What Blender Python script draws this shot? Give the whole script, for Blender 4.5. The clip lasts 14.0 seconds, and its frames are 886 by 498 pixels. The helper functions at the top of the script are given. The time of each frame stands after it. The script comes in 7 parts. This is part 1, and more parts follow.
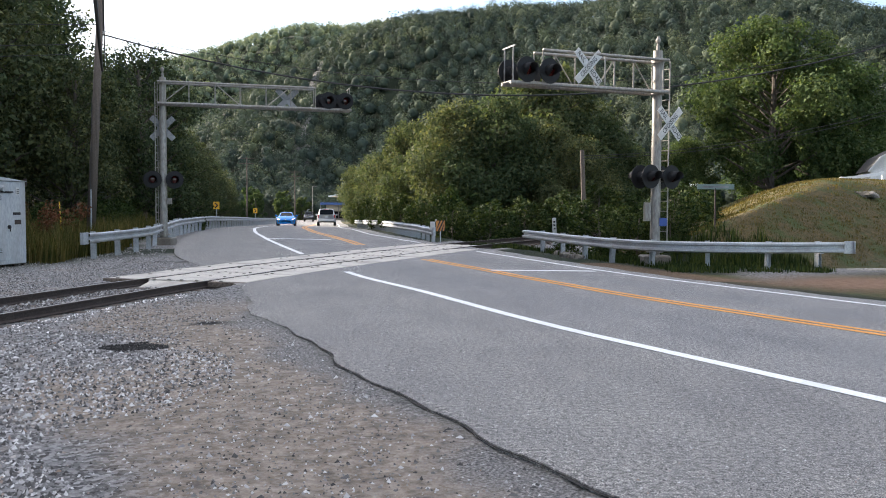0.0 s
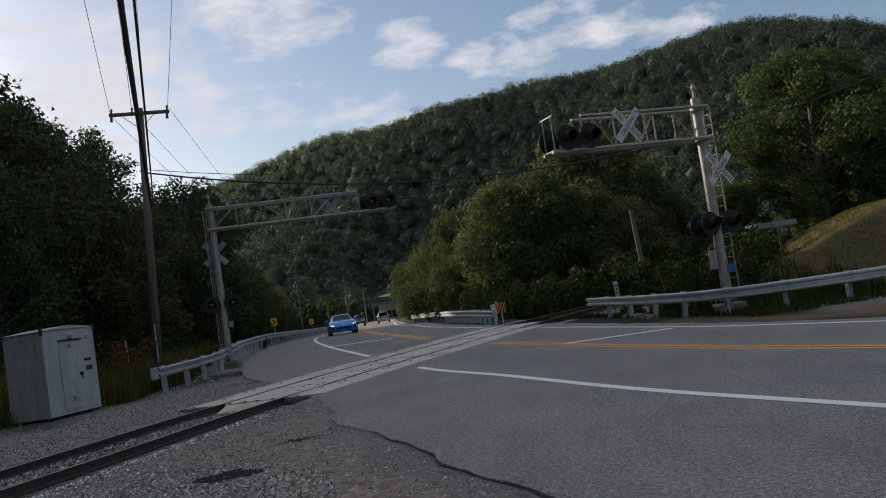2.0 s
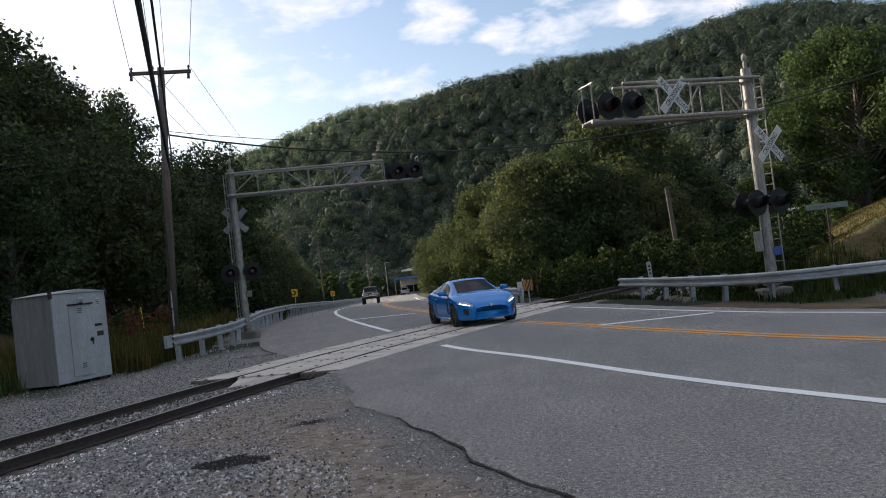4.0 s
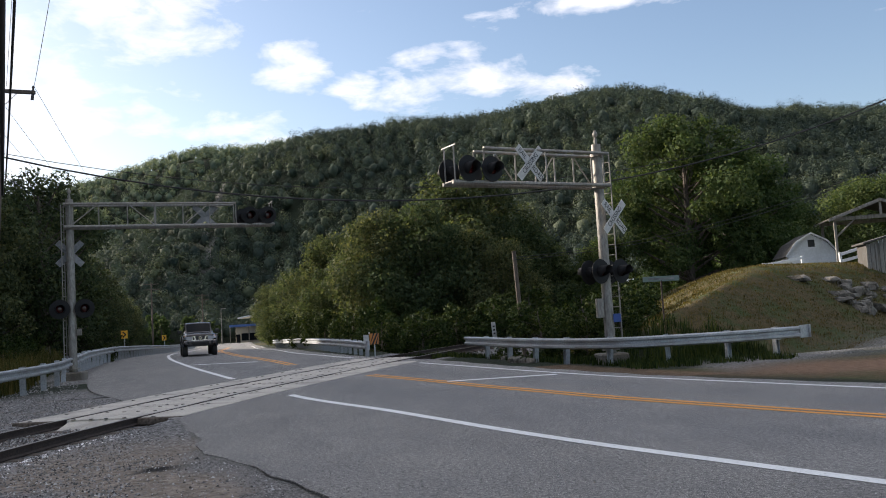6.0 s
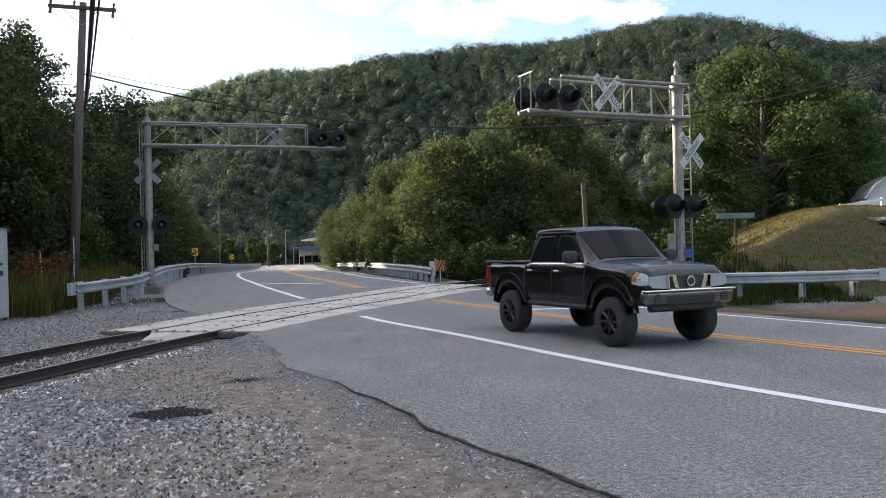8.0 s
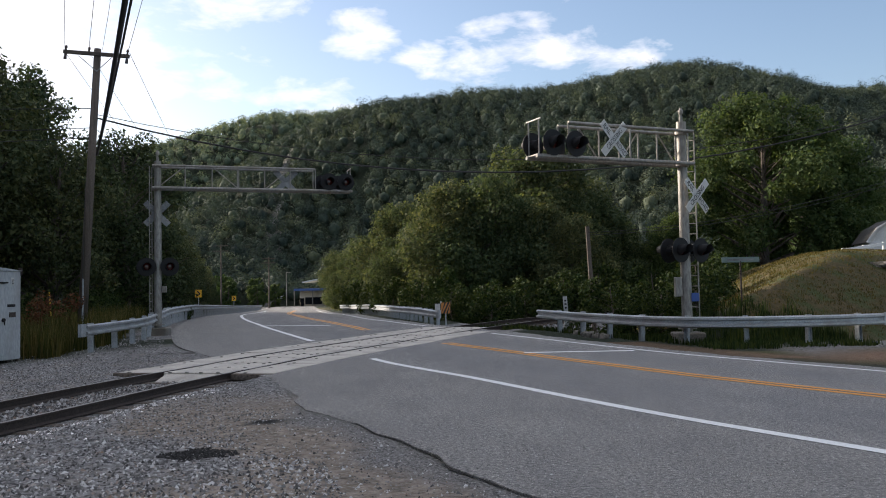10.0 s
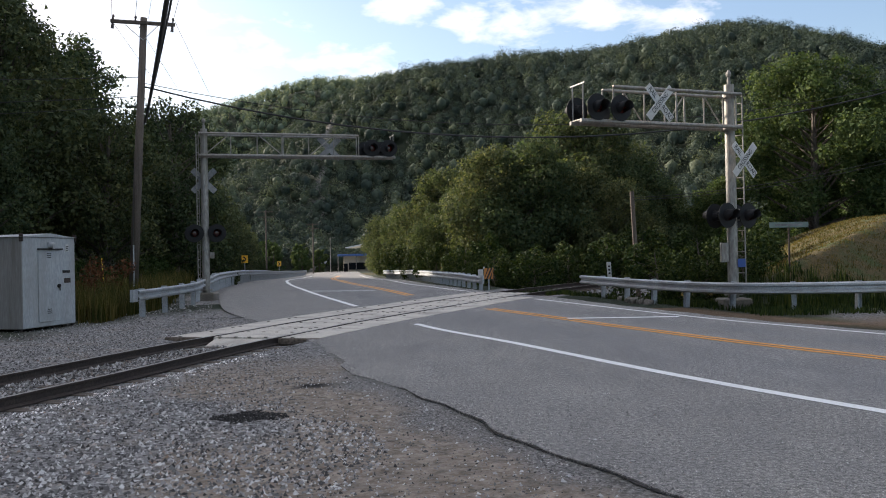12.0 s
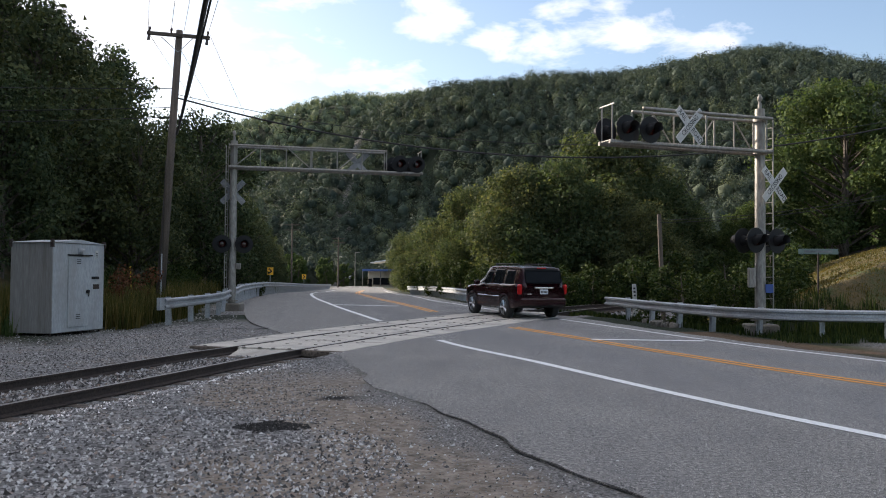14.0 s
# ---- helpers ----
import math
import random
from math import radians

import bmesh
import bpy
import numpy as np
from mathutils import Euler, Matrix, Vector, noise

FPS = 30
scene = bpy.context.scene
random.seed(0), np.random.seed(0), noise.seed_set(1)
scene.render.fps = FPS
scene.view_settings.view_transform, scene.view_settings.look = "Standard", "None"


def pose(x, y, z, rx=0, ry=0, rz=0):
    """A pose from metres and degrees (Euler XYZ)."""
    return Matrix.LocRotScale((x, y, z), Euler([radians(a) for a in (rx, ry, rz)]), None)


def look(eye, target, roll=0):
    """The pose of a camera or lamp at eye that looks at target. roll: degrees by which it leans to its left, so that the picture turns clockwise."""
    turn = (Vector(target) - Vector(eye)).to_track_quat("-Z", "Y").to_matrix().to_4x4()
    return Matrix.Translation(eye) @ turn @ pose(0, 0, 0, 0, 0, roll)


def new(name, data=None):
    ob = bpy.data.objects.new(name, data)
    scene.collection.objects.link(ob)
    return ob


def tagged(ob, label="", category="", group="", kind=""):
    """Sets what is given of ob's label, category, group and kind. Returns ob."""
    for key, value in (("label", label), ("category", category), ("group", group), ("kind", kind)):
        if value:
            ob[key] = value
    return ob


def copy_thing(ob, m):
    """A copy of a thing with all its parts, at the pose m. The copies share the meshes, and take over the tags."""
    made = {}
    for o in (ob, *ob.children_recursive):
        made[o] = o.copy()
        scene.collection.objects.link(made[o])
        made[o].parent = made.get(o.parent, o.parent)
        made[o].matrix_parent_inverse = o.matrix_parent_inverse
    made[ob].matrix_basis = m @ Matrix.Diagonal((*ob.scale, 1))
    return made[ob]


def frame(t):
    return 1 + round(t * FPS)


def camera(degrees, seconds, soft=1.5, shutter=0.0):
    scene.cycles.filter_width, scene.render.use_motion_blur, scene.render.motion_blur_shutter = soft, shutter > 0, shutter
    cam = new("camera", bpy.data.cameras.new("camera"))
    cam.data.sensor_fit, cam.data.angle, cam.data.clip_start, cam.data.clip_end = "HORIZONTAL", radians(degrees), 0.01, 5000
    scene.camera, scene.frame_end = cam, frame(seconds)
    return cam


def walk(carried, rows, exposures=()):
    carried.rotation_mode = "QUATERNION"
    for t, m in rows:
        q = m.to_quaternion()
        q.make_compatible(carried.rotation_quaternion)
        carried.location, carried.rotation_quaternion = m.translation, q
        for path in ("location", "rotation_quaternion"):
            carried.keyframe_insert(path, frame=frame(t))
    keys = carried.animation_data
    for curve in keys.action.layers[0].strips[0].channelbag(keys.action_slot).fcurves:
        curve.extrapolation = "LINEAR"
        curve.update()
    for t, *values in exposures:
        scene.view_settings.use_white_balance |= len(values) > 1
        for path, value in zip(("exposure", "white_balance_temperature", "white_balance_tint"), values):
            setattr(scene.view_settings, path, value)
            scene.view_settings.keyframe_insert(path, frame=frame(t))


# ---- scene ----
cam = camera(54.57, 14.0, 1.0)
# seconds, eye, target, roll
PATH = [
    (0.0, (1.356, -1.369, 1.706), (1.390, 0.628, 1.610), 0.34),
    (0.5, (1.360, -1.358, 1.710), (1.394, 0.641, 1.745), -2.61),
    (1.0, (1.242, -1.247, 1.711), (1.250, 0.752, 1.771), -7.78),
    (1.5, (1.135, -1.130, 1.713), (1.121, 0.867, 1.812), -8.00),
    (2.0, (1.002, -1.025, 1.681), (0.936, 0.971, 1.794), -8.50),
    (2.2, (0.941, -0.925, 1.668), (0.872, 1.071, 1.777), -8.96),
    (4.3, (0.732, 0.263, 1.654), (0.610, 2.258, 1.717), -6.35),
    (4.5, (0.654, 0.210, 1.651), (0.614, 2.209, 1.719), -5.78),
    (5.0, (0.505, 0.329, 1.653), (0.731, 2.314, 1.760), -4.67),
    (5.5, (0.395, 0.269, 1.645), (0.633, 2.251, 1.767), -3.64),
    (6.0, (0.412, 0.181, 1.637), (0.663, 2.159, 1.795), -3.47),
    (6.5, (0.368, 0.178, 1.611), (0.635, 2.151, 1.800), -2.46),
    (7.0, (0.265, 0.246, 1.636), (0.433, 2.238, 1.673), -1.75),
    (7.5, (0.169, 0.222, 1.636), (0.295, 2.218, 1.596), -1.56),
    (8.0, (0.120, 0.159, 1.616), (0.225, 2.156, 1.615), -1.29),
    (8.2, (0.145, 0.179, 1.618), (0.227, 2.177, 1.639), -1.97),
    (10.3, (-0.199, -0.078, 1.644), (-0.092, 1.916, 1.753), -1.01),
    (10.5, (-0.222, -0.015, 1.645), (-0.221, 1.982, 1.762), -1.40),
    (11.0, (-0.200, -0.118, 1.648), (-0.315, 1.876, 1.745), -1.52),
    (11.5, (-0.179, -0.140, 1.652), (-0.274, 1.857, 1.693), -1.39),
    (12.0, (-0.162, -0.136, 1.663), (-0.155, 1.864, 1.681), -1.16),
    (12.5, (-0.116, -0.153, 1.681), (-0.106, 1.846, 1.711), -0.78),
    (13.0, (-0.141, -0.176, 1.662), (-0.194, 1.822, 1.724), -0.62),
    (13.5, (-0.158, -0.145, 1.650), (-0.219, 1.853, 1.725), -0.01),
    (14.0, (-0.180, -0.160, 1.643), (-0.230, 1.838, 1.702), 0.47),
]
EXPOSURES = [(0.0, 1.62, 6400, 14), (0.5, 1.12, 6400, 14), (1.0, 0.24, 6400, 14), (1.5, 0.03, 6400, 14), (2.0, -0.08, 6400, 14), (4.5, 0.62, 6400, 14), (5.0, 0.66, 6400, 14), (6.5, 0.66, 6400, 14), (7.0, 0.48, 6400, 14), (7.5, 1.38, 6400, 14), (8.0, 1.25, 6400, 14), (10.5, 0.45, 6400, 14), (11.0, 0.28, 6400, 14), (12.0, 0.82, 6400, 14), (14.0, 0.82, 6400, 14)]
walk(cam, [(t, look(eye, target, roll)) for t, eye, target, roll in PATH], EXPOSURES)

# ---- sky and sun ----
SUN_AZ, SUN_EL = -54.0, 20.0          # degrees from straight ahead (+y) to the right, and up
world = bpy.data.worlds.new("sky")
scene.world = world
world.use_nodes = True
wn, wl = world.node_tree.nodes, world.node_tree.links
wn.clear()
w_out = wn.new("ShaderNodeOutputWorld")
w_bg = wn.new("ShaderNodeBackground")
w_sky = wn.new("ShaderNodeTexSky")
w_sky.sky_type = 'NISHITA'
w_sky.sun_disc = False
w_sky.sun_elevation = radians(SUN_EL)
w_sky.sun_rotation = radians(SUN_AZ)
w_sky.air_density, w_sky.dust_density, w_sky.ozone_density = 1.0, 1.3, 1.2
w_bg.inputs["Strength"].default_value = 0.12
w_geo = wn.new("ShaderNodeTexCoord")


def sky_math(op, a, b=None):
    n = wn.new("ShaderNodeMath")
    n.operation = op
    for i, v in enumerate((a, b)):
        if v is None:
            continue
        if isinstance(v, (int, float)):
            n.inputs[i].default_value = v
        else:
            wl.new(v, n.inputs[i])
    return n.outputs[0]


w_map = wn.new("ShaderNodeMapping")
w_map.inputs["Scale"].default_value = (1.0, 1.0, 2.4)
wl.new(w_geo.outputs["Generated"], w_map.inputs["Vector"])
w_noise = wn.new("ShaderNodeTexNoise")
w_noise.inputs["Scale"].default_value = 14.0
w_noise.inputs["Detail"].default_value = 9.0
w_noise.inputs["Roughness"].default_value = 0.58
w_noise.inputs["Distortion"].default_value = 0.25
wl.new(w_map.outputs[0], w_noise.inputs["Vector"])
# cumulus banks over the ridge: azimuth, elevation, half width, half height in radians
CLOUDS = [(-0.04, 0.292, 0.040, 0.024), (0.037, 0.266, 0.032, 0.016), (0.098, 0.258, 0.042, 0.024), (0.175, 0.278, 0.065, 0.026), (0.258, 0.262, 0.045, 0.018),
          (-0.125, 0.222, 0.080, 0.020), (-0.21, 0.350, 0.095, 0.050), (-0.05, 0.385, 0.035, 0.018), (0.115, 0.300, 0.030, 0.012), (-0.48, 0.27, 0.22, 0.08), (0.36, 0.345, 0.14, 0.012), (-0.33, 0.30, 0.10, 0.05),
          (0.9, 0.4, 0.3, 0.1), (-1.2, 0.5, 0.3, 0.12), (2.2, 0.4, 0.4, 0.1), (-2.4, 0.5, 0.4, 0.12)]
sep = wn.new("ShaderNodeSeparateXYZ")
wl.new(w_geo.outputs["Generated"], sep.inputs[0])
az = sky_math('ARCTAN2', sep.outputs[0], sep.outputs[1])
el = sky_math('ARCSINE', sep.outputs[2])
bank = None
for ca, ce, wa, we in CLOUDS:
    da = sky_math('MULTIPLY', sky_math('SUBTRACT', az, ca), 1.0 / wa)
    de = sky_math('MULTIPLY', sky_math('SUBTRACT', el, ce), 1.0 / we)
    r2 = sky_math('ADD', sky_math('MULTIPLY', da, da), sky_math('MULTIPLY', de, de))
    blob = sky_math('SUBTRACT', 1.0, sky_math('MULTIPLY', r2, 0.6))
    bank = blob if bank is None else sky_math('MAXIMUM', bank, blob)
# unseen white cloud overhead, added to brighten and whiten light on the ground
over = wn.new("ShaderNodeMapRange")
over.interpolation_type = 'SMOOTHSTEP'
over.inputs["From Min"].default_value, over.inputs["From Max"].default_value = 0.46, 0.85
over.inputs["To Min"].default_value, over.inputs["To Max"].default_value = -0.55, 1.1
wl.new(el, over.inputs["Value"])
bank = sky_math('MAXIMUM', bank, over.outputs[0])
dens = sky_math('ADD', sky_math('MULTIPLY', bank, 0.19), w_noise.outputs["Fac"])
ramp = wn.new("ShaderNodeValToRGB")
ramp.color_ramp.elements[0].position, ramp.color_ramp.elements[1].position = 0.525, 0.79
wl.new(dens, ramp.inputs["Fac"])
w_mix = wn.new("ShaderNodeMix")
w_mix.data_type = 'RGBA'
w_mix.inputs["B"].default_value = (6.5, 6.5, 6.7, 1)
wl.new(ramp.outputs["Color"], w_mix.inputs["Factor"])
wl.new(w_sky.outputs["Color"], w_mix.inputs["A"])
wl.new(w_mix.outputs["Result"], w_bg.inputs["Color"])
wl.new(w_bg.outputs[0], w_out.inputs["Surface"])

sun = new("sun", bpy.data.lights.new("sun", 'SUN'))
sun.data.energy, sun.data.angle, sun.data.color = 6.0, radians(3.0), (1.0, 0.90, 0.74)
sun_dir = Vector((math.sin(radians(SUN_AZ)) * math.cos(radians(SUN_EL)), math.cos(radians(SUN_AZ)) * math.cos(radians(SUN_EL)), math.sin(radians(SUN_EL))))
sun.matrix_world = look(sun_dir * 200, (0, 0, 0))


# ---- materials ----
def material(name, rough=0.6, metal=0.0, spec=0.5):
    m = bpy.data.materials.new(name)
    m.use_nodes = True
    b = m.node_tree.nodes["Principled BSDF"]
    b.inputs["Roughness"].default_value, b.inputs["Metallic"].default_value = rough, metal
    b.inputs["Specular IOR Level"].default_value = spec
    return m, m.node_tree.nodes, m.node_tree.links, b


def coords(n, l, kind="Object", scale=(1, 1, 1)):
    c = n.new("ShaderNodeTexCoord")
    mp = n.new("ShaderNodeMapping")
    mp.inputs["Scale"].default_value = scale
    l.new(c.outputs[kind], mp.inputs["Vector"])
    return mp.outputs[0]


def noise_tex(n, l, vec, scale, detail=4.0, rough=0.55):
    t = n.new("ShaderNodeTexNoise")
    t.inputs["Scale"].default_value, t.inputs["Detail"].default_value, t.inputs["Roughness"].default_value = scale, detail, rough
    l.new(vec, t.inputs["Vector"])
    return t.outputs["Fac"]


def ramp_of(n, l, fac, stops):
    r = n.new("ShaderNodeValToRGB")
    e = r.color_ramp.elements
    while len(e) < len(stops):
        e.new(0.5)
    for i, (p, c) in enumerate(stops):
        e[i].position, e[i].color = p, (*c, 1)
    l.new(fac, r.inputs["Fac"])
    return r.outputs["Color"]


def mix(n, l, fac, a, b, mode='MIX'):
    m = n.new("ShaderNodeMix")
    m.data_type, m.blend_type = 'RGBA', mode
    for key, v in (("Factor", fac), ("A", a), ("B", b)):
        if isinstance(v, (int, float)):
            m.inputs[key].default_value = v
        elif isinstance(v, tuple):
            m.inputs[key].default_value = (*v, 1)
        else:
            l.new(v, m.inputs[key])
    return m.outputs["Result"]


def bump(n, l, b, height, strength=0.3, dist=0.01):
    bp = n.new("ShaderNodeBump")
    bp.inputs["Strength"].default_value, bp.inputs["Distance"].default_value = strength, dist
    l.new(height, bp.inputs["Height"])
    l.new(bp.outputs[0], b.inputs["Normal"])


def worn(name, c1, c2, rough=0.6, metal=0.0, fine=40.0, coarse=2.5, stain=None, bumpy=0.15, spec=0.5, stretch=(1, 1, 1)):
    """A two-scale worn surface: fine grain between c1 and c2 and coarse stains."""
    m, n, l, b = material(name, rough, metal, spec)
    v = coords(n, l, "Object", stretch)
    f = noise_tex(n, l, v, fine, 6.0)
    c = noise_tex(n, l, v, coarse, 5.0, 0.6)
    col = ramp_of(n, l, f, [(0.38, c1), (0.62, c2)])
    s = stain or tuple(0.55 * x for x in c1)
    k = ramp_of(n, l, c, [(0.45, (0, 0, 0)), (0.75, (1, 1, 1))])
    col = mix(n, l, k, col, s)
    l.new(col, b.inputs["Base Color"])
    r = n.new("ShaderNodeMapRange")
    r.inputs["To Min"].default_value, r.inputs["To Max"].default_value = max(0.05, rough - 0.12), min(1.0, rough + 0.15)
    l.new(c, r.inputs["Value"])
    l.new(r.outputs[0], b.inputs["Roughness"])
    bump(n, l, b, f, bumpy, 0.01)
    return m


def plain(name, colour, rough=0.5, metal=0.0, emit=0.0, spec=0.5):
    m, n, l, b = material(name, rough, metal, spec)
    v = coords(n, l)
    f = noise_tex(n, l, v, 9.0, 4.0)
    col = ramp_of(n, l, f, [(0.3, tuple(0.86 * x for x in colour)), (0.7, colour)])
    l.new(col, b.inputs["Base Color"])
    if emit:
        b.inputs["Emission Color"].default_value, b.inputs["Emission Strength"].default_value = (*colour, 1), emit
    return m


def asphalt_mat():
    m, n, l, b = material("asphalt", 0.82, 0.0, 0.35)
    v = coords(n, l)
    grain = noise_tex(n, l, v, 90.0, 5.0, 0.7)
    vor = n.new("ShaderNodeTexVoronoi")
    vor.inputs["Scale"].default_value = 55.0
    l.new(v, vor.inputs["Vector"])
    c1 = ramp_of(n, l, grain, [(0.40, (0.062, 0.061, 0.060)), (0.50, (0.205, 0.200, 0.190)), (0.64, (0.54, 0.52, 0.485))])
    patches = noise_tex(n, l, v, 0.55, 6.0, 0.6)
    c3 = mix(n, l, 1.0, c1, ramp_of(n, l, patches, [(0.3, (0.78, 0.78, 0.80)), (0.72, (1.0, 1.0, 0.99))]), 'MULTIPLY')
    v2 = coords(n, l, "Object", (1.6, 0.35, 1))
    streak = noise_tex(n, l, v2, 1.3, 5.0, 0.6)
    c4 = mix(n, l, 1.0, c3, ramp_of(n, l, streak, [(0.35, (0.88, 0.88, 0.89)), (0.6, (1.0, 1.0, 1.0))]), 'MULTIPLY')
    mott = noise_tex(n, l, v, 22.0, 3.0, 0.6)
    c4 = mix(n, l, 1.0, c4, ramp_of(n, l, mott, [(0.36, (0.58, 0.58, 0.58)), (0.5, (0.98, 0.98, 0.98)), (0.66, (1.45, 1.43, 1.40))]), 'MULTIPLY')
    dust = noise_tex(n, l, v, 1.9, 8.0, 0.68)
    c5 = mix(n, l, ramp_of(n, l, dust, [(0.62, (0, 0, 0)), (0.85, (0.55, 0.55, 0.55))]), c4, (0.33, 0.31, 0.28))
    lane = n.new("ShaderNodeAttribute")
    lane.attribute_name = "lane"
    c5 = mix(n, l, 1.0, c5, ramp_of(n, l, lane.outputs["Fac"], [(0.0, (1.0, 1.0, 1.0)), (1.0, (0.87, 0.88, 0.90))]), 'MULTIPLY')
    shoulder = n.new("ShaderNodeAttribute")
    shoulder.attribute_name = "shoulder"
    chips = noise_tex(n, l, v, 34.0, 2.0, 0.5)
    pits = mix(n, l, 1.0, c5, ramp_of(n, l, chips, [(0.30, (0.45, 0.44, 0.43)), (0.40, (1.0, 0.99, 0.97)), (0.64, (1.0, 0.99, 0.97)), (0.74, (1.5, 1.48, 1.44))]), 'MULTIPLY')
    c5 = mix(n, l, shoulder.outputs["Fac"], c5, pits)
    l.new(c5, b.inputs["Base Color"])
    bump(n, l, b, vor.outputs["Distance"], 0.6, 0.012)
    return m


def line_mat(name, colour):
    m, n, l, b = material(name, 0.65)
    v = coords(n, l)
    f = noise_tex(n, l, v, 30.0, 7.0, 0.75)
    w = noise_tex(n, l, v, 1.4, 6.0, 0.6)
    col = ramp_of(n, l, f, [(0.28, tuple(0.45 * c for c in colour)), (0.48, colour)])
    col = mix(n, l, ramp_of(n, l, w, [(0.5, (0, 0, 0)), (0.85, (0.5, 0.5, 0.5))]), col, tuple(0.5 * c for c in colour))
    l.new(col, b.inputs["Base Color"])
    bump(n, l, b, f, 0.2, 0.006)
    return m


def ground_mat():
    """Gravel, trodden dirt, dry grass and forest floor, blended by what covers the ground."""
    m, n, l, b = material("ground_cover", 0.95, 0.0, 0.2)
    v = coords(n, l)

    def cover(key):
        a = n.new("ShaderNodeAttribute")
        a.attribute_name = key
        return a.outputs["Fac"]
    big = noise_tex(n, l, v, 0.8, 6.0, 0.65)
    mid = noise_tex(n, l, v, 6.0, 6.0, 0.7)
    fine = noise_tex(n, l, v, 38.0, 6.0, 0.7)
    vor = n.new("ShaderNodeTexVoronoi")
    vor.inputs["Scale"].default_value = 24.0
    l.new(v, vor.inputs["Vector"])
    stones = mix(n, l, 0.75, ramp_of(n, l, fine, [(0.4, (0.035, 0.034, 0.033)), (0.62, (0.40, 0.39, 0.375))]), ramp_of(n, l, vor.outputs["Color"], [(0.2, (0.035, 0.035, 0.035)), (0.9, (0.38, 0.37, 0.36))]))
    dirt = ramp_of(n, l, mid, [(0.34, (0.12, 0.094, 0.070)), (0.5, (0.27, 0.216, 0.162)), (0.68, (0.44, 0.362, 0.282))])
    dirt = mix(n, l, 0.28, dirt, stones)
    gravel = mix(n, l, ramp_of(n, l, big, [(0.52, (0, 0, 0)), (0.68, (0.6, 0.6, 0.6))]), stones, dirt)
    gravel = mix(n, l, cover("dirt"), gravel, dirt)
    crushed = ramp_of(n, l, fine, [(0.38, (0.060, 0.058, 0.055)), (0.52, (0.20, 0.19, 0.18)), (0.66, (0.42, 0.40, 0.37))])
    gravel = mix(n, l, cover("fringe"), gravel, crushed)
    grass = ramp_of(n, l, mid, [(0.3, (0.034, 0.036, 0.013)), (0.5, (0.078, 0.060, 0.026)), (0.7, (0.125, 0.088, 0.041))])
    green = ramp_of(n, l, fine, [(0.3, (0.030, 0.044, 0.013)), (0.7, (0.072, 0.086, 0.027))])
    grass = mix(n, l, ramp_of(n, l, big, [(0.45, (0, 0, 0)), (0.62, (1, 1, 1))]), grass, green)
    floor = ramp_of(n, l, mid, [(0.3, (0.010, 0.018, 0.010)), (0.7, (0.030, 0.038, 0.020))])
    bare = ramp_of(n, l, mid, [(0.3, (0.13, 0.075, 0.045)), (0.7, (0.27, 0.17, 0.11))])
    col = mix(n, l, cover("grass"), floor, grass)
    col = mix(n, l, cover("gravel"), col, gravel)
    col = mix(n, l, cover("bare"), col, bare)
    col = mix(n, l, cover("oil"), col, (0.018, 0.017, 0.016))
    l.new(col, b.inputs["Base Color"])
    h = n.new("ShaderNodeMath")
    h.operation = 'ADD'
    l.new(vor.outputs["Distance"], h.inputs[0])
    l.new(fine, h.inputs[1])
    bump(n, l, b, h.outputs[0], 0.9, 0.035)
    return m


def leaf_mat(name, dark, light, yellow, through_leaf=0.4, tone=False):
    m = bpy.data.materials.new(name)
    m.use_nodes = True
    n, l = m.node_tree.nodes, m.node_tree.links
    n.clear()
    out = n.new("ShaderNodeOutputMaterial")
    geo = n.new("ShaderNodeNewGeometry")
    info = n.new("ShaderNodeObjectInfo")
    v = coords(n, l)
    patch = noise_tex(n, l, v, 0.35, 4.0, 0.6)
    col = ramp_of(n, l, geo.outputs["Random Per Island"], [(0.0, dark), (0.6, light), (1.0, yellow)])
    col = mix(n, l, 1.0, col, ramp_of(n, l, patch, [(0.3, (0.6, 0.66, 0.6)), (0.7, (1.15, 1.08, 0.9))]), 'MULTIPLY')
    col = mix(n, l, 1.0, col, ramp_of(n, l, info.outputs["Random"], [(0.0, (0.72, 0.8, 0.75)), (1.0, (1.15, 1.05, 0.95))]), 'MULTIPLY')
    if tone:
        at = n.new("ShaderNodeAttribute")
        at.attribute_name = "tone"
        col = mix(n, l, 1.0, col, ramp_of(n, l, at.outputs["Fac"], [(0.0, (0.55, 0.62, 0.62)), (0.7, (0.95, 1.0, 0.95)), (1.0, (1.5, 1.4, 1.05))]), 'MULTIPLY')
    d = n.new("ShaderNodeBsdfPrincipled")
    d.inputs["Roughness"].default_value, d.inputs["Specular IOR Level"].default_value = 0.75, 0.10
    t = n.new("ShaderNodeBsdfTranslucent")
    l.new(col, d.inputs["Base Color"])
    l.new(mix(n, l, 1.0, col, (1.4, 1.4, 0.8), 'MULTIPLY'), t.inputs["Color"])
    s = n.new("ShaderNodeMixShader")
    s.inputs[0].default_value = through_leaf
    l.new(d.outputs[0], s.inputs[1])
    l.new(t.outputs[0], s.inputs[2])
    l.new(s.outputs[0], out.inputs["Surface"])
    return m


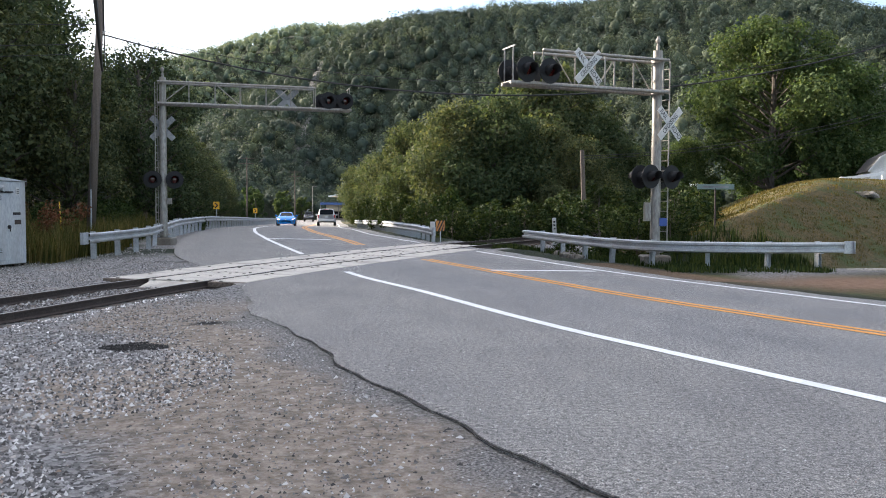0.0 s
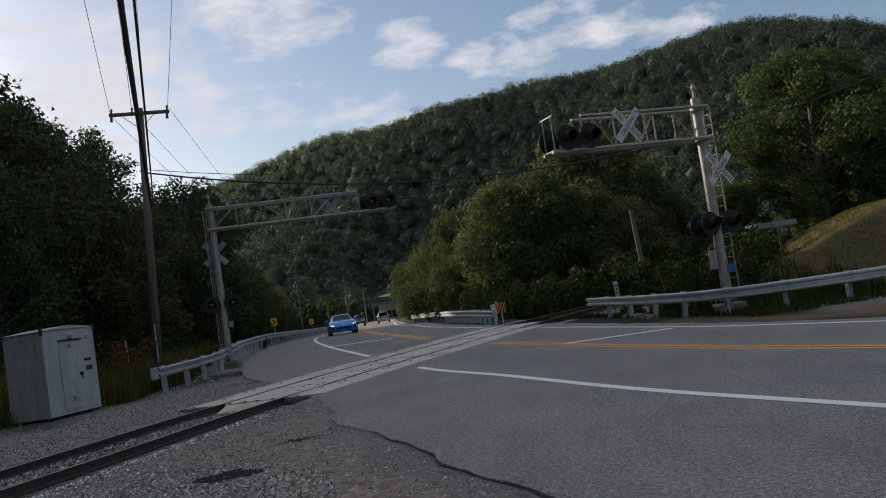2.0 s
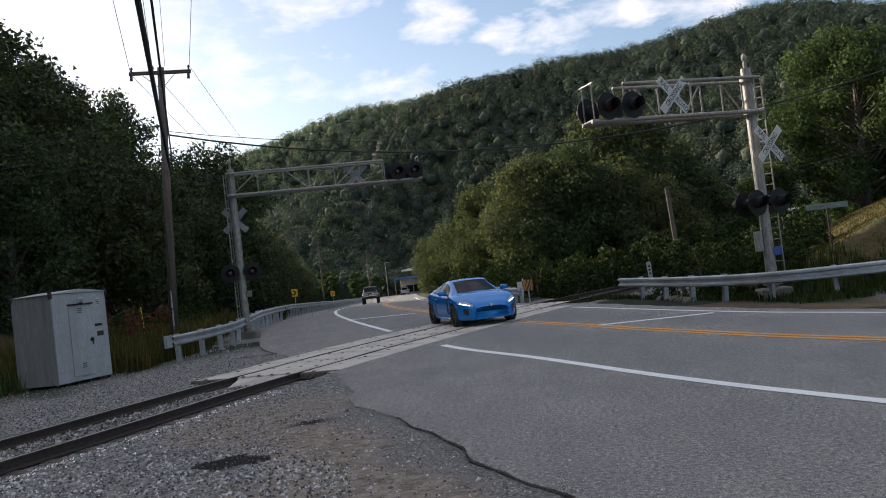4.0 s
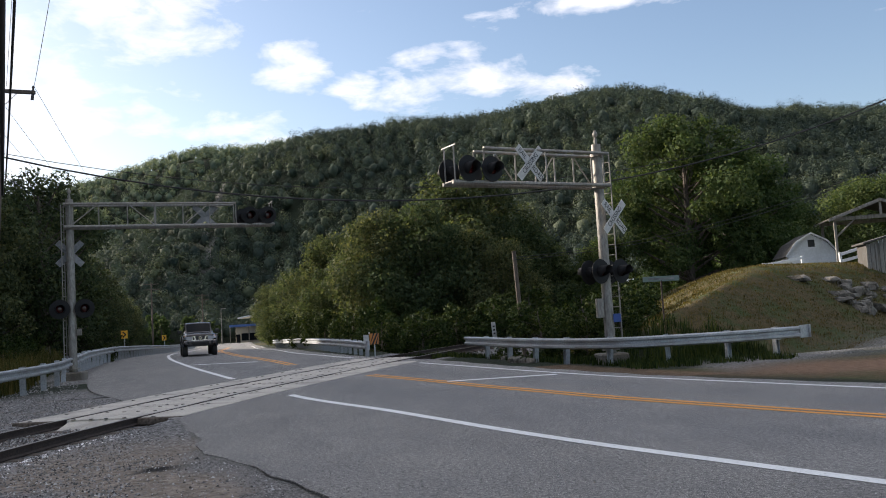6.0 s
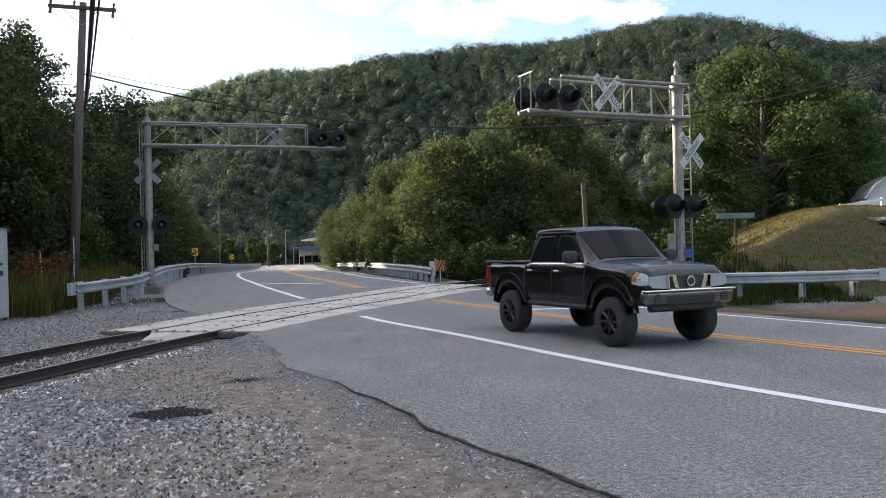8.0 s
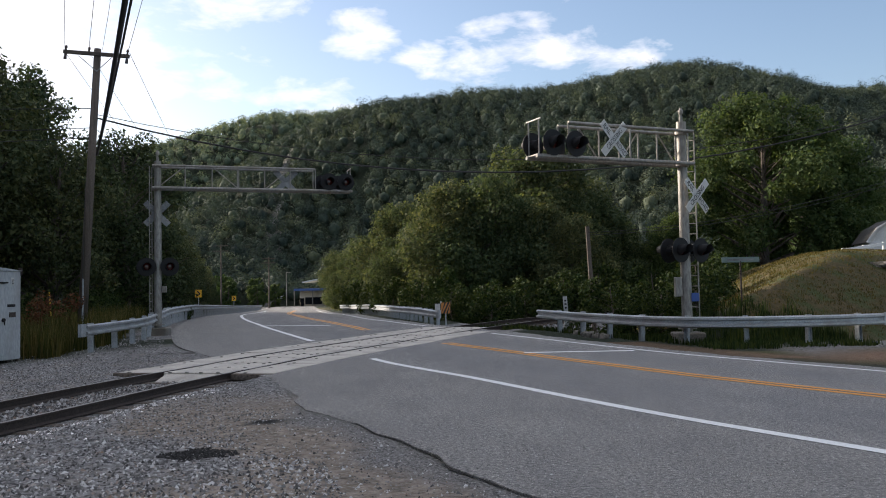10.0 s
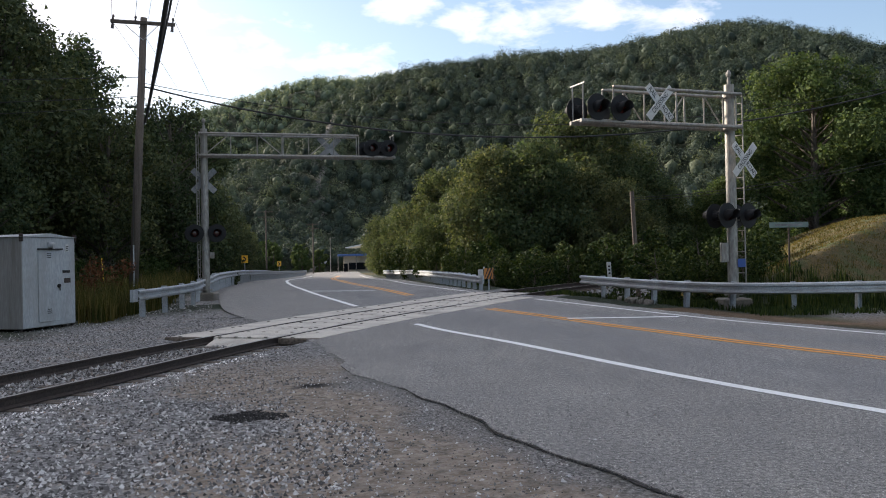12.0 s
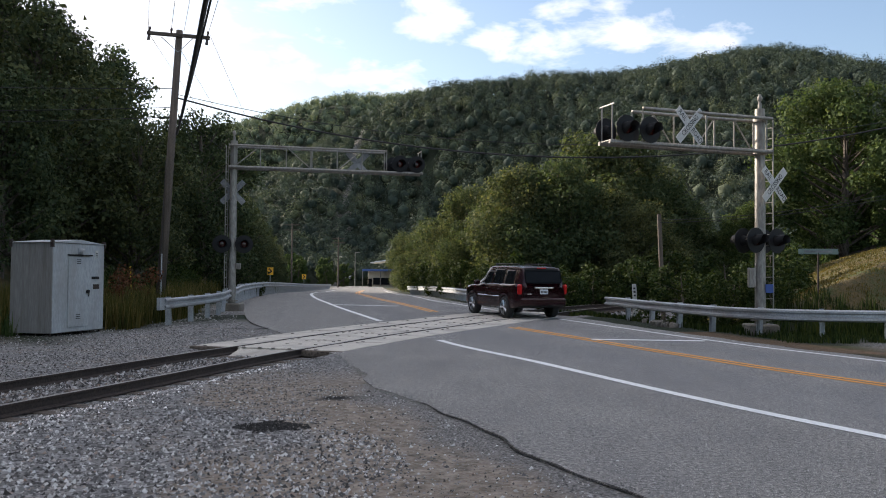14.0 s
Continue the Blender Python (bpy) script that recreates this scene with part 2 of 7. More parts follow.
def glass_mat(name, tint=(0.012, 0.014, 0.016), rough=0.08):
    m, n, l, b = material(name, rough, 0.0, 0.14)
    v = coords(n, l)
    f = noise_tex(n, l, v, 3.0)
    l.new(ramp_of(n, l, f, [(0.3, tuple(0.8 * t for t in tint)), (0.7, tint)]), b.inputs["Base Color"])
    b.inputs["IOR"].default_value = 1.26
    b.inputs["Coat Weight"].default_value = 0.0
    b.inputs["Coat Roughness"].default_value = 0.02
    return m


def paint_mat(name, colour, flake=0.12, dirt=0.25):
    m, n, l, b = material(name, 0.26, 0.15, 0.3)
    v = coords(n, l)
    f = noise_tex(n, l, v, 400.0, 2.0)
    g = noise_tex(n, l, v, 2.2, 6.0, 0.65)
    col = ramp_of(n, l, f, [(0.3, tuple((1 - flake) * c for c in colour)), (0.7, tuple(min(1, (1 + flake) * c) for c in colour))])
    col = mix(n, l, ramp_of(n, l, g, [(0.5, (0, 0, 0)), (0.9, (dirt, dirt, dirt))]), col, (0.12, 0.11, 0.10))
    l.new(col, b.inputs["Base Color"])
    b.inputs["Coat Weight"].default_value, b.inputs["Coat Roughness"].default_value = 0.40, 0.03
    return m


M = {
    "asphalt": asphalt_mat(),
    "white_line": line_mat("white_road_paint", (0.74, 0.74, 0.72)),
    "yellow_line": line_mat("yellow_road_paint", (0.72, 0.30, 0.03)),
    "ground": ground_mat(),
    "galv": worn("galvanised_steel", (0.30, 0.315, 0.33), (0.43, 0.445, 0.46), 0.5, 0.5, 25, 1.6, (0.24, 0.235, 0.225), 0.06),
    "mast": worn("weathered_aluminium", (0.17, 0.158, 0.143), (0.28, 0.266, 0.243), 0.5, 0.35, 18, 1.2, (0.20, 0.175, 0.14), 0.06, stretch=(1, 1, 0.3)),
    "rail": worn("rusty_rail", (0.022, 0.016, 0.013), (0.055, 0.038, 0.030), 0.8, 0.2, 30, 2.0, (0.03, 0.022, 0.018), 0.3),
    "rail_top": worn("worn_rail_head", (0.16, 0.14, 0.125), (0.28, 0.26, 0.24), 0.45, 0.6, 30, 2.0, (0.18, 0.14, 0.12), 0.05),
    "tie": worn("creosoted_tie", (0.055, 0.042, 0.032), (0.14, 0.11, 0.085), 0.95, 0, 20, 1.5, (0.05, 0.04, 0.03), 0.5, stretch=(1, 6, 1)),
    "panel": worn("crossing_concrete", (0.40, 0.365, 0.315), (0.55, 0.51, 0.445), 0.9, 0, 45, 1.3, (0.26, 0.24, 0.215), 0.3),
    "socket": worn("dark_socket", (0.10, 0.09, 0.078), (0.17, 0.155, 0.135), 0.9, 0, 40, 3, (0.07, 0.062, 0.054), 0.2),
    "rubber": worn("black_rubber", (0.018, 0.018, 0.018), (0.04, 0.04, 0.04), 0.8, 0, 40, 3, (0.05, 0.047, 0.042), 0.2),
    "wood": worn("weathered_pole_wood", (0.072, 0.054, 0.041), (0.138, 0.110, 0.088), 0.9, 0, 30, 1.2, (0.041, 0.033, 0.028), 0.5, stretch=(8, 8, 0.35)),
    "bark": worn("bark", (0.05, 0.04, 0.032), (0.13, 0.105, 0.085), 0.95, 0, 14, 1.5, (0.03, 0.025, 0.02), 0.7, stretch=(1, 1, 0.25)),
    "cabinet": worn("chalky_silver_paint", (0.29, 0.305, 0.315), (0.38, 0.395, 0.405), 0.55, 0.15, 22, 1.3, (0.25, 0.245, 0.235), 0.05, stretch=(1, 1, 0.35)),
    # same silver as the front, with the side's shade darkened into the paint
    "cabinet_side": worn("streaked_shaded_silver_paint", (0.162, 0.156, 0.147), (0.228, 0.222, 0.210), 0.6, 0.1, 22, 1.6, (0.120, 0.108, 0.093), 0.05, stretch=(3, 3, 0.18)),
    "black": worn("matt_black_paint", (0.004, 0.004, 0.0045), (0.008, 0.008, 0.009), 0.62, 0, 20, 3, (0.012, 0.011, 0.011), 0.1, 0.3),
    "red_lens": plain("dark_red_lens", (0.045, 0.004, 0.004), 0.12),
    "sign_white": worn("reflective_white_sheeting", (0.38, 0.375, 0.365), (0.50, 0.495, 0.48), 0.45, 0, 12, 2.0, (0.42, 0.40, 0.37), 0.03),
    "sign_back": worn("bare_aluminium_sign_back", (0.11, 0.112, 0.115), (0.17, 0.172, 0.175), 0.5, 0.3, 12, 2.0, (0.3, 0.3, 0.3), 0.03),
    "sign_yellow": plain("yellow_sheeting", (0.80, 0.42, 0.015), 0.4),
    "sign_orange": plain("orange_sheeting", (0.45, 0.17, 0.03), 0.4),
    "sign_blue": plain("blue_sheeting", (0.012, 0.055, 0.24), 0.4),
    "sign_green": plain("faded_green_sheeting", (0.14, 0.19, 0.17), 0.5),
    "concrete": worn("stained_foundation_concrete", (0.13, 0.115, 0.095), (0.21, 0.19, 0.16), 0.92, 0, 30, 1.5, (0.09, 0.075, 0.06), 0.4),
    "cable": plain("black_cable_sheath", (0.014, 0.014, 0.015), 0.6),
    "ceramic": plain("brown_glazed_ceramic", (0.06, 0.035, 0.025), 0.25),
    "siding": worn("white_painted_siding", (0.66, 0.665, 0.67), (0.76, 0.765, 0.77), 0.6, 0, 14, 1.2, (0.55, 0.54, 0.52), 0.06),
    "fence": plain("white_painted_fence", (0.74, 0.74, 0.73), 0.55),
    "dark_roof": worn("dark_shingle_roof", (0.045, 0.043, 0.042), (0.10, 0.095, 0.09), 0.9, 0, 30, 2, (0.06, 0.05, 0.04), 0.4),
    "grey_wood": worn("silvered_barn_boards", (0.17, 0.155, 0.135), (0.30, 0.28, 0.25), 0.9, 0, 26, 1.3, (0.10, 0.085, 0.07), 0.4, stretch=(6, 6, 0.4)),
    "rock": worn("lichened_sandstone", (0.085, 0.075, 0.062), (0.19, 0.172, 0.145), 0.95, 0, 12, 1.4, (0.055, 0.05, 0.04), 0.8),
    "stone": worn("crushed_limestone", (0.15, 0.148, 0.145), (0.42, 0.41, 0.40), 0.9, 0, 5, 0.9, (0.14, 0.125, 0.105), 0.4),
    "shop_blue": plain("blue_fascia", (0.06, 0.12, 0.30), 0.5),
    "shop_wall": worn("buff_render", (0.42, 0.36, 0.27), (0.52, 0.45, 0.35), 0.9, 0, 8, 0.5, None, 0.1),
    "shop_roof": plain("pale_metal_roof", (0.70, 0.73, 0.76), 0.45),
    "leaf_mid": leaf_mat("roadside_leaves", (0.042, 0.060, 0.040), (0.090, 0.115, 0.068), (0.145, 0.152, 0.086), .32),
    # lifted and greyed: haze over the dark wood is put into this colour
    "leaf_dark": leaf_mat("shaded_wood_hazed_leaves", (0.034, 0.050, 0.034), (0.076, 0.098, 0.058), (0.115, 0.130, 0.068), 0.2),
    "leaf_bright": leaf_mat("bright_green_leaves", (0.036, 0.062, 0.032), (0.078, 0.116, 0.052), (0.118, 0.148, 0.072), .30),
    # both hill woods: distance haze painted in as bluer, lighter leaf colour
    "leaf_hill_haze": leaf_mat("hill_wood_hazed_leaves", (0.054, 0.074, 0.080), (0.072, 0.096, 0.098), (0.092, 0.116, 0.112), 0.14, True),
    "leaf_far_haze": leaf_mat("far_ridge_hazed_leaves", (0.13, 0.175, 0.172), (0.155, 0.20, 0.19), (0.18, 0.225, 0.205), 0.22, True),
    "grass_blade": leaf_mat("tall_dry_grass", (0.032, 0.044, 0.013), (0.09, 0.084, 0.032), (0.18, 0.145, 0.072), 0.3),
    "ivy": leaf_mat("ivy_leaves", (0.012, 0.026, 0.009), (0.034, 0.056, 0.018), (0.075, 0.09, 0.026), 0.15),
    "blue_paint": paint_mat("bright_blue_car_paint", (0.003, 0.165, 0.50), 0.10, 0.0),
    "black_paint": paint_mat("dusty_black_car_paint", (0.0045, 0.0046, 0.005), 0.1, 0.04),
    "maroon_paint": paint_mat("dark_maroon_car_paint", (0.020, 0.003, 0.005), 0.15, 0.02),
    "silver_paint": paint_mat("silver_car_paint", (0.48, 0.49, 0.50), 0.08, 0.1),
    "white_paint": paint_mat("white_car_paint", (0.70, 0.70, 0.70), 0.03, 0.1),
    "glass": glass_mat("dark_tinted_glass"),
    "chrome": worn("chrome", (0.62, 0.63, 0.64), (0.72, 0.73, 0.74), 0.14, 1.0, 12, 2.0, (0.5, 0.5, 0.5), 0.02),
    # chrome with the dark reflection of the road put into its colour
    "dark_chrome": worn("chrome_darkened_by_road", (0.20, 0.205, 0.21), (0.28, 0.285, 0.29), 0.22, 1.0, 12, 2.0, (0.16, 0.155, 0.15), 0.02),
    "alloy": worn("alloy_wheel", (0.50, 0.51, 0.52), (0.62, 0.63, 0.64), 0.3, 0.85, 12, 2.0, (0.4, 0.4, 0.4), 0.02),
    "black_alloy": worn("black_alloy_wheel", (0.012, 0.012, 0.013), (0.03, 0.03, 0.032), 0.3, 0.4, 12, 3, (0.05, 0.047, 0.043), 0.02),
    "tyre": worn("tyre_rubber", (0.014, 0.014, 0.014), (0.03, 0.03, 0.03), 0.85, 0, 50, 4, (0.05, 0.045, 0.04), 0.3),
    "plastic": worn("black_plastic_trim", (0.012, 0.012, 0.012), (0.024, 0.024, 0.024), 0.6, 0, 60, 4, (0.035, 0.033, 0.03), 0.15),
    "lamp_clear": plain("clear_headlamp", (0.36, 0.37, 0.39), 0.06),
    "lamp_lit": plain("lit_headlamp", (1.0, 0.97, 0.90), 0.1, 0, 3.0),
    "lamp_amber": plain("amber_lamp", (0.40, 0.12, 0.015), 0.15, 0, 0.0),
    "lamp_red": plain("red_tail_lamp", (0.32, 0.008, 0.009), 0.12, 0, 0.06),
    "plate": plain("pale_number_plate", (0.62, 0.64, 0.68), 0.4),
    "letter": plain("black_lettering", (0.012, 0.012, 0.012), 0.5),
    "tape": plain("yellow_guy_marker", (0.65, 0.42, 0.02), 0.5),
}


# ---- building helpers ----
def part(name, bm, mat, parent=None, label="", m=None, smooth=False):
    """Link a bmesh as one mesh object under a thing or a part."""
    me = bpy.data.meshes.new(name)
    bm.to_mesh(me)
    bm.free()
    for k in (mat if isinstance(mat, (list, tuple)) else [mat]):
        me.materials.append(M[k])
    if smooth:
        for p in me.polygons:
            p.use_smooth = True
    ob = new(name, me)
    ob.parent = parent
    if m is not None:
        ob.matrix_basis = m
    if label:
        tagged(ob, label)
    return ob


def mesh_of(name, verts, faces, mat, parent=None, label="", smooth=False):
    me = bpy.data.meshes.new(name)
    me.from_pydata([tuple(map(float, v)) for v in verts], [], faces)
    for k in (mat if isinstance(mat, (list, tuple)) else [mat]):
        me.materials.append(M[k])
    if smooth:
        me.polygons.foreach_set("use_smooth", np.ones(len(me.polygons), dtype=bool))
    me.update()
    ob = new(name, me)
    ob.parent = parent
    if label:
        tagged(ob, label)
    return ob


def thing(name, at, label, category, group="", rz=0.0, kind=""):
    ob = new(name)
    ob.empty_display_size = 0.2
    ob.matrix_basis = pose(*at, 0, 0, rz)
    return tagged(ob, label, category, group, kind)


def cuboid(bm, cx, cy, cz, sx, sy, sz, bev=0.0, m=None):
    """A box with its edges bevelled."""
    r = bmesh.ops.create_cube(bm, size=1.0, matrix=(m or Matrix()) @ Matrix.Translation((cx, cy, cz)) @ Matrix.Diagonal((sx, sy, sz, 1)))
    if bev > 0:
        es = {e for v in r["verts"] for e in v.link_edges}
        bmesh.ops.bevel(bm, geom=list(es), offset=bev, segments=1, affect='EDGES')
    return bm


def rod(bm, a, b, r, seg=8, r2=None):
    """A round bar from a to b."""
    a, b = Vector(a), Vector(b)
    d = b - a
    m = Matrix.Translation((a + b) / 2) @ d.to_track_quat('Z', 'Y').to_matrix().to_4x4()
    bmesh.ops.create_cone(bm, cap_ends=True, segments=seg, radius1=r, radius2=r if r2 is None else r2, depth=d.length, matrix=m)
    return bm


def B():
    return bmesh.new()


def curve_x(table):
    """A smooth function through (y, x) rows."""
    ys, xs = np.array([r[0] for r in table], float), np.array([r[1] for r in table], float)
    slope = np.gradient(xs, ys)

    def f(y):
        y = np.asarray(y, float)
        i = np.clip(np.searchsorted(ys, y) - 1, 0, len(ys) - 2)
        h = ys[i + 1] - ys[i]
        t = (y - ys[i]) / h
        return (2 * t**3 - 3 * t**2 + 1) * xs[i] + (t**3 - 2 * t**2 + t) * h * slope[i] + (-2 * t**3 + 3 * t**2) * xs[i + 1] + (t**3 - t**2) * h * slope[i + 1]
    return f


def resample(points, step):
    """Points at even steps along a smoothed polyline, with the unit direction at each."""
    p = np.array(points, float)
    for _ in range(3):
        q = np.empty((2 * len(p), p.shape[1]))
        q[0::2] = np.vstack([p[:1], 0.75 * p[1:] + 0.25 * p[:-1]])
        q[1::2] = np.vstack([0.75 * p[:-1] + 0.25 * p[1:], p[-1:]])
        q = np.vstack([p[:1], np.vstack([np.stack([0.75 * p[:-1] + 0.25 * p[1:], 0.25 * p[:-1] + 0.75 * p[1:]], 1).reshape(-1, p.shape[1])]), p[-1:]])
        p = q
    s = np.concatenate([[0], np.cumsum(np.linalg.norm(np.diff(p, axis=0), axis=1))])
    t = np.arange(0, s[-1], step)
    out = np.stack([np.interp(t, s, p[:, k]) for k in range(p.shape[1])], 1)
    d = np.gradient(out, axis=0)
    d /= np.linalg.norm(d, axis=1)[:, None]
    return out, d


# ---- the lie of the land ----
PROFILE_Y = (-400, 20, 30, 40, 55, 73, 90, 140, 220, 3000)
PROFILE_Z = (0, 0, .14, .28, .26, 0, -.3, -.95, -1.6, -1.6)


def grade(y):
    return np.interp(y, PROFILE_Y, PROFILE_Z)


edge_near = curve_x([(-120, 62), (-60, 30), (-20, 12.5), (-8, 8.0), (0, 4.4), (4, 2.3), (5.5, 1.58), (6.2, 1.2), (6.9, .92), (8.2, .33), (9.3, -.03), (10.8, -.63), (11.8, -1.2), (14.7, -2.0), (17.5, -2.85), (20, -3.9), (22.7, -5.0), (26.5, -6.75), (31.5, -8.3), (44, -11.0), (60, -13.6), (90, -17.3), (126, -21.0), (200, -30), (320, -44)])
edge_far = curve_x([(-120, 82), (-60, 48), (-20, 26), (-8, 19.8), (0, 16.2), (8, 12.9), (12.5, 11.0), (16.3, 9.2), (20, 7.6), (22, 6.8), (27.7, 4.8), (30, 4.1), (35.4, 1.75), (38, .85), (42.5, -.35), (52, -2.1), (60, -3.6), (80, -6.2), (100, -8.2), (126, -11.2), (200, -19.2), (320, -33)])
white_near = curve_x([(-120, 70), (-60, 37), (-20, 17.5), (-8, 12.185), (0, 8.426), (5, 6.036), (8.55, 4.324), (10.35, 3.464), (12.5, 2.575), (14.15, 1.963), (16.2, 1.193), (19.05, -0.012), (21.1, -0.782), (27.8, -2.923), (33.5, -4.717), (38.1, -6.1), (45.1, -7.9), (52.4, -9.5), (63, -11.4), (80, -13.6), (100, -15.9), (126, -18.6), (200, -27), (320, -41)])
yellow = curve_x([(-120, 75), (-60, 41.5), (-20, 21), (-8, 15.261), (0, 11.806), (8, 8.724), (12.8, 6.489), (15.4, 5.324), (18.3, 4.262), (21.6, 3.007), (25.5, 1.327), (33.2, -1.336), (35.9, -2.05), (39, -2.95), (46, -4.7), (61, -7.6), (80, -10.1), (100, -12.2), (126, -15), (200, -23.2), (320, -37)])
white_far = curve_x([(-120, 79.5), (-60, 46), (-20, 24.6), (-8, 18.532), (0, 15.26), (8, 12.053), (12.5, 10.032), (16.25, 8.414), (20, 6.846), (22, 5.986), (27.7, 3.831), (29.8, 3.017), (35.3, 0.95), (38, -0.03), (42.4, -1.3), (52, -3.1), (60, -4.6), (80, -7.1), (100, -9.2), (126, -12.2), (200, -20.2), (320, -34)])

TRACK = [(-14.5, -60), (-12.2, -34), (-10.6, -15), (-9.3, -5), (-8.2, 2), (-7.35, 6.5), (-6.69, 9.93), (-5.87, 12.9), (-5.06, 16.5), (-4.37, 18.76), (-3.45, 21.5), (-2.17, 24.2), (-.58, 27.35), (1.48, 31.36), (3.6, 35.2), (6.3, 39.3), (10, 44), (15, 49), (22, 54), (32, 59), (46, 64)]
TRACK_P, TRACK_D = resample(TRACK, 0.3)
GAUGE = 1.66


def track_distance(x, y):
    """Signed distance right of the track's middle, and the place along it."""
    x, y = np.atleast_1d(x), np.atleast_1d(y)
    best, where = np.full(x.shape, 1e9), np.zeros(x.shape, int)
    for k in range(0, len(TRACK_P), 2):
        d = (x - TRACK_P[k, 0])**2 + (y - TRACK_P[k, 1])**2
        u = d < best
        best[u], where[u] = d[u], k
    rel = np.stack([x - TRACK_P[where, 0], y - TRACK_P[where, 1]], -1)
    d = TRACK_D[where]
    return rel[..., 0] * d[..., 1] - rel[..., 1] * d[..., 0], where


def smooth(t):
    t = np.clip(t, 0, 1)
    return t * t * (3 - 2 * t)


ridge = curve_x([(-1400, 60), (-500, 40), (-180, 10), (-128, 14), (-105, 24), (-82, 48.4), (-60, 65.4), (-38, 79.6), (-22, 88), (-11, 92), (20, 94.6), (44, 96), (58, 96.5), (77, 99), (96, 101.5), (117, 101.8), (130, 102), (142, 98.5), (156, 93), (168, 87), (180, 86.5), (192, 90), (210, 93), (245, 90), (330, 84), (500, 70), (1400, 60)])
far_ridge = curve_x([(-1600, 90.0), (-700, 88.0), (-400, 82.0), (-260, 84.0), (-190, 101.7), (-178, 105.5), (-148, 115.8), (-111, 128.4), (-87, 133.0), (-55, 130.2), (-31, 131.0), (60, 118.0), (300, 108.0), (1600, 100.0)])


def lumps(x, y, size, seed=0.0):
    return np.sin(x / size + seed) * np.cos(y / (size * 1.17) + 1.7 * seed) + 0.5 * np.sin(x / (size * .47) + 2.1 + seed) * np.sin(y / (size * .53) + .6)


def land(x, y):
    """Height of the ground."""
    x, y = np.atleast_1d(np.asarray(x, float)), np.atleast_1d(np.asarray(y, float))
    z = grade(y) - 0.045 + 0.012 * lumps(x, y, 0.9)
    # shoulder packed up against the asphalt near the track
    z = z + 0.03 * smooth((y - 10) / 1.8) * (1 - smooth((y - 24) / 2)) * (1 - smooth((edge_near(np.clip(y, -120, 320)) - x - 1.2) / 1.5))
    # main wooded ridge, and the farther one behind it
    foot = np.interp(x, (-200, -70, -20, 25, 60, 160), (120, 205, 232, 200, 150, 75))
    up = smooth((y - foot) / (400 - foot))
    down = 1 - smooth((y - 430) / 260)
    h1 = (ridge(np.clip(x, -1400, 1400)) - 8 + 0.6 * smooth((x + 40) / 80)) * up * down + 3 * lumps(x, y, 31) * up
    h2 = (far_ridge(np.clip(x, -1600, 1600)) - 8) * smooth((y - 430) / 170) + 4 * lumps(x, y, 45, 1.0) * smooth((y - 430) / 100)
    z = z + np.maximum(np.maximum(h1, h2), 0)
    # bank on the side of the box, rising into the woods
    bank = np.interp(y, (-200, 15, 30, 60, 110, 180), (22, 17, 15.5, 20, 27, 42))
    z = z + 0.38 * np.clip(-x - bank, 0, 70) * (1 - smooth((y - 150) / 120))
    # grassed mound above the driveway
    s = np.minimum((x - 9 - 0.3 * (y - 30) + 0.35 * lumps(x, y, 4)) / 9.0, (y - 24.2 - np.clip(x - 12, 0, 40) * 0.60) / 7.5)
    s = np.clip(s, 0, 1)
    z = z + (2.9 + 0.07 * lumps(x, y, 1.3, 1.0)) * smooth(s**0.8) * (1 - .85 * smooth((y - 46) / 12))
    # ditch behind the far guardrail
    far = x - edge_far(np.clip(y, -120, 320))
    z = z - 0.55 * smooth((far - 1.6) / 3.0) * (1 - smooth((far - 9) / 6)) * smooth((y - 23) / 4) * (1 - smooth((y - 130) / 40)) * (1 - smooth(s * 4))
    # bed under the road
    in_road = (x > edge_near(np.clip(y, -120, 320)) + .5) & (x < edge_far(np.clip(y, -120, 320)) - .5) & (y > -119) & (y < 224)
    z = np.where(in_road, grade(y) - 0.14, z)
    d, k = track_distance(x, y)
    trench = 1 - smooth((np.abs(d) - 1.15) / 0.7)
    z = np.where(in_road, z, z * (1 - trench) + trench * (grade(y) - 0.15))
    return z


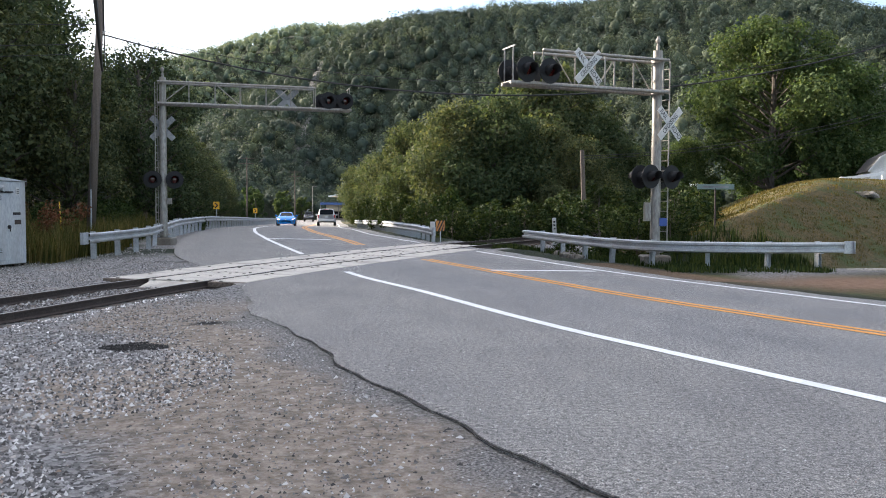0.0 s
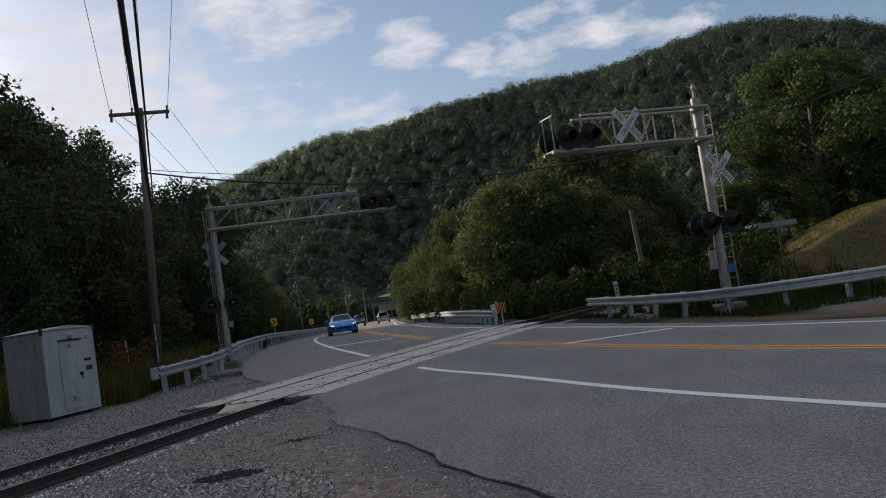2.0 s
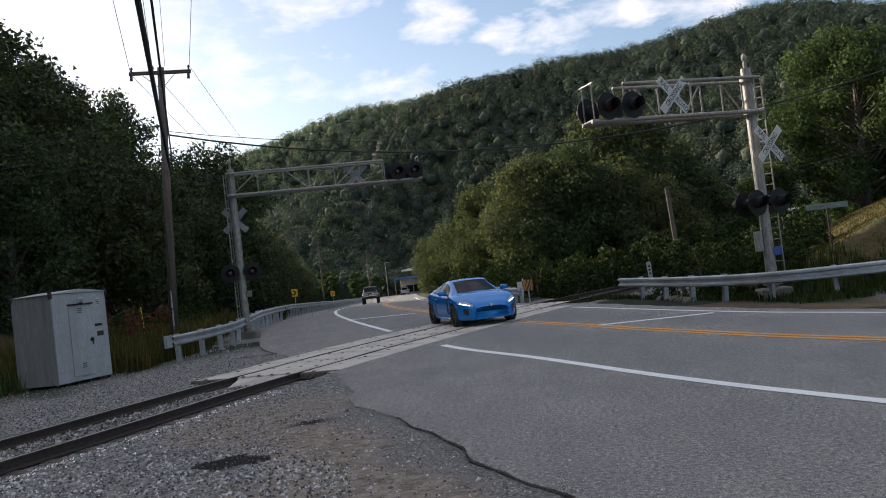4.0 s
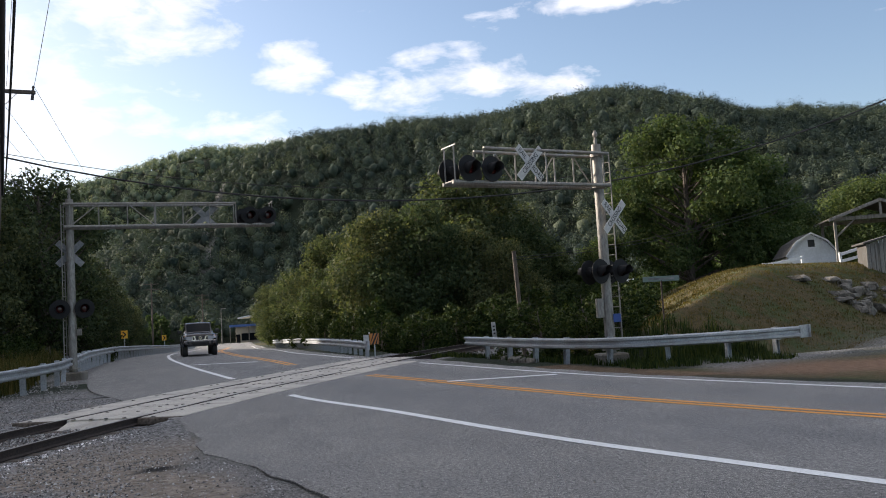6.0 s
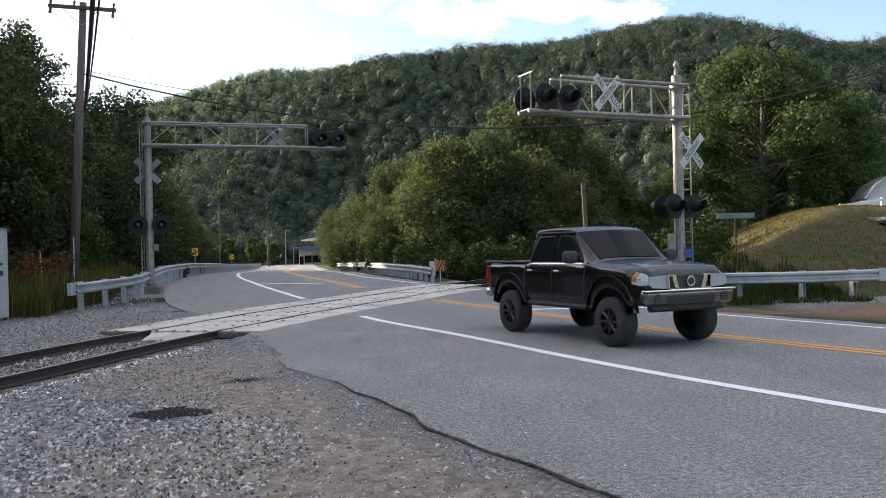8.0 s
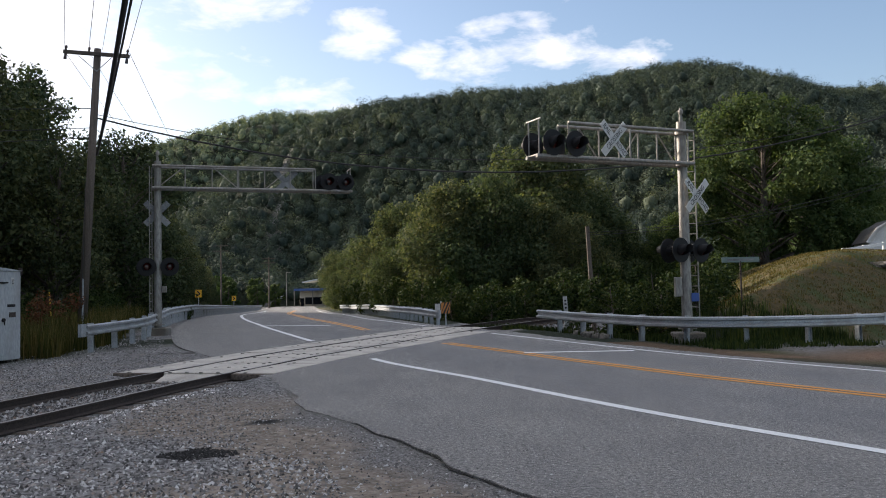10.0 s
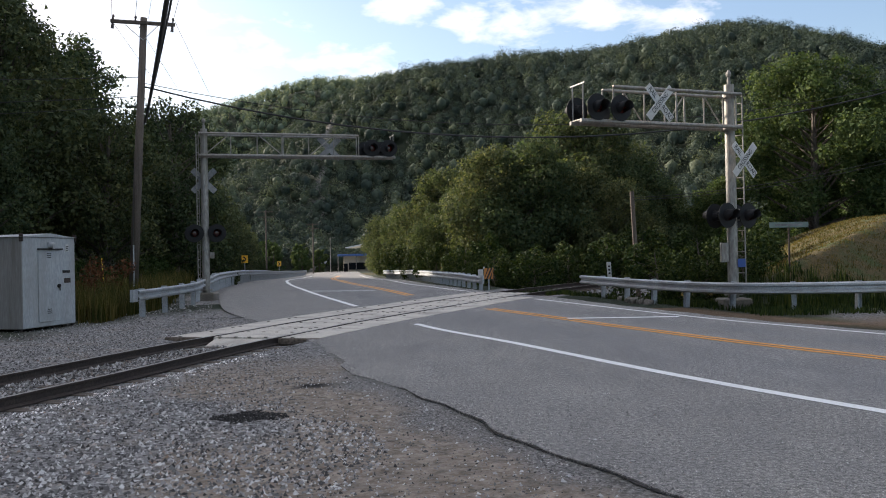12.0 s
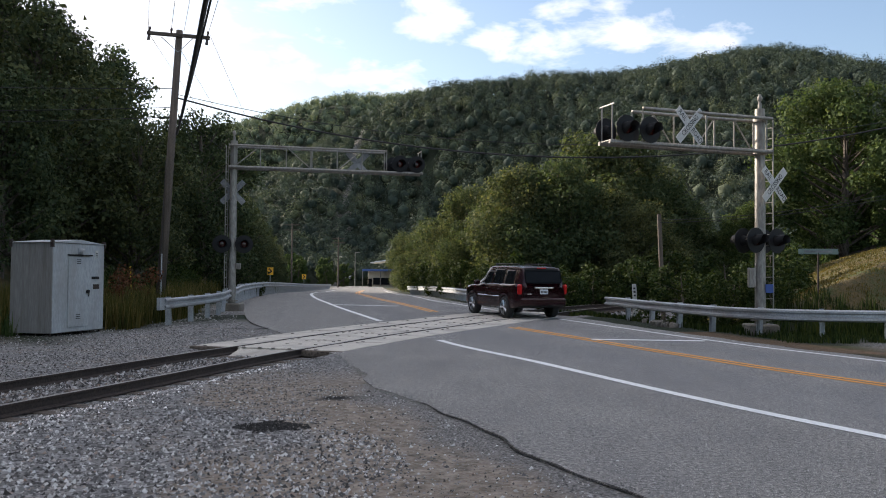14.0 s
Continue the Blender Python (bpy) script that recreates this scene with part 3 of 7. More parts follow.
# ---- ground ----
def build_ground():
    def steps(lo, hi, fine_lo, fine_hi, d, grow):
        a = list(np.arange(fine_lo, fine_hi, d))
        s, v = d, a[-1]
        while v < hi:
            s *= grow
            v += s
            a.append(v)
        s, v = d, a[0]
        while v > lo:
            s *= grow
            v -= s
            a.insert(0, v)
        return np.array(a)
    xs, ys = steps(-1500, 1500, -12, 13, 0.2, 1.09), steps(-400, 1800, 2.0, 34, 0.2, 1.075)
    X, Y = np.meshgrid(xs, ys)
    x, y = X.ravel(), Y.ravel()
    z = land(x, y)
    nx, ny = len(xs), len(ys)
    i = np.arange(nx * ny).reshape(ny, nx)
    quads = np.stack([i[:-1, :-1], i[:-1, 1:], i[1:, 1:], i[1:, :-1]], -1).reshape(-1, 4)
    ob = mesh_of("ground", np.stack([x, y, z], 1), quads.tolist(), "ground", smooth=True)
    tagged(ob, "gravel shoulder, dry grass and wooded valley floor", "ground", kind="structure")
    d, k = track_distance(x, y)
    left = edge_near(np.clip(y, -120, 320)) - x
    right = x - edge_far(np.clip(y, -120, 320))
    jit = 0.8 * lumps(x, y, 1.7) + 0.5 * lumps(x, y, .6, 2)
    gravel = smooth((left + .3) / .4) * smooth((9.5 + jit + np.where(y < 12, 6, 0) - np.maximum(left - 2, -d + 2.0)) / 2.5)
    gravel = np.where((y > 31), smooth((2.2 + jit * .5 - left) / 1.2) * (left > -1), gravel)
    gravel = np.maximum(gravel, smooth((2.6 - np.abs(d)) / .6))
    mound = smooth((x - 9.0) / 2) * smooth((y - 22) / 2)
    drive = np.exp(-((y - (21.3 + (x - 10.8) * 0.62)) / 1.7)**2) * smooth((x - 8.8) / 1.2) * (1 - smooth((x - 45) / 10))
    gravel = np.maximum(gravel, 0.85 * drive)
    grass = np.maximum(mound * (1 - smooth((y - 62) / 12)), smooth((left - 6) / 3) * (1 - smooth((-x - 19) / 5)) * (y < 120) * .9)
    grass = np.maximum(grass, smooth((right - .3) / .5) * (1 - smooth((right - 12) / 6)) * (y < 21))
    grass = np.maximum(grass, smooth((y - 120) / 20) * (1 - smooth((y - 165) / 10)) * .8)
    bare = np.exp(-((x - 11.2) / 2.0)**2 - ((y - 18.6) / 1.7)**2) + .9 * np.exp(-((x - 13.6) / 2.4)**2 - ((y - 18.4) / 1.7)**2) + .5 * smooth((.9 - np.abs(right - .5)) / .5) * (y > 19) * (y < 25)
    oil = np.exp(-((x + 2.25) / .46)**2 - ((y - 9.25) / .34)**2) * .5 + .8 * np.exp(-((x + 1.9) / .35)**2 - ((y - 11.3) / .3)**2) + .6 * np.exp(-((x + 6.3) / 1.3)**2 - ((y - 24.3) / .6)**2) + .5 * np.exp(-((x + 3.2) / .8)**2 - ((y - 16.6) / .6)**2)
    oil = smooth((oil * (1.0 + .45 * lumps(x, y, .16, 3)) - .32) / .3)
    dirt = smooth((3.3 - left + .9 * lumps(x, y, .9, 4) + .5 * lumps(x, y, .37, 1)) / 1.0) * (1 - smooth((y - 12.0) / 3.5)) * (left > -1)
    fringe = smooth((.75 - left + .30 * lumps(x, y, .5, 2)) / .5) * (y < 13) * (left > -1)
    for key, v in (("fringe", fringe), ("dirt", dirt), ("gravel", gravel), ("grass", grass), ("bare", bare), ("oil", oil)):
        a = ob.data.attributes.new(key, 'FLOAT', 'POINT')
        a.data.foreach_set("value", np.clip(v, 0, 1).astype(np.float32))
    return ob


build_ground()


def build_road():
    """The asphalt slab with a broken edge towards the gravel."""
    ys = np.concatenate([np.arange(-119, 2, 3.0), np.arange(2, 24, 0.12), np.arange(24, 60, .5), np.arange(60, 222, 4.0)])
    a = edge_near(ys) + np.where((ys > 2) & (ys < 20), .05 * np.sin(ys * 2.3) + .025 * np.sin(ys * 5.9 + 1) + np.array([.018 * noise.noise(Vector((v * 4.0, 0, 0))) + .02 * noise.noise(Vector((v * 11.0, 3, 0))) for v in ys]), 0)
    b = edge_far(ys) + .06 * np.sin(ys * 3.1)
    across = np.concatenate([[0, .01], np.linspace(.03, .97, 30), [.99, 1.0]])
    verts, faces = [], []
    n = len(across)
    for y, p, q in zip(ys, a, b):
        g = float(grade(y))
        verts.append((p + .005, y, g - .13))
        for u in across:
            verts.append((p + (q - p) * u, y, g - (0.012 if u in (0, 1) else 0)))
        verts.append((q, y, g - .13))
    w = n + 2
    for k in range(len(ys) - 1):
        for j in range(w - 1):
            faces.append((k * w + j, k * w + j + 1, (k + 1) * w + j + 1, (k + 1) * w + j))
    ob = tagged(mesh_of("road", verts, faces, "asphalt"), "worn grey two-lane asphalt road crossing the railway", "road", kind="structure")
    v = np.array(verts)
    off = v[:, 0] - yellow(np.clip(v[:, 1], -120, 320))
    edge = white_near(np.clip(v[:, 1], -120, 320)) - v[:, 0]
    wheel = sum(np.exp(-((off - c) / w)**2) * k for c, w, k in ((-1.9, .9, 1.0), (1.75, .8, .9), (-.9, .25, .3), (-3.0, .3, .3)))
    for key, val in (("lane", wheel), ("shoulder", smooth((edge + .1) / .5))):
        a = ob.data.attributes.new(key, 'FLOAT', 'POINT')
        a.data.foreach_set("value", np.clip(val, 0, 1).astype(np.float32))


build_road()


def build_crack():
    """A dark ribbon for the crumbling gap where the asphalt ends; the gap's shade is its colour."""
    ys = np.arange(2, 11.6, .06)
    base = edge_near(ys) + .05 * np.sin(ys * 2.3) + .025 * np.sin(ys * 5.9 + 1)
    verts, faces = [], []
    for k, (y, x) in enumerate(zip(ys, base)):
        w = .004 + .026 * noise.noise(Vector((y * 2.2, 7, 0))) + .02 * noise.noise(Vector((y * 9, 1, 0)))
        w = max(.002, w) * (1.0 - .95 * float(smooth((y - 8.2) / 3.2)))
        verts += [(x - w - .01, y, -.026), (x + .006, y, -.022)]
        if k:
            faces.append((2 * k - 2, 2 * k - 1, 2 * k + 1, 2 * k))
    tagged(mesh_of("road_crack", verts, faces, "crack"), "dark crumbled crack along the edge of the asphalt", "road crack", kind="structure")


# near-black colour holds the gap's shade as well as its debris
M["crack"] = worn("shaded_crack_debris", (0.012, 0.011, 0.010), (0.04, 0.036, 0.032), 0.95, 0, 60, 4, (0.02, 0.018, 0.016), 0.8)
build_crack()


def marking(name, f, spans, width, mat, label, shift=0.0):
    """A painted line along the curve x = f(y)."""
    verts, faces = [], []
    for y0, y1 in spans:
        ys = np.linspace(y0, y1, max(2, int(abs(y1 - y0) / 0.5)))
        x = f(ys)
        d = np.gradient(x, ys)
        nx, ny = 1 / np.sqrt(1 + d * d), -d / np.sqrt(1 + d * d)
        base = len(verts)
        for k in range(len(ys)):
            for o in (shift - width / 2, shift + width / 2):
                yy = ys[k] + ny[k] * o
                verts.append((x[k] + nx[k] * o, yy, float(grade(yy)) + .006))
        for k in range(len(ys) - 1):
            faces.append((base + 2 * k, base + 2 * k + 1, base + 2 * k + 3, base + 2 * k + 2))
    return tagged(mesh_of(name, verts, faces, mat), label, "road marking", kind="structure")


marking("edge_line_1", white_near, [(-100, 21.1), (27.8, 118)], 0.19, "white_line", "solid white edge line painted on asphalt")
marking("edge_line_2", white_far, [(-100, 29.6), (35.2, 118)], 0.13, "white_line", "thin solid white edge line painted on asphalt")
marking("centre_line_1", yellow, [(-100, 25.6), (33.2, 118)], 0.125, "yellow_line", "orange-yellow centre line of a double pair", -0.12)
marking("centre_line_2", yellow, [(-100, 25.6), (33.2, 118)], 0.125, "yellow_line", "orange-yellow centre line of a double pair", 0.12)


def stop_bar(name, a, b, w):
    a, b = np.array(a), np.array(b)
    d = (b - a) / np.linalg.norm(b - a)
    n = np.array((-d[1], d[0])) * w / 2
    pts = [a - n, b - n, b + n, a + n]
    tagged(mesh_of(name, [(p[0], p[1], float(grade(p[1])) + .007) for p in pts], [(0, 1, 2, 3)], "white_line"), "thin white stop line across a lane", "road marking", kind="structure")


stop_bar("stop_line_1", (3.05, 21.75), (5.85, 21.6), 0.24)
stop_bar("stop_line_2", (-6.05, 38.0), (-3.05, 37.2), 0.30)


# ---- railway ----
def sweep(profile, pts, dirs, z0, close=True):
    """Verts and faces of a profile (across, up) carried along points on the ground plan."""
    verts, faces = [], []
    w = len(profile)
    for p, d in zip(pts, dirs):
        z = z0(p)
        for u, v in profile:
            verts.append((p[0] + d[1] * u, p[1] - d[0] * u, z + v))
    for k in range(len(pts) - 1):
        for j in range(w if close else w - 1):
            j2 = (j + 1) % w
            faces.append((k * w + j, k * w + j2, (k + 1) * w + j2, (k + 1) * w + j))
    return verts, faces


def build_railway():
    track = thing("railway_track", (0, 0, 0), "single rusty railway track on gravel ballast", "railway track", kind="structure")
    prof = [(-.07, -.155), (.07, -.155), (.07, -.14), (.012, -.115), (.012, -.035), (.036, -.026), (.036, 0.0), (-.036, 0.0), (-.036, -.026), (-.012, -.035), (-.012, -.115), (-.07, -.14)]
    for side in (-1, 1):
        pts = TRACK_P + np.stack([TRACK_D[:, 1], -TRACK_D[:, 0]], 1) * side * GAUGE / 2
        v, f = sweep(prof, pts, TRACK_D, lambda p: float(grade(p[1])) + .022)
        rail = mesh_of("rail", v, f, ["rail", "rail_top"], track, "dark rusty steel rail")
        for p in rail.data.polygons:
            if p.index % 12 == 6:
                p.material_index = 1
    # ties, each its own piece
    bm = cuboid(B(), 0, 0, 0, 2.6, .22, .14, .012)
    first = part("tie", bm, "tie", track)
    step = 0
    for k in range(0, len(TRACK_P), 2):
        p, d = TRACK_P[k], TRACK_D[k]
        if p[1] < -12 or (19.0 < p[1] < 34.5) or p[1] > 50:
            continue
        ob = first if step == 0 else new("tie", first.data)
        ob.parent = track
        rng = random.Random(k)
        ob.matrix_basis = pose(p[0] + rng.uniform(-.04, .04), p[1], float(grade(p[1])) - .205, 0, 0, math.degrees(math.atan2(-d[0], d[1])) + rng.uniform(-1.5, 1.5))
        step += 1


build_railway()


def build_crossing():
    crossing = thing("crossing_surface", (0, 0, 0), "pale concrete panels laid between and beside the rails", "level crossing", kind="structure")
    i0 = int(np.argmin(np.abs(TRACK_P[:, 1] - 18.45)))
    span = 8
    rng = random.Random(4)
    for row, (u0, u1) in enumerate([(-1.82, -.93), (-.72, -.01), (.01, .72), (.93, 1.82)]):
        for k in range(7):
            j0, j1 = i0 + k * span, i0 + (k + 1) * span
            if row == 3 and k == 6:
                continue
            bm = B()
            ring = []
            for j in (j0, (j0 + j1) // 2, j1):
                p, d = TRACK_P[j], TRACK_D[j]
                trim = .012 if j == j0 else (-.012 if j == j1 else 0)
                p = p + d * trim
                lift = rng.uniform(-.006, .006)
                for u in (u0, u1):
                    x, y = p[0] + d[1] * u, p[1] - d[0] * u
                    ring.append((x, y, float(grade(y)) + .016 + lift))
            top = [bm.verts.new(v) for v in ring]
            low = [bm.verts.new((v[0], v[1], v[2] - .17)) for v in ring]
            for a in (0, 2):
                bm.faces.new((top[a], top[a + 1], top[a + 3], top[a + 2]))
                bm.faces.new((low[a], low[a + 2], low[a + 3], low[a + 1]))
                bm.faces.new((top[a], top[a + 2], low[a + 2], low[a]))
                bm.faces.new((top[a + 1], low[a + 1], low[a + 3], top[a + 3]))
            bm.faces.new((top[0], low[0], low[1], top[1]))
            bm.faces.new((top[4], top[5], low[5], low[4]))
            edges = [e for e in bm.edges if e.verts[0] in top and e.verts[1] in top and len(e.link_faces) == 2 and any(abs(f.normal.z) < .5 for f in e.link_faces)]
            bmesh.ops.recalc_face_normals(bm, faces=bm.faces)
            bmesh.ops.bevel(bm, geom=edges, offset=.012, segments=1, affect='EDGES')
            slab = part("concrete_panel", bm, "panel", crossing)
            # lifting sockets near the ends, drawn as slightly raised dark discs
            hb = B()
            for e in (0.12, 0.5, 0.88):
                j = j0 + int(e * span)
                p, d = TRACK_P[j], TRACK_D[j]
                for q in ((.22, .78) if row in (1, 2) else (.3,)):
                    u = u0 + (u1 - u0) * q
                    x, y = p[0] + d[1] * u, p[1] - d[0] * u
                    rod(hb, (x, y, float(grade(y)) + .010), (x, y, float(grade(y)) + .026), .042, 7)
            part("bolt_socket", hb, "socket", slab, "dark discs at the bolt sockets")
    # sleeper ramp at the open end
    p, d = TRACK_P[i0], TRACK_D[i0]
    bm = B()
    top = [bm.verts.new(q) for q in ((-.66, .02, 0), (.66, .02, 0), (.60, -.52, -.12), (-.60, -.52, -.12))]
    low = [bm.verts.new((v.co.x, v.co.y, -.2)) for v in top]
    bm.faces.new(top[::-1])
    for k in range(4):
        bm.faces.new((top[k], top[(k + 1) % 4], low[(k + 1) % 4], low[k]))
    bmesh.ops.recalc_face_normals(bm, faces=bm.faces)
    part("end_ramp", bm, "panel", crossing, "sloped concrete end block", pose(p[0], p[1], float(grade(p[1])) - .015, 0, 0, math.degrees(math.atan2(-d[0], d[1]))))
    for side, u in ((0, -1.4), (1, 1.4)):
        bm = cuboid(B(), 0, -.08, -.06, .95, .12, .14, .02)
        part("end_timber", bm, "tie", crossing, "dark timber at the panel's end", pose(p[0] + d[1] * u, p[1] - d[0] * u, float(grade(p[1])) + .0, 0, 0, math.degrees(math.atan2(-d[0], d[1]))))


build_crossing()


# ---- guardrails ----
def guardrail(pts, label, post_step, tall=0.68, shoe_start=False, shoe_end=False, away=1):
    g = thing("guardrail", (0, 0, 0), label, "guardrail", "steel guardrails along the road")
    p, d = resample(pts, 0.25)
    wave = [(-.01, .0), (.055, .035), (.055, .085), (-.01, .125), (-.01, .185), (.055, .225), (.055, .275), (-.01, .31), (-.016, .31), (.049, .272), (.049, .228), (-.016, .187), (-.016, .123), (.049, .082), (.049, .038), (-.016, .003)]
    base = lambda q: float(land(q[0], q[1])[0])
    zs = np.array([max(base(q), float(grade(q[1])) - .12) for q in p])
    zs = np.convolve(np.pad(zs, 6, mode='edge'), np.ones(13) / 13, 'valid')
    zmap = {tuple(q): z for q, z in zip(p, zs)}
    v, f = sweep([(-a * away, b) for a, b in wave], p, d, lambda q: zmap[tuple(q)] + tall - .31)
    mesh_of("w_beam", v, f, "galv", g, "dull galvanised corrugated beam")
    k = 3
    rng = random.Random(len(p))
    while k < len(p) - 2:
        q, dd = p[k], d[k]
        z = base(q)
        bm = B()
        h = zs[k] + tall - z + .02
        for u in (-.05, .05):
            cuboid(bm, u, 0, h / 2 - .15, .012, .15, h + .3, .002)
        cuboid(bm, 0, 0, h / 2 - .15, .10, .010, h + .3, .002)
        cuboid(bm, 0, .115 * away, h - .20, .12, .10, .30, .004)
        part("post", bm, "galv", g, "", pose(q[0] + dd[1] * .20 * away, q[1] - dd[0] * .20 * away, z, rng.uniform(-4, 4), rng.uniform(-4, 4), math.degrees(math.atan2(dd[1], dd[0]))))
        k += int(post_step / .25)
    for flag, idx, s in ((shoe_start, 0, -1), (shoe_end, -1, 1)):
        if flag:
            q, dd = p[idx], d[idx]
            bm = cuboid(B(), s * .16, .02, .155, .36, .02, .36, .004)
            cuboid(bm, s * .33, .05, .155, .02, .10, .36, .004)
            part("end_shoe", bm, "galv", g, "flared galvanised end piece", pose(q[0], q[1], zs[idx] + tall - .31, 0, 0, math.degrees(math.atan2(dd[1], dd[0]))))
    return g


guardrail([(4.98, 31.4), (5.7, 28.6), (6.6, 25.4), (7.25, 23.9), (8.2, 22.85), (9.8, 22.4), (11.4, 22.5), (13.35, 23.2)][::-1], "galvanised guardrail bending round the signal mast", 1.9, .77, True, False)
guardrail([(-8.95, 24.85), (-8.72, 28), (-8.8, 30.6), (-9.3, 33), (-10.2, 38), (-11.7, 46), (-13.6, 60), (-16.4, 85), (-19.2, 110), (-23.5, 150)], "galvanised guardrail on the inside of the bend", 1.9, .84, True, False, -1)
guardrail([(1.50, 36.3), (.62, 40), (-.4, 46), (-1.8, 54), (-3.2, 62), (-5.0, 73)][::-1], "weathered guardrail beyond the crossing", 1.0, .64, False, True, -1)


# ---- grade-crossing signals ----
def crossbuck(parent, m, back=False):
    """Two white blades with black words; the words read on the front."""
    cb = part("crossbuck", cuboid(B(), 0, 0, 0, 1.22, .012, .23, .003, Matrix.Rotation(radians(45), 4, 'Y')), "sign_back" if back else "sign_white", parent, "white crossbuck with black words", m)
    part("blade", cuboid(B(), 0, -.016, 0, 1.22, .012, .23, .003, Matrix.Rotation(radians(-45), 4, 'Y')), "sign_back" if back else "sign_white", cb, "second blade of the crossbuck")
    if not back:
        for text, ang, x in (("RAIL", 45, -.36), ("ROAD", 45, .36), ("CROSSING", -45, 0)):
            cu = bpy.data.curves.new("words", 'FONT')
            cu.body, cu.size, cu.align_x, cu.align_y, cu.extrude, cu.space_character = text, (.20 if text != "CROSSING" else .20), 'CENTER', 'CENTER', .002, 1.0
            ob = new("words_tmp", cu)
            me = bpy.data.meshes.new_from_object(ob.evaluated_get(bpy.context.evaluated_depsgraph_get()))
            bpy.data.objects.remove(ob)
            me.materials.clear()
            me.materials.append(M["letter"])
            wob = new("words", me)
            wob.parent = cb
            wob.matrix_basis = Matrix.Rotation(radians(ang), 4, 'Y') @ Matrix.Translation((x, -.010 if ang > 0 else -.026, 0)) @ Matrix.Rotation(radians(90), 4, 'X') @ Matrix.Diagonal((.80 if text == "CROSSING" else .85, 1, 1, 1))
    return cb


def lamp_unit(parent, m, label="black flashing-light unit with hood and disc"):
    """A round black background disc, a long hood and a dark red lens that looks along -y."""
    bm = B()
    bmesh.ops.create_cone(bm, cap_ends=True, segments=28, radius1=.35, radius2=.35, depth=.02, matrix=Matrix.Rotation(radians(90), 4, 'X'))
    rod(bm, (0, .01, 0), (0, .17, 0), .16, 16, .12)
    unit = part("lamp_unit", bm, "black", parent, label, m)
    hb = B()
    seg = 18
    rings = []
    for y, cut in ((-.012, 0.9), (-.32, .55)):
        rings.append([hb.verts.new((.165 * math.sin(t), y, .165 * math.cos(t))) for t in np.linspace(-math.pi * cut, math.pi * cut, seg)])
    inner = []
    for r, y in zip(rings, (-.012, -.32)):
        inner.append([hb.verts.new((v.co.x * .95, y, v.co.z * .95)) for v in r])
    for k in range(seg - 1):
        hb.faces.new((rings[0][k], rings[0][k + 1], rings[1][k + 1], rings[1][k]))
        hb.faces.new((inner[0][k], inner[1][k], inner[1][k + 1], inner[0][k + 1]))
        hb.faces.new((rings[1][k], rings[1][k + 1], inner[1][k + 1], inner[1][k]))
    part("hood", hb, "black", unit, "", smooth=True)
    lb = B()
    bmesh.ops.create_uvsphere(lb, u_segments=16, v_segments=8, radius=.145, matrix=Matrix.Translation((0, -.02, 0)) @ Matrix.Diagonal((1, .25, 1, 1)))
    part("lens", lb, "red_lens", unit, "unlit dark red lens", smooth=True)
    return unit


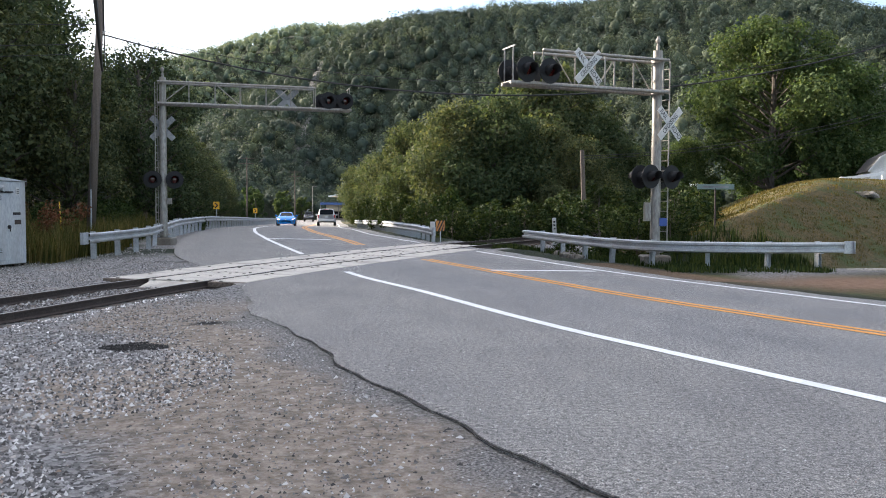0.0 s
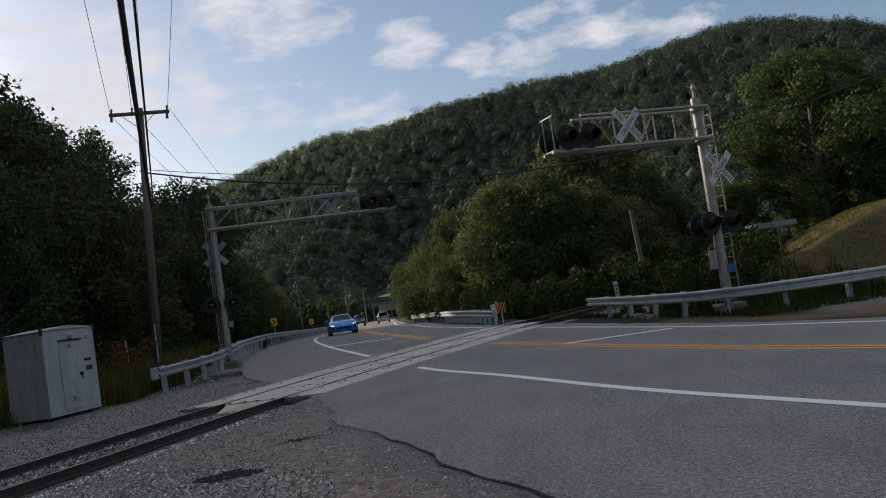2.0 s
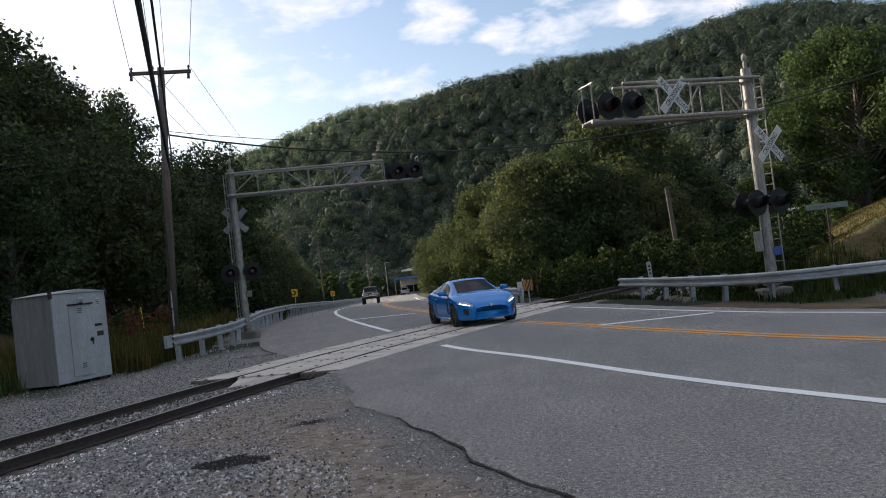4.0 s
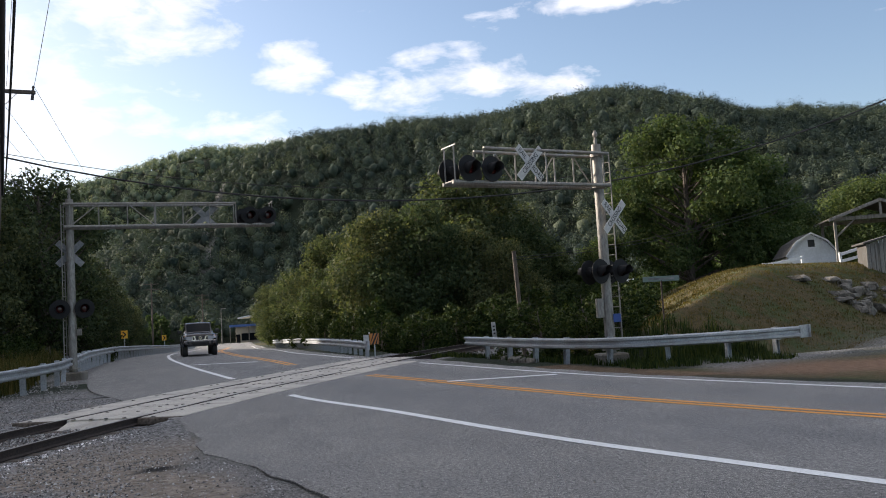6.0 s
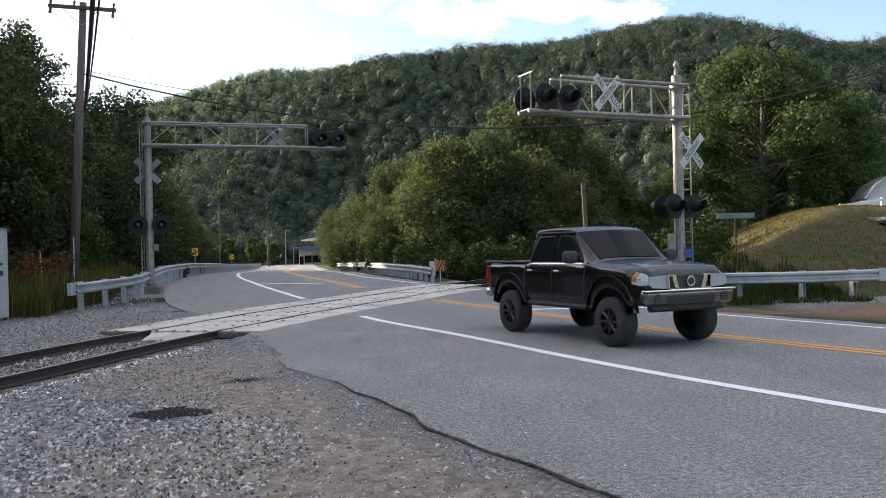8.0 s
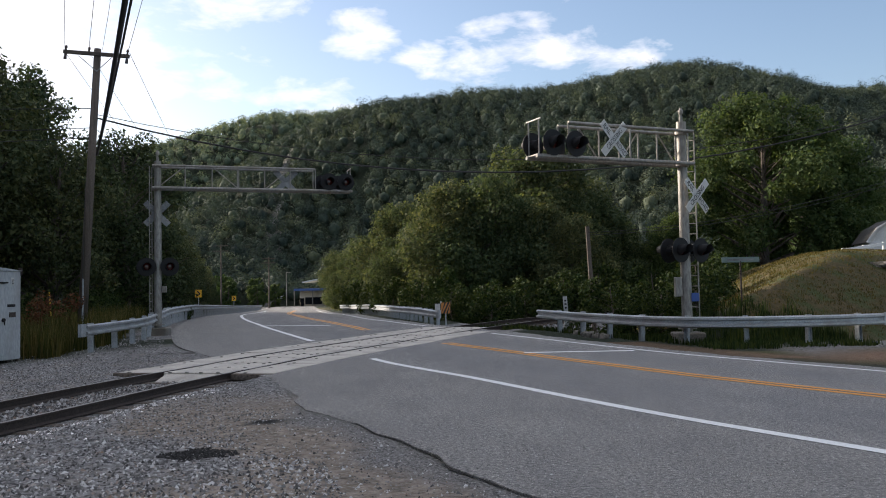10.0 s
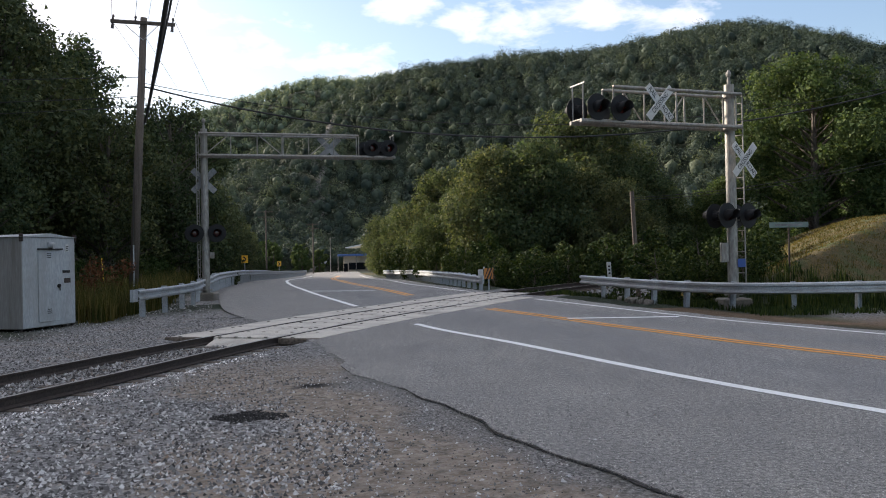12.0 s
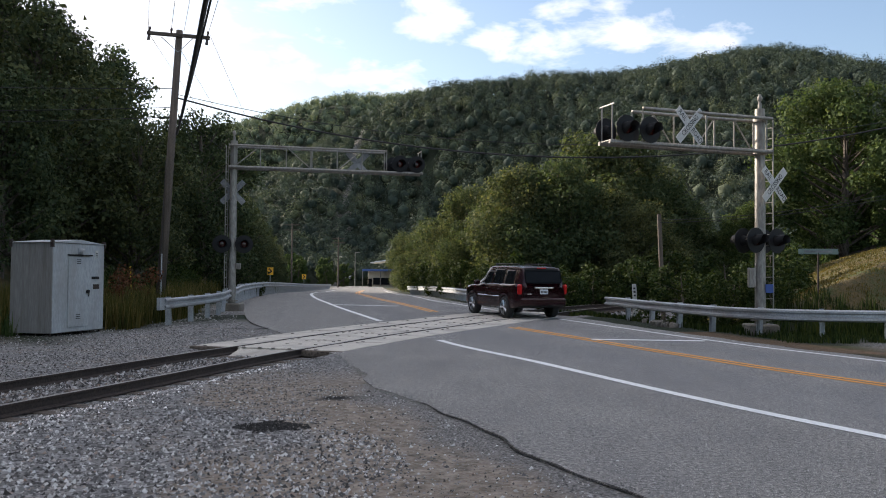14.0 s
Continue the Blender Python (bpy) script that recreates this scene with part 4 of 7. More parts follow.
def signal_mast(at, arm_to, low, high, top, facing, label, flip):
    """A mast with a two-chord cantilever arm. facing: the turn at which the lamps look at coming traffic."""
    s = thing("cantilever_signal", (at[0], at[1], float(land(at[0], at[1])[0])), label, "crossing signal", "cantilever signals at the crossing")
    g = float(land(at[0], at[1])[0])
    low, high, top = low - g, high - g, top - g
    arm = Vector((arm_to[0] - at[0], arm_to[1] - at[1], 0))
    L, a = arm.length, arm.normalized()
    side = Vector((-a.y, a.x, 0))
    part("foundation", cuboid(B(), 0, 0, .02, .8, .8, .55, .04), "concrete", s, "dirty concrete footing")
    bm = rod(B(), (0, 0, .3), (0, 0, top), .15, 20, .135)
    rod(bm, (0, 0, .38), (0, 0, .43), .26, 16)
    for z in (low - .02, high - .02):
        rod(bm, (0, 0, z - .05), (0, 0, z + .05), .19, 16)
    part("mast", bm, "mast", s, "round grey metal mast", smooth=False)
    fb = rod(B(), (0, 0, top), (0, 0, top + .16), .05, 10)
    rod(fb, (0, 0, top + .16), (0, 0, top + .42), .035, 10)
    bmesh.ops.create_uvsphere(fb, u_segments=10, v_segments=6, radius=.075, matrix=Matrix.Translation((0, 0, top + .30)) @ Matrix.Diagonal((1, 1, 1.3, 1)))
    part("finial", fb, "mast", s, "slim pipe finial")
    depth = .27
    for sd in (-1, 1):
        o = side * depth * sd
        part("lower_chord", rod(B(), o + Vector((0, 0, low)) - a * .2, o + a * L + Vector((0, 0, low)), .055, 10), "mast", s)
        part("upper_chord", rod(B(), o + Vector((0, 0, high)) - a * .2, o + a * L * .80 + Vector((0, 0, high)), .045, 10), "mast", s)
        n = 6
        for k in range(n + 1) if sd < 0 else (0, 3, 6):
            q = o + a * (L * .8 * k / n)
            part("upright", rod(B(), q + Vector((0, 0, low)), q + Vector((0, 0, high)), .024, 6), "mast", s)
            if k < n and k % 2 == 0 and sd < 0:
                q2 = o + a * (L * .8 * (k + 1) / n)
                zz = (low, high) if (k // 2) % 2 == 0 else (high, low)
                part("brace", rod(B(), q + Vector((0, 0, zz[0])), q2 + Vector((0, 0, zz[1])), .022, 6), "mast", s)
    # walkway grating between the lower chords
    wb = B()
    ang = math.atan2(a.y, a.x)
    for k in range(int(L / .12)):
        cuboid(wb, .1 + k * .12, 0, low + .045, .03, depth * 2, .03, 0, Matrix.Rotation(ang, 4, 'Z'))
    part("walkway", wb, "mast", s, "narrow grating walkway")
    # cage rail at the free end
    for sd in (-1, 1):
        q = a * (L - .08) + side * depth * sd
        part("cage_post", rod(B(), q + Vector((0, 0, low)), q + Vector((0, 0, high + .05)), .022, 6), "mast", s)
    q = a * (L - .08) + Vector((0, 0, high + .05))
    part("cage_rail", rod(B(), q - side * (depth + .1), q + side * (depth + .1), .022, 6), "mast", s)
    # lamps: a pair each way on the arm, and pairs each way on the mast
    fr = radians(facing)
    fwd = Vector((math.sin(fr), -math.cos(fr), 0))
    for dist in (L - .42, L - 1.12):
        for sgn in (1, -1):
            o = a * (dist + (.12 if sgn < 0 else 0)) + fwd * (.34 * sgn) + Vector((0, 0, low + .36))
            lamp_unit(s, Matrix.Translation(o) @ Matrix.Rotation(fr + (0 if sgn > 0 else math.pi), 4, 'Z'))
    across = Vector((math.cos(fr), math.sin(fr), 0))
    cross = rod(B(), across * -.62 + Vector((0, 0, 2.62)), across * .62 + Vector((0, 0, 2.62)), .03, 8)
    part("lamp_arm", cross, "black", s)
    for u in (-.42, .42):
        for sgn in (1, -1):
            o = across * u + fwd * (.22 * sgn) + Vector((0, 0, 2.62))
            lamp_unit(s, Matrix.Translation(o) @ Matrix.Rotation(fr + (0 if sgn > 0 else math.pi), 4, 'Z'))
    # ladder up the side
    ladder = part("ladder", rod(rod(B(), (.28, .10, .5), (.28, .10, high), .022, 6), (.28, -.22, .5), (.28, -.22, high), .022, 6), "mast", s, "narrow access ladder", Matrix.Rotation(radians(35 if not flip else 180), 4, 'Z'))
    for k in range(int((high - .6) / .3)):
        part("rung", rod(B(), (.28, .10, .7 + k * .3), (.28, -.22, .7 + k * .3), .014, 6), "mast", ladder)
    return s, g, a, L, low, high, side, fwd


sig, g0, a0, L0, low0, high0, side0, fwd0 = signal_mast((8.1, 24.1), (3.46, 22.35), 5.13, 6.06, 6.36, 30.0, "tall grey cantilever crossing signal with crossbucks and hooded lamps", False)
crossbuck(sig, Matrix.Translation(a0 * 2.62 + fwd0 * .34 + Vector((0, 0, 5.68 - g0))) @ Matrix.Rotation(radians(30), 4, 'Z'))
crossbuck(sig, Matrix.Translation(Vector((.34, -.16, 4.22 - g0))) @ Matrix.Rotation(radians(30), 4, 'Z'))
part("number_sign", cuboid(B(), .17, -.18, 1.32 - g0, .24, .015, .24, .004, Matrix.Rotation(radians(12), 4, 'Z')), "sign_blue", sig, "small blue emergency sign")
part("junction_box", cuboid(B(), -.25, -.05, 1.62 - g0, .20, .16, .55, .012), "mast", sig, "pale metal junction box")
sig2, g1, a1, L1, low1, high1, side1, fwd1 = signal_mast((-9.33, 33.5), (-2.0, 35.5), 5.80, 6.66, 6.86, 200.0, "grey cantilever crossing signal seen from behind, with hooded lamps", True)
crossbuck(sig2, Matrix.Translation(a1 * 5.0 + fwd1 * .34 + Vector((0, 0, 6.2 - g1))) @ Matrix.Rotation(radians(200), 4, 'Z'), True)
crossbuck(sig2, Matrix.Translation(fwd1 * .24 + Vector((0, 0, 4.85 - g1))) @ Matrix.Rotation(radians(200), 4, 'Z'), True)
part("junction_box", cuboid(B(), .26, -.05, 1.9 - g1, .16, .14, .24, .01), "mast", sig2, "pale metal junction box")


# ---- signal cabinet ----
def build_cabinet():
    c = thing("signal_cabinet", (-11.02, 22.55, float(land(-10.6, 22)[0]) - .06), "dented silver metal signal cabinet on short legs beside the track", "equipment cabinet", rz=-12.5)
    w, d, h, z0 = 1.25, 2.1, 2.33, .13
    # body is coloured darker than the front panel to stand for side shade
    part("body", cuboid(B(), 0, 0, z0 + h / 2, w, d, h, .015), "cabinet_side", c, "streaked silver metal body, painted darker for its shaded side")
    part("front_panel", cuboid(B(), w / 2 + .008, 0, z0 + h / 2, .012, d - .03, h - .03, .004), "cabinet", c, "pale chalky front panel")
    roof = B()
    vs = [roof.verts.new(p) for p in ((-w / 2 - .05, -d / 2 - .05, z0 + h), (w / 2 + .05, -d / 2 - .05, z0 + h), (w / 2 + .05, d / 2 + .05, z0 + h), (-w / 2 - .05, d / 2 + .05, z0 + h),
                                      (-w / 2 - .05, 0, z0 + h + .10), (w / 2 + .05, 0, z0 + h + .10))]
    for f in ((0, 1, 5, 4), (2, 3, 4, 5), (1, 2, 5), (3, 0, 4), (3, 2, 1, 0)):
        roof.faces.new([vs[k] for k in f])
    part("roof", roof, "cabinet", c, "shallow pitched sheet roof")
    door = part("door", cuboid(B(), w / 2 + .028, -.04, z0 + 1.06, .022, .86, 1.86, .006), "cabinet", c, "pale flush door")
    part("handle", cuboid(rod(B(), (w / 2 + .04, .30, z0 + 1.05), (w / 2 + .09, .30, z0 + 1.05), .05, 10), w / 2 + .09, .30, z0 + 1.0, .02, .03, .16, .004), "black", door, "dark latch handle")
    for k in range(3):
        part("vent", cuboid(B(), w / 2 + .042, -.06, z0 + 1.80 + k * .05, .012, .16, .018, .002), "black", door)
        part("vent", cuboid(B(), w / 2 + .042, -.06, z0 + .35 + k * .05, .012, .16, .018, .002), "black", door)
    part("drip_edge", cuboid(B(), w / 2 + .05, -.02, z0 + 2.02, .07, .95, .035, .004), "black", c, "dark rain hood over the door")
    part("lamp", cuboid(rod(B(), (w / 2 + .01, .02, z0 + 2.13), (w / 2 + .16, .02, z0 + 2.10), .08, 12), w / 2 + .03, .02, z0 + 2.13, .04, .2, .16, .01), "cabinet", c, "small round light fitting")
    for y, z, sy, sz, m in ((.70, 2.05, .13, .20, "sign_white"), (.66, 1.42, .30, .07, "black"), (.70, 1.18, .26, .13, "rail")):
        part("label_plate", cuboid(B(), w / 2 + .020, y, z0 + z, .012, sy, sz, .002), m, c, "faded label plate")
    lb = B()
    for k in range(3):
        cuboid(lb, w / 2 + .030, .70, z0 + 1.99 + k * .05, .004, .09, .022)
        cuboid(lb, w / 2 + .030, .56 + k * .09, z0 + 1.42, .004, .06, .035)
    part("lettering", lb, "letter", c, "illegible small lettering")
    for y in (-1.0, -.62, -.2, .2, .62, 1.0):
        for x in (-.55, .55):
            part("leg", cuboid(B(), x, y, .05, .06, .06, .32, .004), "rail", c, "short rusty leg")
    for x, y in ((-.62, -1.05), (.62, -1.05), (.62, 1.05)):
        part("lifting_lug", cuboid(B(), x, y, z0 + h - .02, .10, .05, .20, .006), "rail", c, "rusty lifting lug")


build_cabinet()


# ---- vegetation ----
def leaf_cloud(rng, centres, radii, count, size, squash=1.0, up=0.25, loose=0.55, inner=0.5, tail=0.0):
    """Bent leaf sprays scattered on and in a set of lobes. Returns verts and faces as arrays."""
    pick = rng.choice(len(centres), count, p=(radii**2) / np.sum(radii**2))
    d = rng.normal(size=(count, 3))
    d /= np.linalg.norm(d, axis=1)[:, None]
    r = radii[pick] * (inner + (1.12 - inner) * rng.random(count)**0.7 + tail * rng.random(count)**3)
    pos = centres[pick] + d * r[:, None] * np.array((1, 1, squash))
    nrm = d + rng.normal(scale=loose, size=(count, 3)) + np.array((0, 0, up))
    nrm /= np.linalg.norm(nrm, axis=1)[:, None]
    t = np.cross(nrm, rng.normal(size=(count, 3)))
    t /= np.linalg.norm(t, axis=1)[:, None]
    b = np.cross(nrm, t)
    s = size * (0.55 + 0.9 * rng.random(count))[:, None]
    k = (0.35 + 0.3 * rng.random(count))[:, None]
    v = np.stack([pos - t * s, pos + t * s * .55 - b * s * k * 1.5, pos + t * s * .75 + b * s * k * 1.3 - nrm * s * .2], 1).reshape(-1, 3)
    f = np.arange(count * 3).reshape(-1, 3)
    return v, f


def fast_mesh(name, verts, tris, mats, slots=None):
    me = bpy.data.meshes.new(name)
    me.vertices.add(len(verts))
    me.vertices.foreach_set("co", np.asarray(verts, np.float32).ravel())
    me.loops.add(len(tris) * 3)
    me.loops.foreach_set("vertex_index", np.asarray(tris, np.int32).ravel())
    me.polygons.add(len(tris))
    me.polygons.foreach_set("loop_start", np.arange(0, len(tris) * 3, 3, dtype=np.int32))
    for k in mats:
        me.materials.append(M[k])
    if slots is not None:
        me.polygons.foreach_set("material_index", np.asarray(slots, np.int32))
    me.update(calc_edges=True)
    me.validate()
    return me


def limb(bm, a, b, r1, r2, seg=7):
    rod(bm, a, b, r1, seg, r2)


def make_tree(seed, h, spread, leaves, size, mat, bare=0.22, lobes=16, name="tree"):
    """A tapered trunk with limbs and an uneven crown with gaps; stands at the origin."""
    rng = np.random.default_rng(seed)
    tree = new(name)
    bm = B()
    lean = rng.normal(scale=.03 * h, size=2)
    limb(bm, (0, 0, -.4), (lean[0] * .4, lean[1] * .4, h * .45), .026 * h, .017 * h, 9)
    limb(bm, (lean[0] * .4, lean[1] * .4, h * .45), (lean[0], lean[1], h * .85), .017 * h, .006 * h, 7)
    centres, radii = [], []
    for k in range(lobes):
        u = (k + .5) / lobes
        z = h * (bare + (1 - bare) * (u**.85) * .93)
        prof = math.sin(math.pi * min(1.0, .12 + .80 * (u**.8)))**.65
        ang = k * 2.4 + rng.uniform(-.5, .5)
        off = spread * prof * rng.uniform(.30, .86)
        c = (lean[0] * u + off * math.cos(ang), lean[1] * u + off * math.sin(ang), z)
        rad = spread * rng.uniform(.11, .29) * (.55 + .5 * prof)
        centres.append(c)
        radii.append(rad)
        limb(bm, (lean[0] * .5 * u, lean[1] * .5 * u, max(.1 * h, z - .16 * h)), c, .0085 * h * (1.15 - u), .003 * h, 5)
    part("trunk", bm, "bark", tree, "dark trunk with limbs")
    v, f = leaf_cloud(rng, np.array(centres), np.array(radii), leaves, size, .86, .3, .85, .35, .4)
    keep = v.reshape(-1, 3, 3)[:, :, 2].min(1) > 0.05
    crown = new("crown", fast_mesh("crown", v, f[keep], [mat]))
    crown.parent = tree
    return tree


def plant(protos, rows, label, category, group, seed):
    """Stand copies of the prototype trees at (x, y, height) rows."""
    rng = random.Random(seed)
    for n, (x, y, h) in enumerate(rows):
        ob, h0, used = protos[n % len(protos)]
        m = pose(x, y, float(land(x, y)[0]) - .05, rng.uniform(-2, 2), rng.uniform(-2, 2), rng.uniform(0, 360))
        if not used:
            protos[n % len(protos)][2] = True
            t = ob
            t.matrix_basis = m
        else:
            t = copy_thing(ob, m)
        k = h / h0
        t.scale = (k * rng.uniform(.92, 1.1), k * rng.uniform(.92, 1.1), k)
        tagged(t, label, category, group)


def build_trees():
    mid = [[make_tree(s, 9.0, 4.2, 33000, .095, "leaf_mid", .05, 64), 9.0, False] for s in (11, 12, 13, 14)]
    plant(mid, [(2.9, 53.5, 8.8), (5.3, 51.5, 9.0), (-5.2, 93, 6.8), (-2.3, 78, 7.6), (-.2, 65, 8.9), (1.0, 58, 6.6), (7.8, 53, 7.4), (4.2, 61, 9.0), (9.0, 57, 11.7), (12.6, 56, 8.0), (15.2, 60, 6.4), (8.2, 64, 9.5), (12.2, 67, 9.0),
                (10.2, 50.5, 6.0), (-4.4, 84, 6.0), (19.5, 68, 5.0), (-7.2, 106, 6.4)],
          "leafy roadside tree turning yellow at the top", "tree", "roadside trees beyond the crossing", 1)
    bright = [[make_tree(s, 11.0, 4.8, 38000, .105, "leaf_bright", .12, 60), 11.0, False] for s in (21, 22, 23)]
    plant(bright, [(22.6, 52, 12.0), (27.0, 55, 11.4), (18.8, 57, 6.4), (33, 60, 9.0), (38.5, 58, 9.5), (45, 62, 11), (30, 68, 10), (52, 56, 11)],
          "bright green broad-crowned tree behind the mound", "tree", "green trees behind the mound", 2)
    dark = [[make_tree(s, 14.0, 5.0, 23000, .125, "leaf_dark", .06, 70), 14.0, False] for s in (31, 32, 33, 34)]
    plant(dark, [(-15.6, 50, 11.2), (-17.5, 44, 9.5), (-20.5, 41, 13.2), (-25.5, 45, 15.5), (-19.5, 35, 9.0), (-24.5, 36, 10.5), (-31, 50, 16.5), (-24, 53, 14.5), (-18.5, 58, 10.0), (-20.5, 66, 9.0), (-28, 62, 14), (-37, 57, 17),
                 (-24, 76, 8.5), (-29, 74, 11), (-26.5, 90, 8), (-33, 88, 12), (-16.4, 60, 7.2), (-18.2, 70, 7.4), (-20.8, 84, 7.0), (-23.2, 98, 6.6), (-24.8, 110, 6.2)],
          "tall shaded broadleaf tree at the wood's edge", "tree", "trees of the shaded wood", 3)
    # trees out of view, added to keep the low sun off the foreground
    back = [[make_tree(s, 14.0, 5.0, 5500, .34, "leaf_dark", .08, 40), 14.0, False] for s in (35, 36)]
    plant(back, [(-30.5, 41, 15.0), (-37, 46, 16), (-23.5, 29, 9), (-29, 32, 12), (-35, 36, 15), (-42, 40, 16), (-44, 52, 17), (-29, 24, 12), (-36, 27, 15), (-24, 20, 10), (-30, 14, 13), (-26, 8, 11), (-33, 2, 14), (-25, -4, 11)],
          "unseen tall broadleaf tree added to shade the foreground", "tree", "trees of the shaded wood", 7)
    small = [[make_tree(s, 6.0, 2.6, 6000, .16, "leaf_bright", .02, 26), 6.0, False] for s in (51, 52)]
    plant(small, [(-36, 185, 6.5), (-31, 192, 5.5), (-40, 200, 8), (-29, 204, 6), (-45, 190, 7), (-34, 208, 7.5), (-50, 200, 8)],
          "small yellow-green tree by the shop", "tree", "small trees by the shop", 6)
    bush = [[make_tree(s, 2.2, 1.5, 4200, .06, "ivy", .0, 26, "bush"), 2.2, False] for s in (41, 42)]
    rng = random.Random(9)
    rows = [(8.5, 28.0, 2.0), (9.2, 26.4, 1.4), (8.9, 30.5, 2.3), (10.0, 28.6, 1.9), (10.8, 31, 2.2), (12.2, 33, 2.0), (8.4, 33.5, 2.5), (4.6, 43, 2.4), (2.6, 45, 2.2), (6.5, 45, 2.6), (1.2, 48, 2.4), (8.5, 44.5, 2.8), (-.4, 53, 2.4), (-1.6, 59, 2.4), (3.2, 48, 3.2), (11, 47.5, 3.2), (13.5, 45, 2.6), (-2.6, 66, 2.6), (-4.0, 75, 2.8),
            (-13.4, 38, 1.6), (-14.8, 42.5, 2.0), (-15.5, 47, 2.1), (-17, 53, 2.3), (-17.8, 60, 2.2), (-14.2, 34.5, 1.7), (-15.6, 31, 1.9), (-17, 27, 2.0), (-19.5, 72, 2.3), (-21.5, 82, 2.6), (-23.2, 94, 2.8), (-25.5, 106, 3), (-13, 52, 1.1), (-18.6, 22, 2.2), (-19, 17, 2.1)]
    plant(bush, rows, "dense dark green bush", "bush", "bushes along the guardrails", 4)


build_trees()


def build_far_woods():
    """The forest on both ridges: crowns of leaf sprays round a dark core."""
    rng = np.random.default_rng(77)
    ico = bmesh.new()
    bmesh.ops.create_icosphere(ico, subdivisions=1, radius=1.0)
    iv = np.array([v.co[:] for v in ico.verts])
    it = np.array([[v.index for v in f.verts] for f in ico.faces])
    ico.free()
    spots = []

    def scatter(x0, x1, y0, y1, step, keep):
        xs, ys = np.arange(x0, x1, step), np.arange(y0, y1, step)
        X, Y = np.meshgrid(xs, ys)
        X, Y = X.ravel() + rng.uniform(-.42, .42, X.size) * step, Y.ravel() + rng.uniform(-.42, .42, X.size) * step
        k = keep(X, Y)
        return np.stack([X[k], Y[k]], 1)
    view = lambda X, Y: (X > -.52 * Y - 12) & (X < .78 * Y + 15)
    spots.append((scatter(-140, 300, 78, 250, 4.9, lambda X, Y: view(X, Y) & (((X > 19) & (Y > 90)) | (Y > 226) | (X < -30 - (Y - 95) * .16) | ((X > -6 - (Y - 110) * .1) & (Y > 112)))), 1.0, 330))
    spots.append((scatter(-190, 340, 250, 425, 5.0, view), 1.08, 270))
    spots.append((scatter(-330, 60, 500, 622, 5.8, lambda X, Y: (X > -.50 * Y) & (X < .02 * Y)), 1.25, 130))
    for n, (pts, scale, leaves) in enumerate(spots):
        V, T, S, N, base = [], [], [], [], 0
        z = land(pts[:, 0], pts[:, 1])
        for (x, y), g in zip(pts, z):
            r = scale * rng.uniform(2.5, 3.5) * (1.0 + .4 * rng.random()**3)
            tall = rng.uniform(.9, 1.35)
            c = np.array((x, y, g + .6 + rng.uniform(0, 2.6) + r * .7))
            core = iv * np.array((r, r, r * tall)) * rng.uniform(.38, .62, (len(iv), 1)) + c - np.array((0, 0, r * .25))
            V.append(core)
            T.append(it + base)
            S.append(np.zeros(len(it), int))
            base += len(core)
            m = 6
            off = rng.normal(size=(m, 3))
            off /= np.linalg.norm(off, axis=1)[:, None]
            off[:, 2] = np.abs(off[:, 2]) * .9 - .2
            off[0] = (0, 0, .35)
            cen = c + off * r * .45 * np.array((1, 1, tall))
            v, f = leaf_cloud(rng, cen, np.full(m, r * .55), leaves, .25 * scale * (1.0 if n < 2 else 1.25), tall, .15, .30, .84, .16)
            tone = rng.random()
            N.append(np.full(len(core) + len(v), tone))
            V.append(v)
            T.append(f + base)
            S.append(np.zeros(len(f), int))
            base += len(v)
        # leaf colours carry painted haze, palest on the far ridge
        me = fast_mesh("woods", np.vstack(V), np.vstack(T), ["leaf_far_haze" if n == 2 else "leaf_hill_haze"])
        a = me.attributes.new("tone", 'FLOAT', 'POINT')
        a.data.foreach_set("value", np.concatenate(N).astype(np.float32))
        tagged(new("woods", me), ("green mixed forest on the lower slopes, bluish haze in its colour", "green mixed forest on the ridge, bluish haze in its colour", "forest on the far ridge, pale haze painted into its leaves")[n], "forest", kind="stuff")


build_far_woods()


# ---- vehicles ----
def table(rows):
    xs, vs = [r[0] for r in rows], [r[1] for r in rows]
    return lambda x: float(np.interp(x, xs, vs))


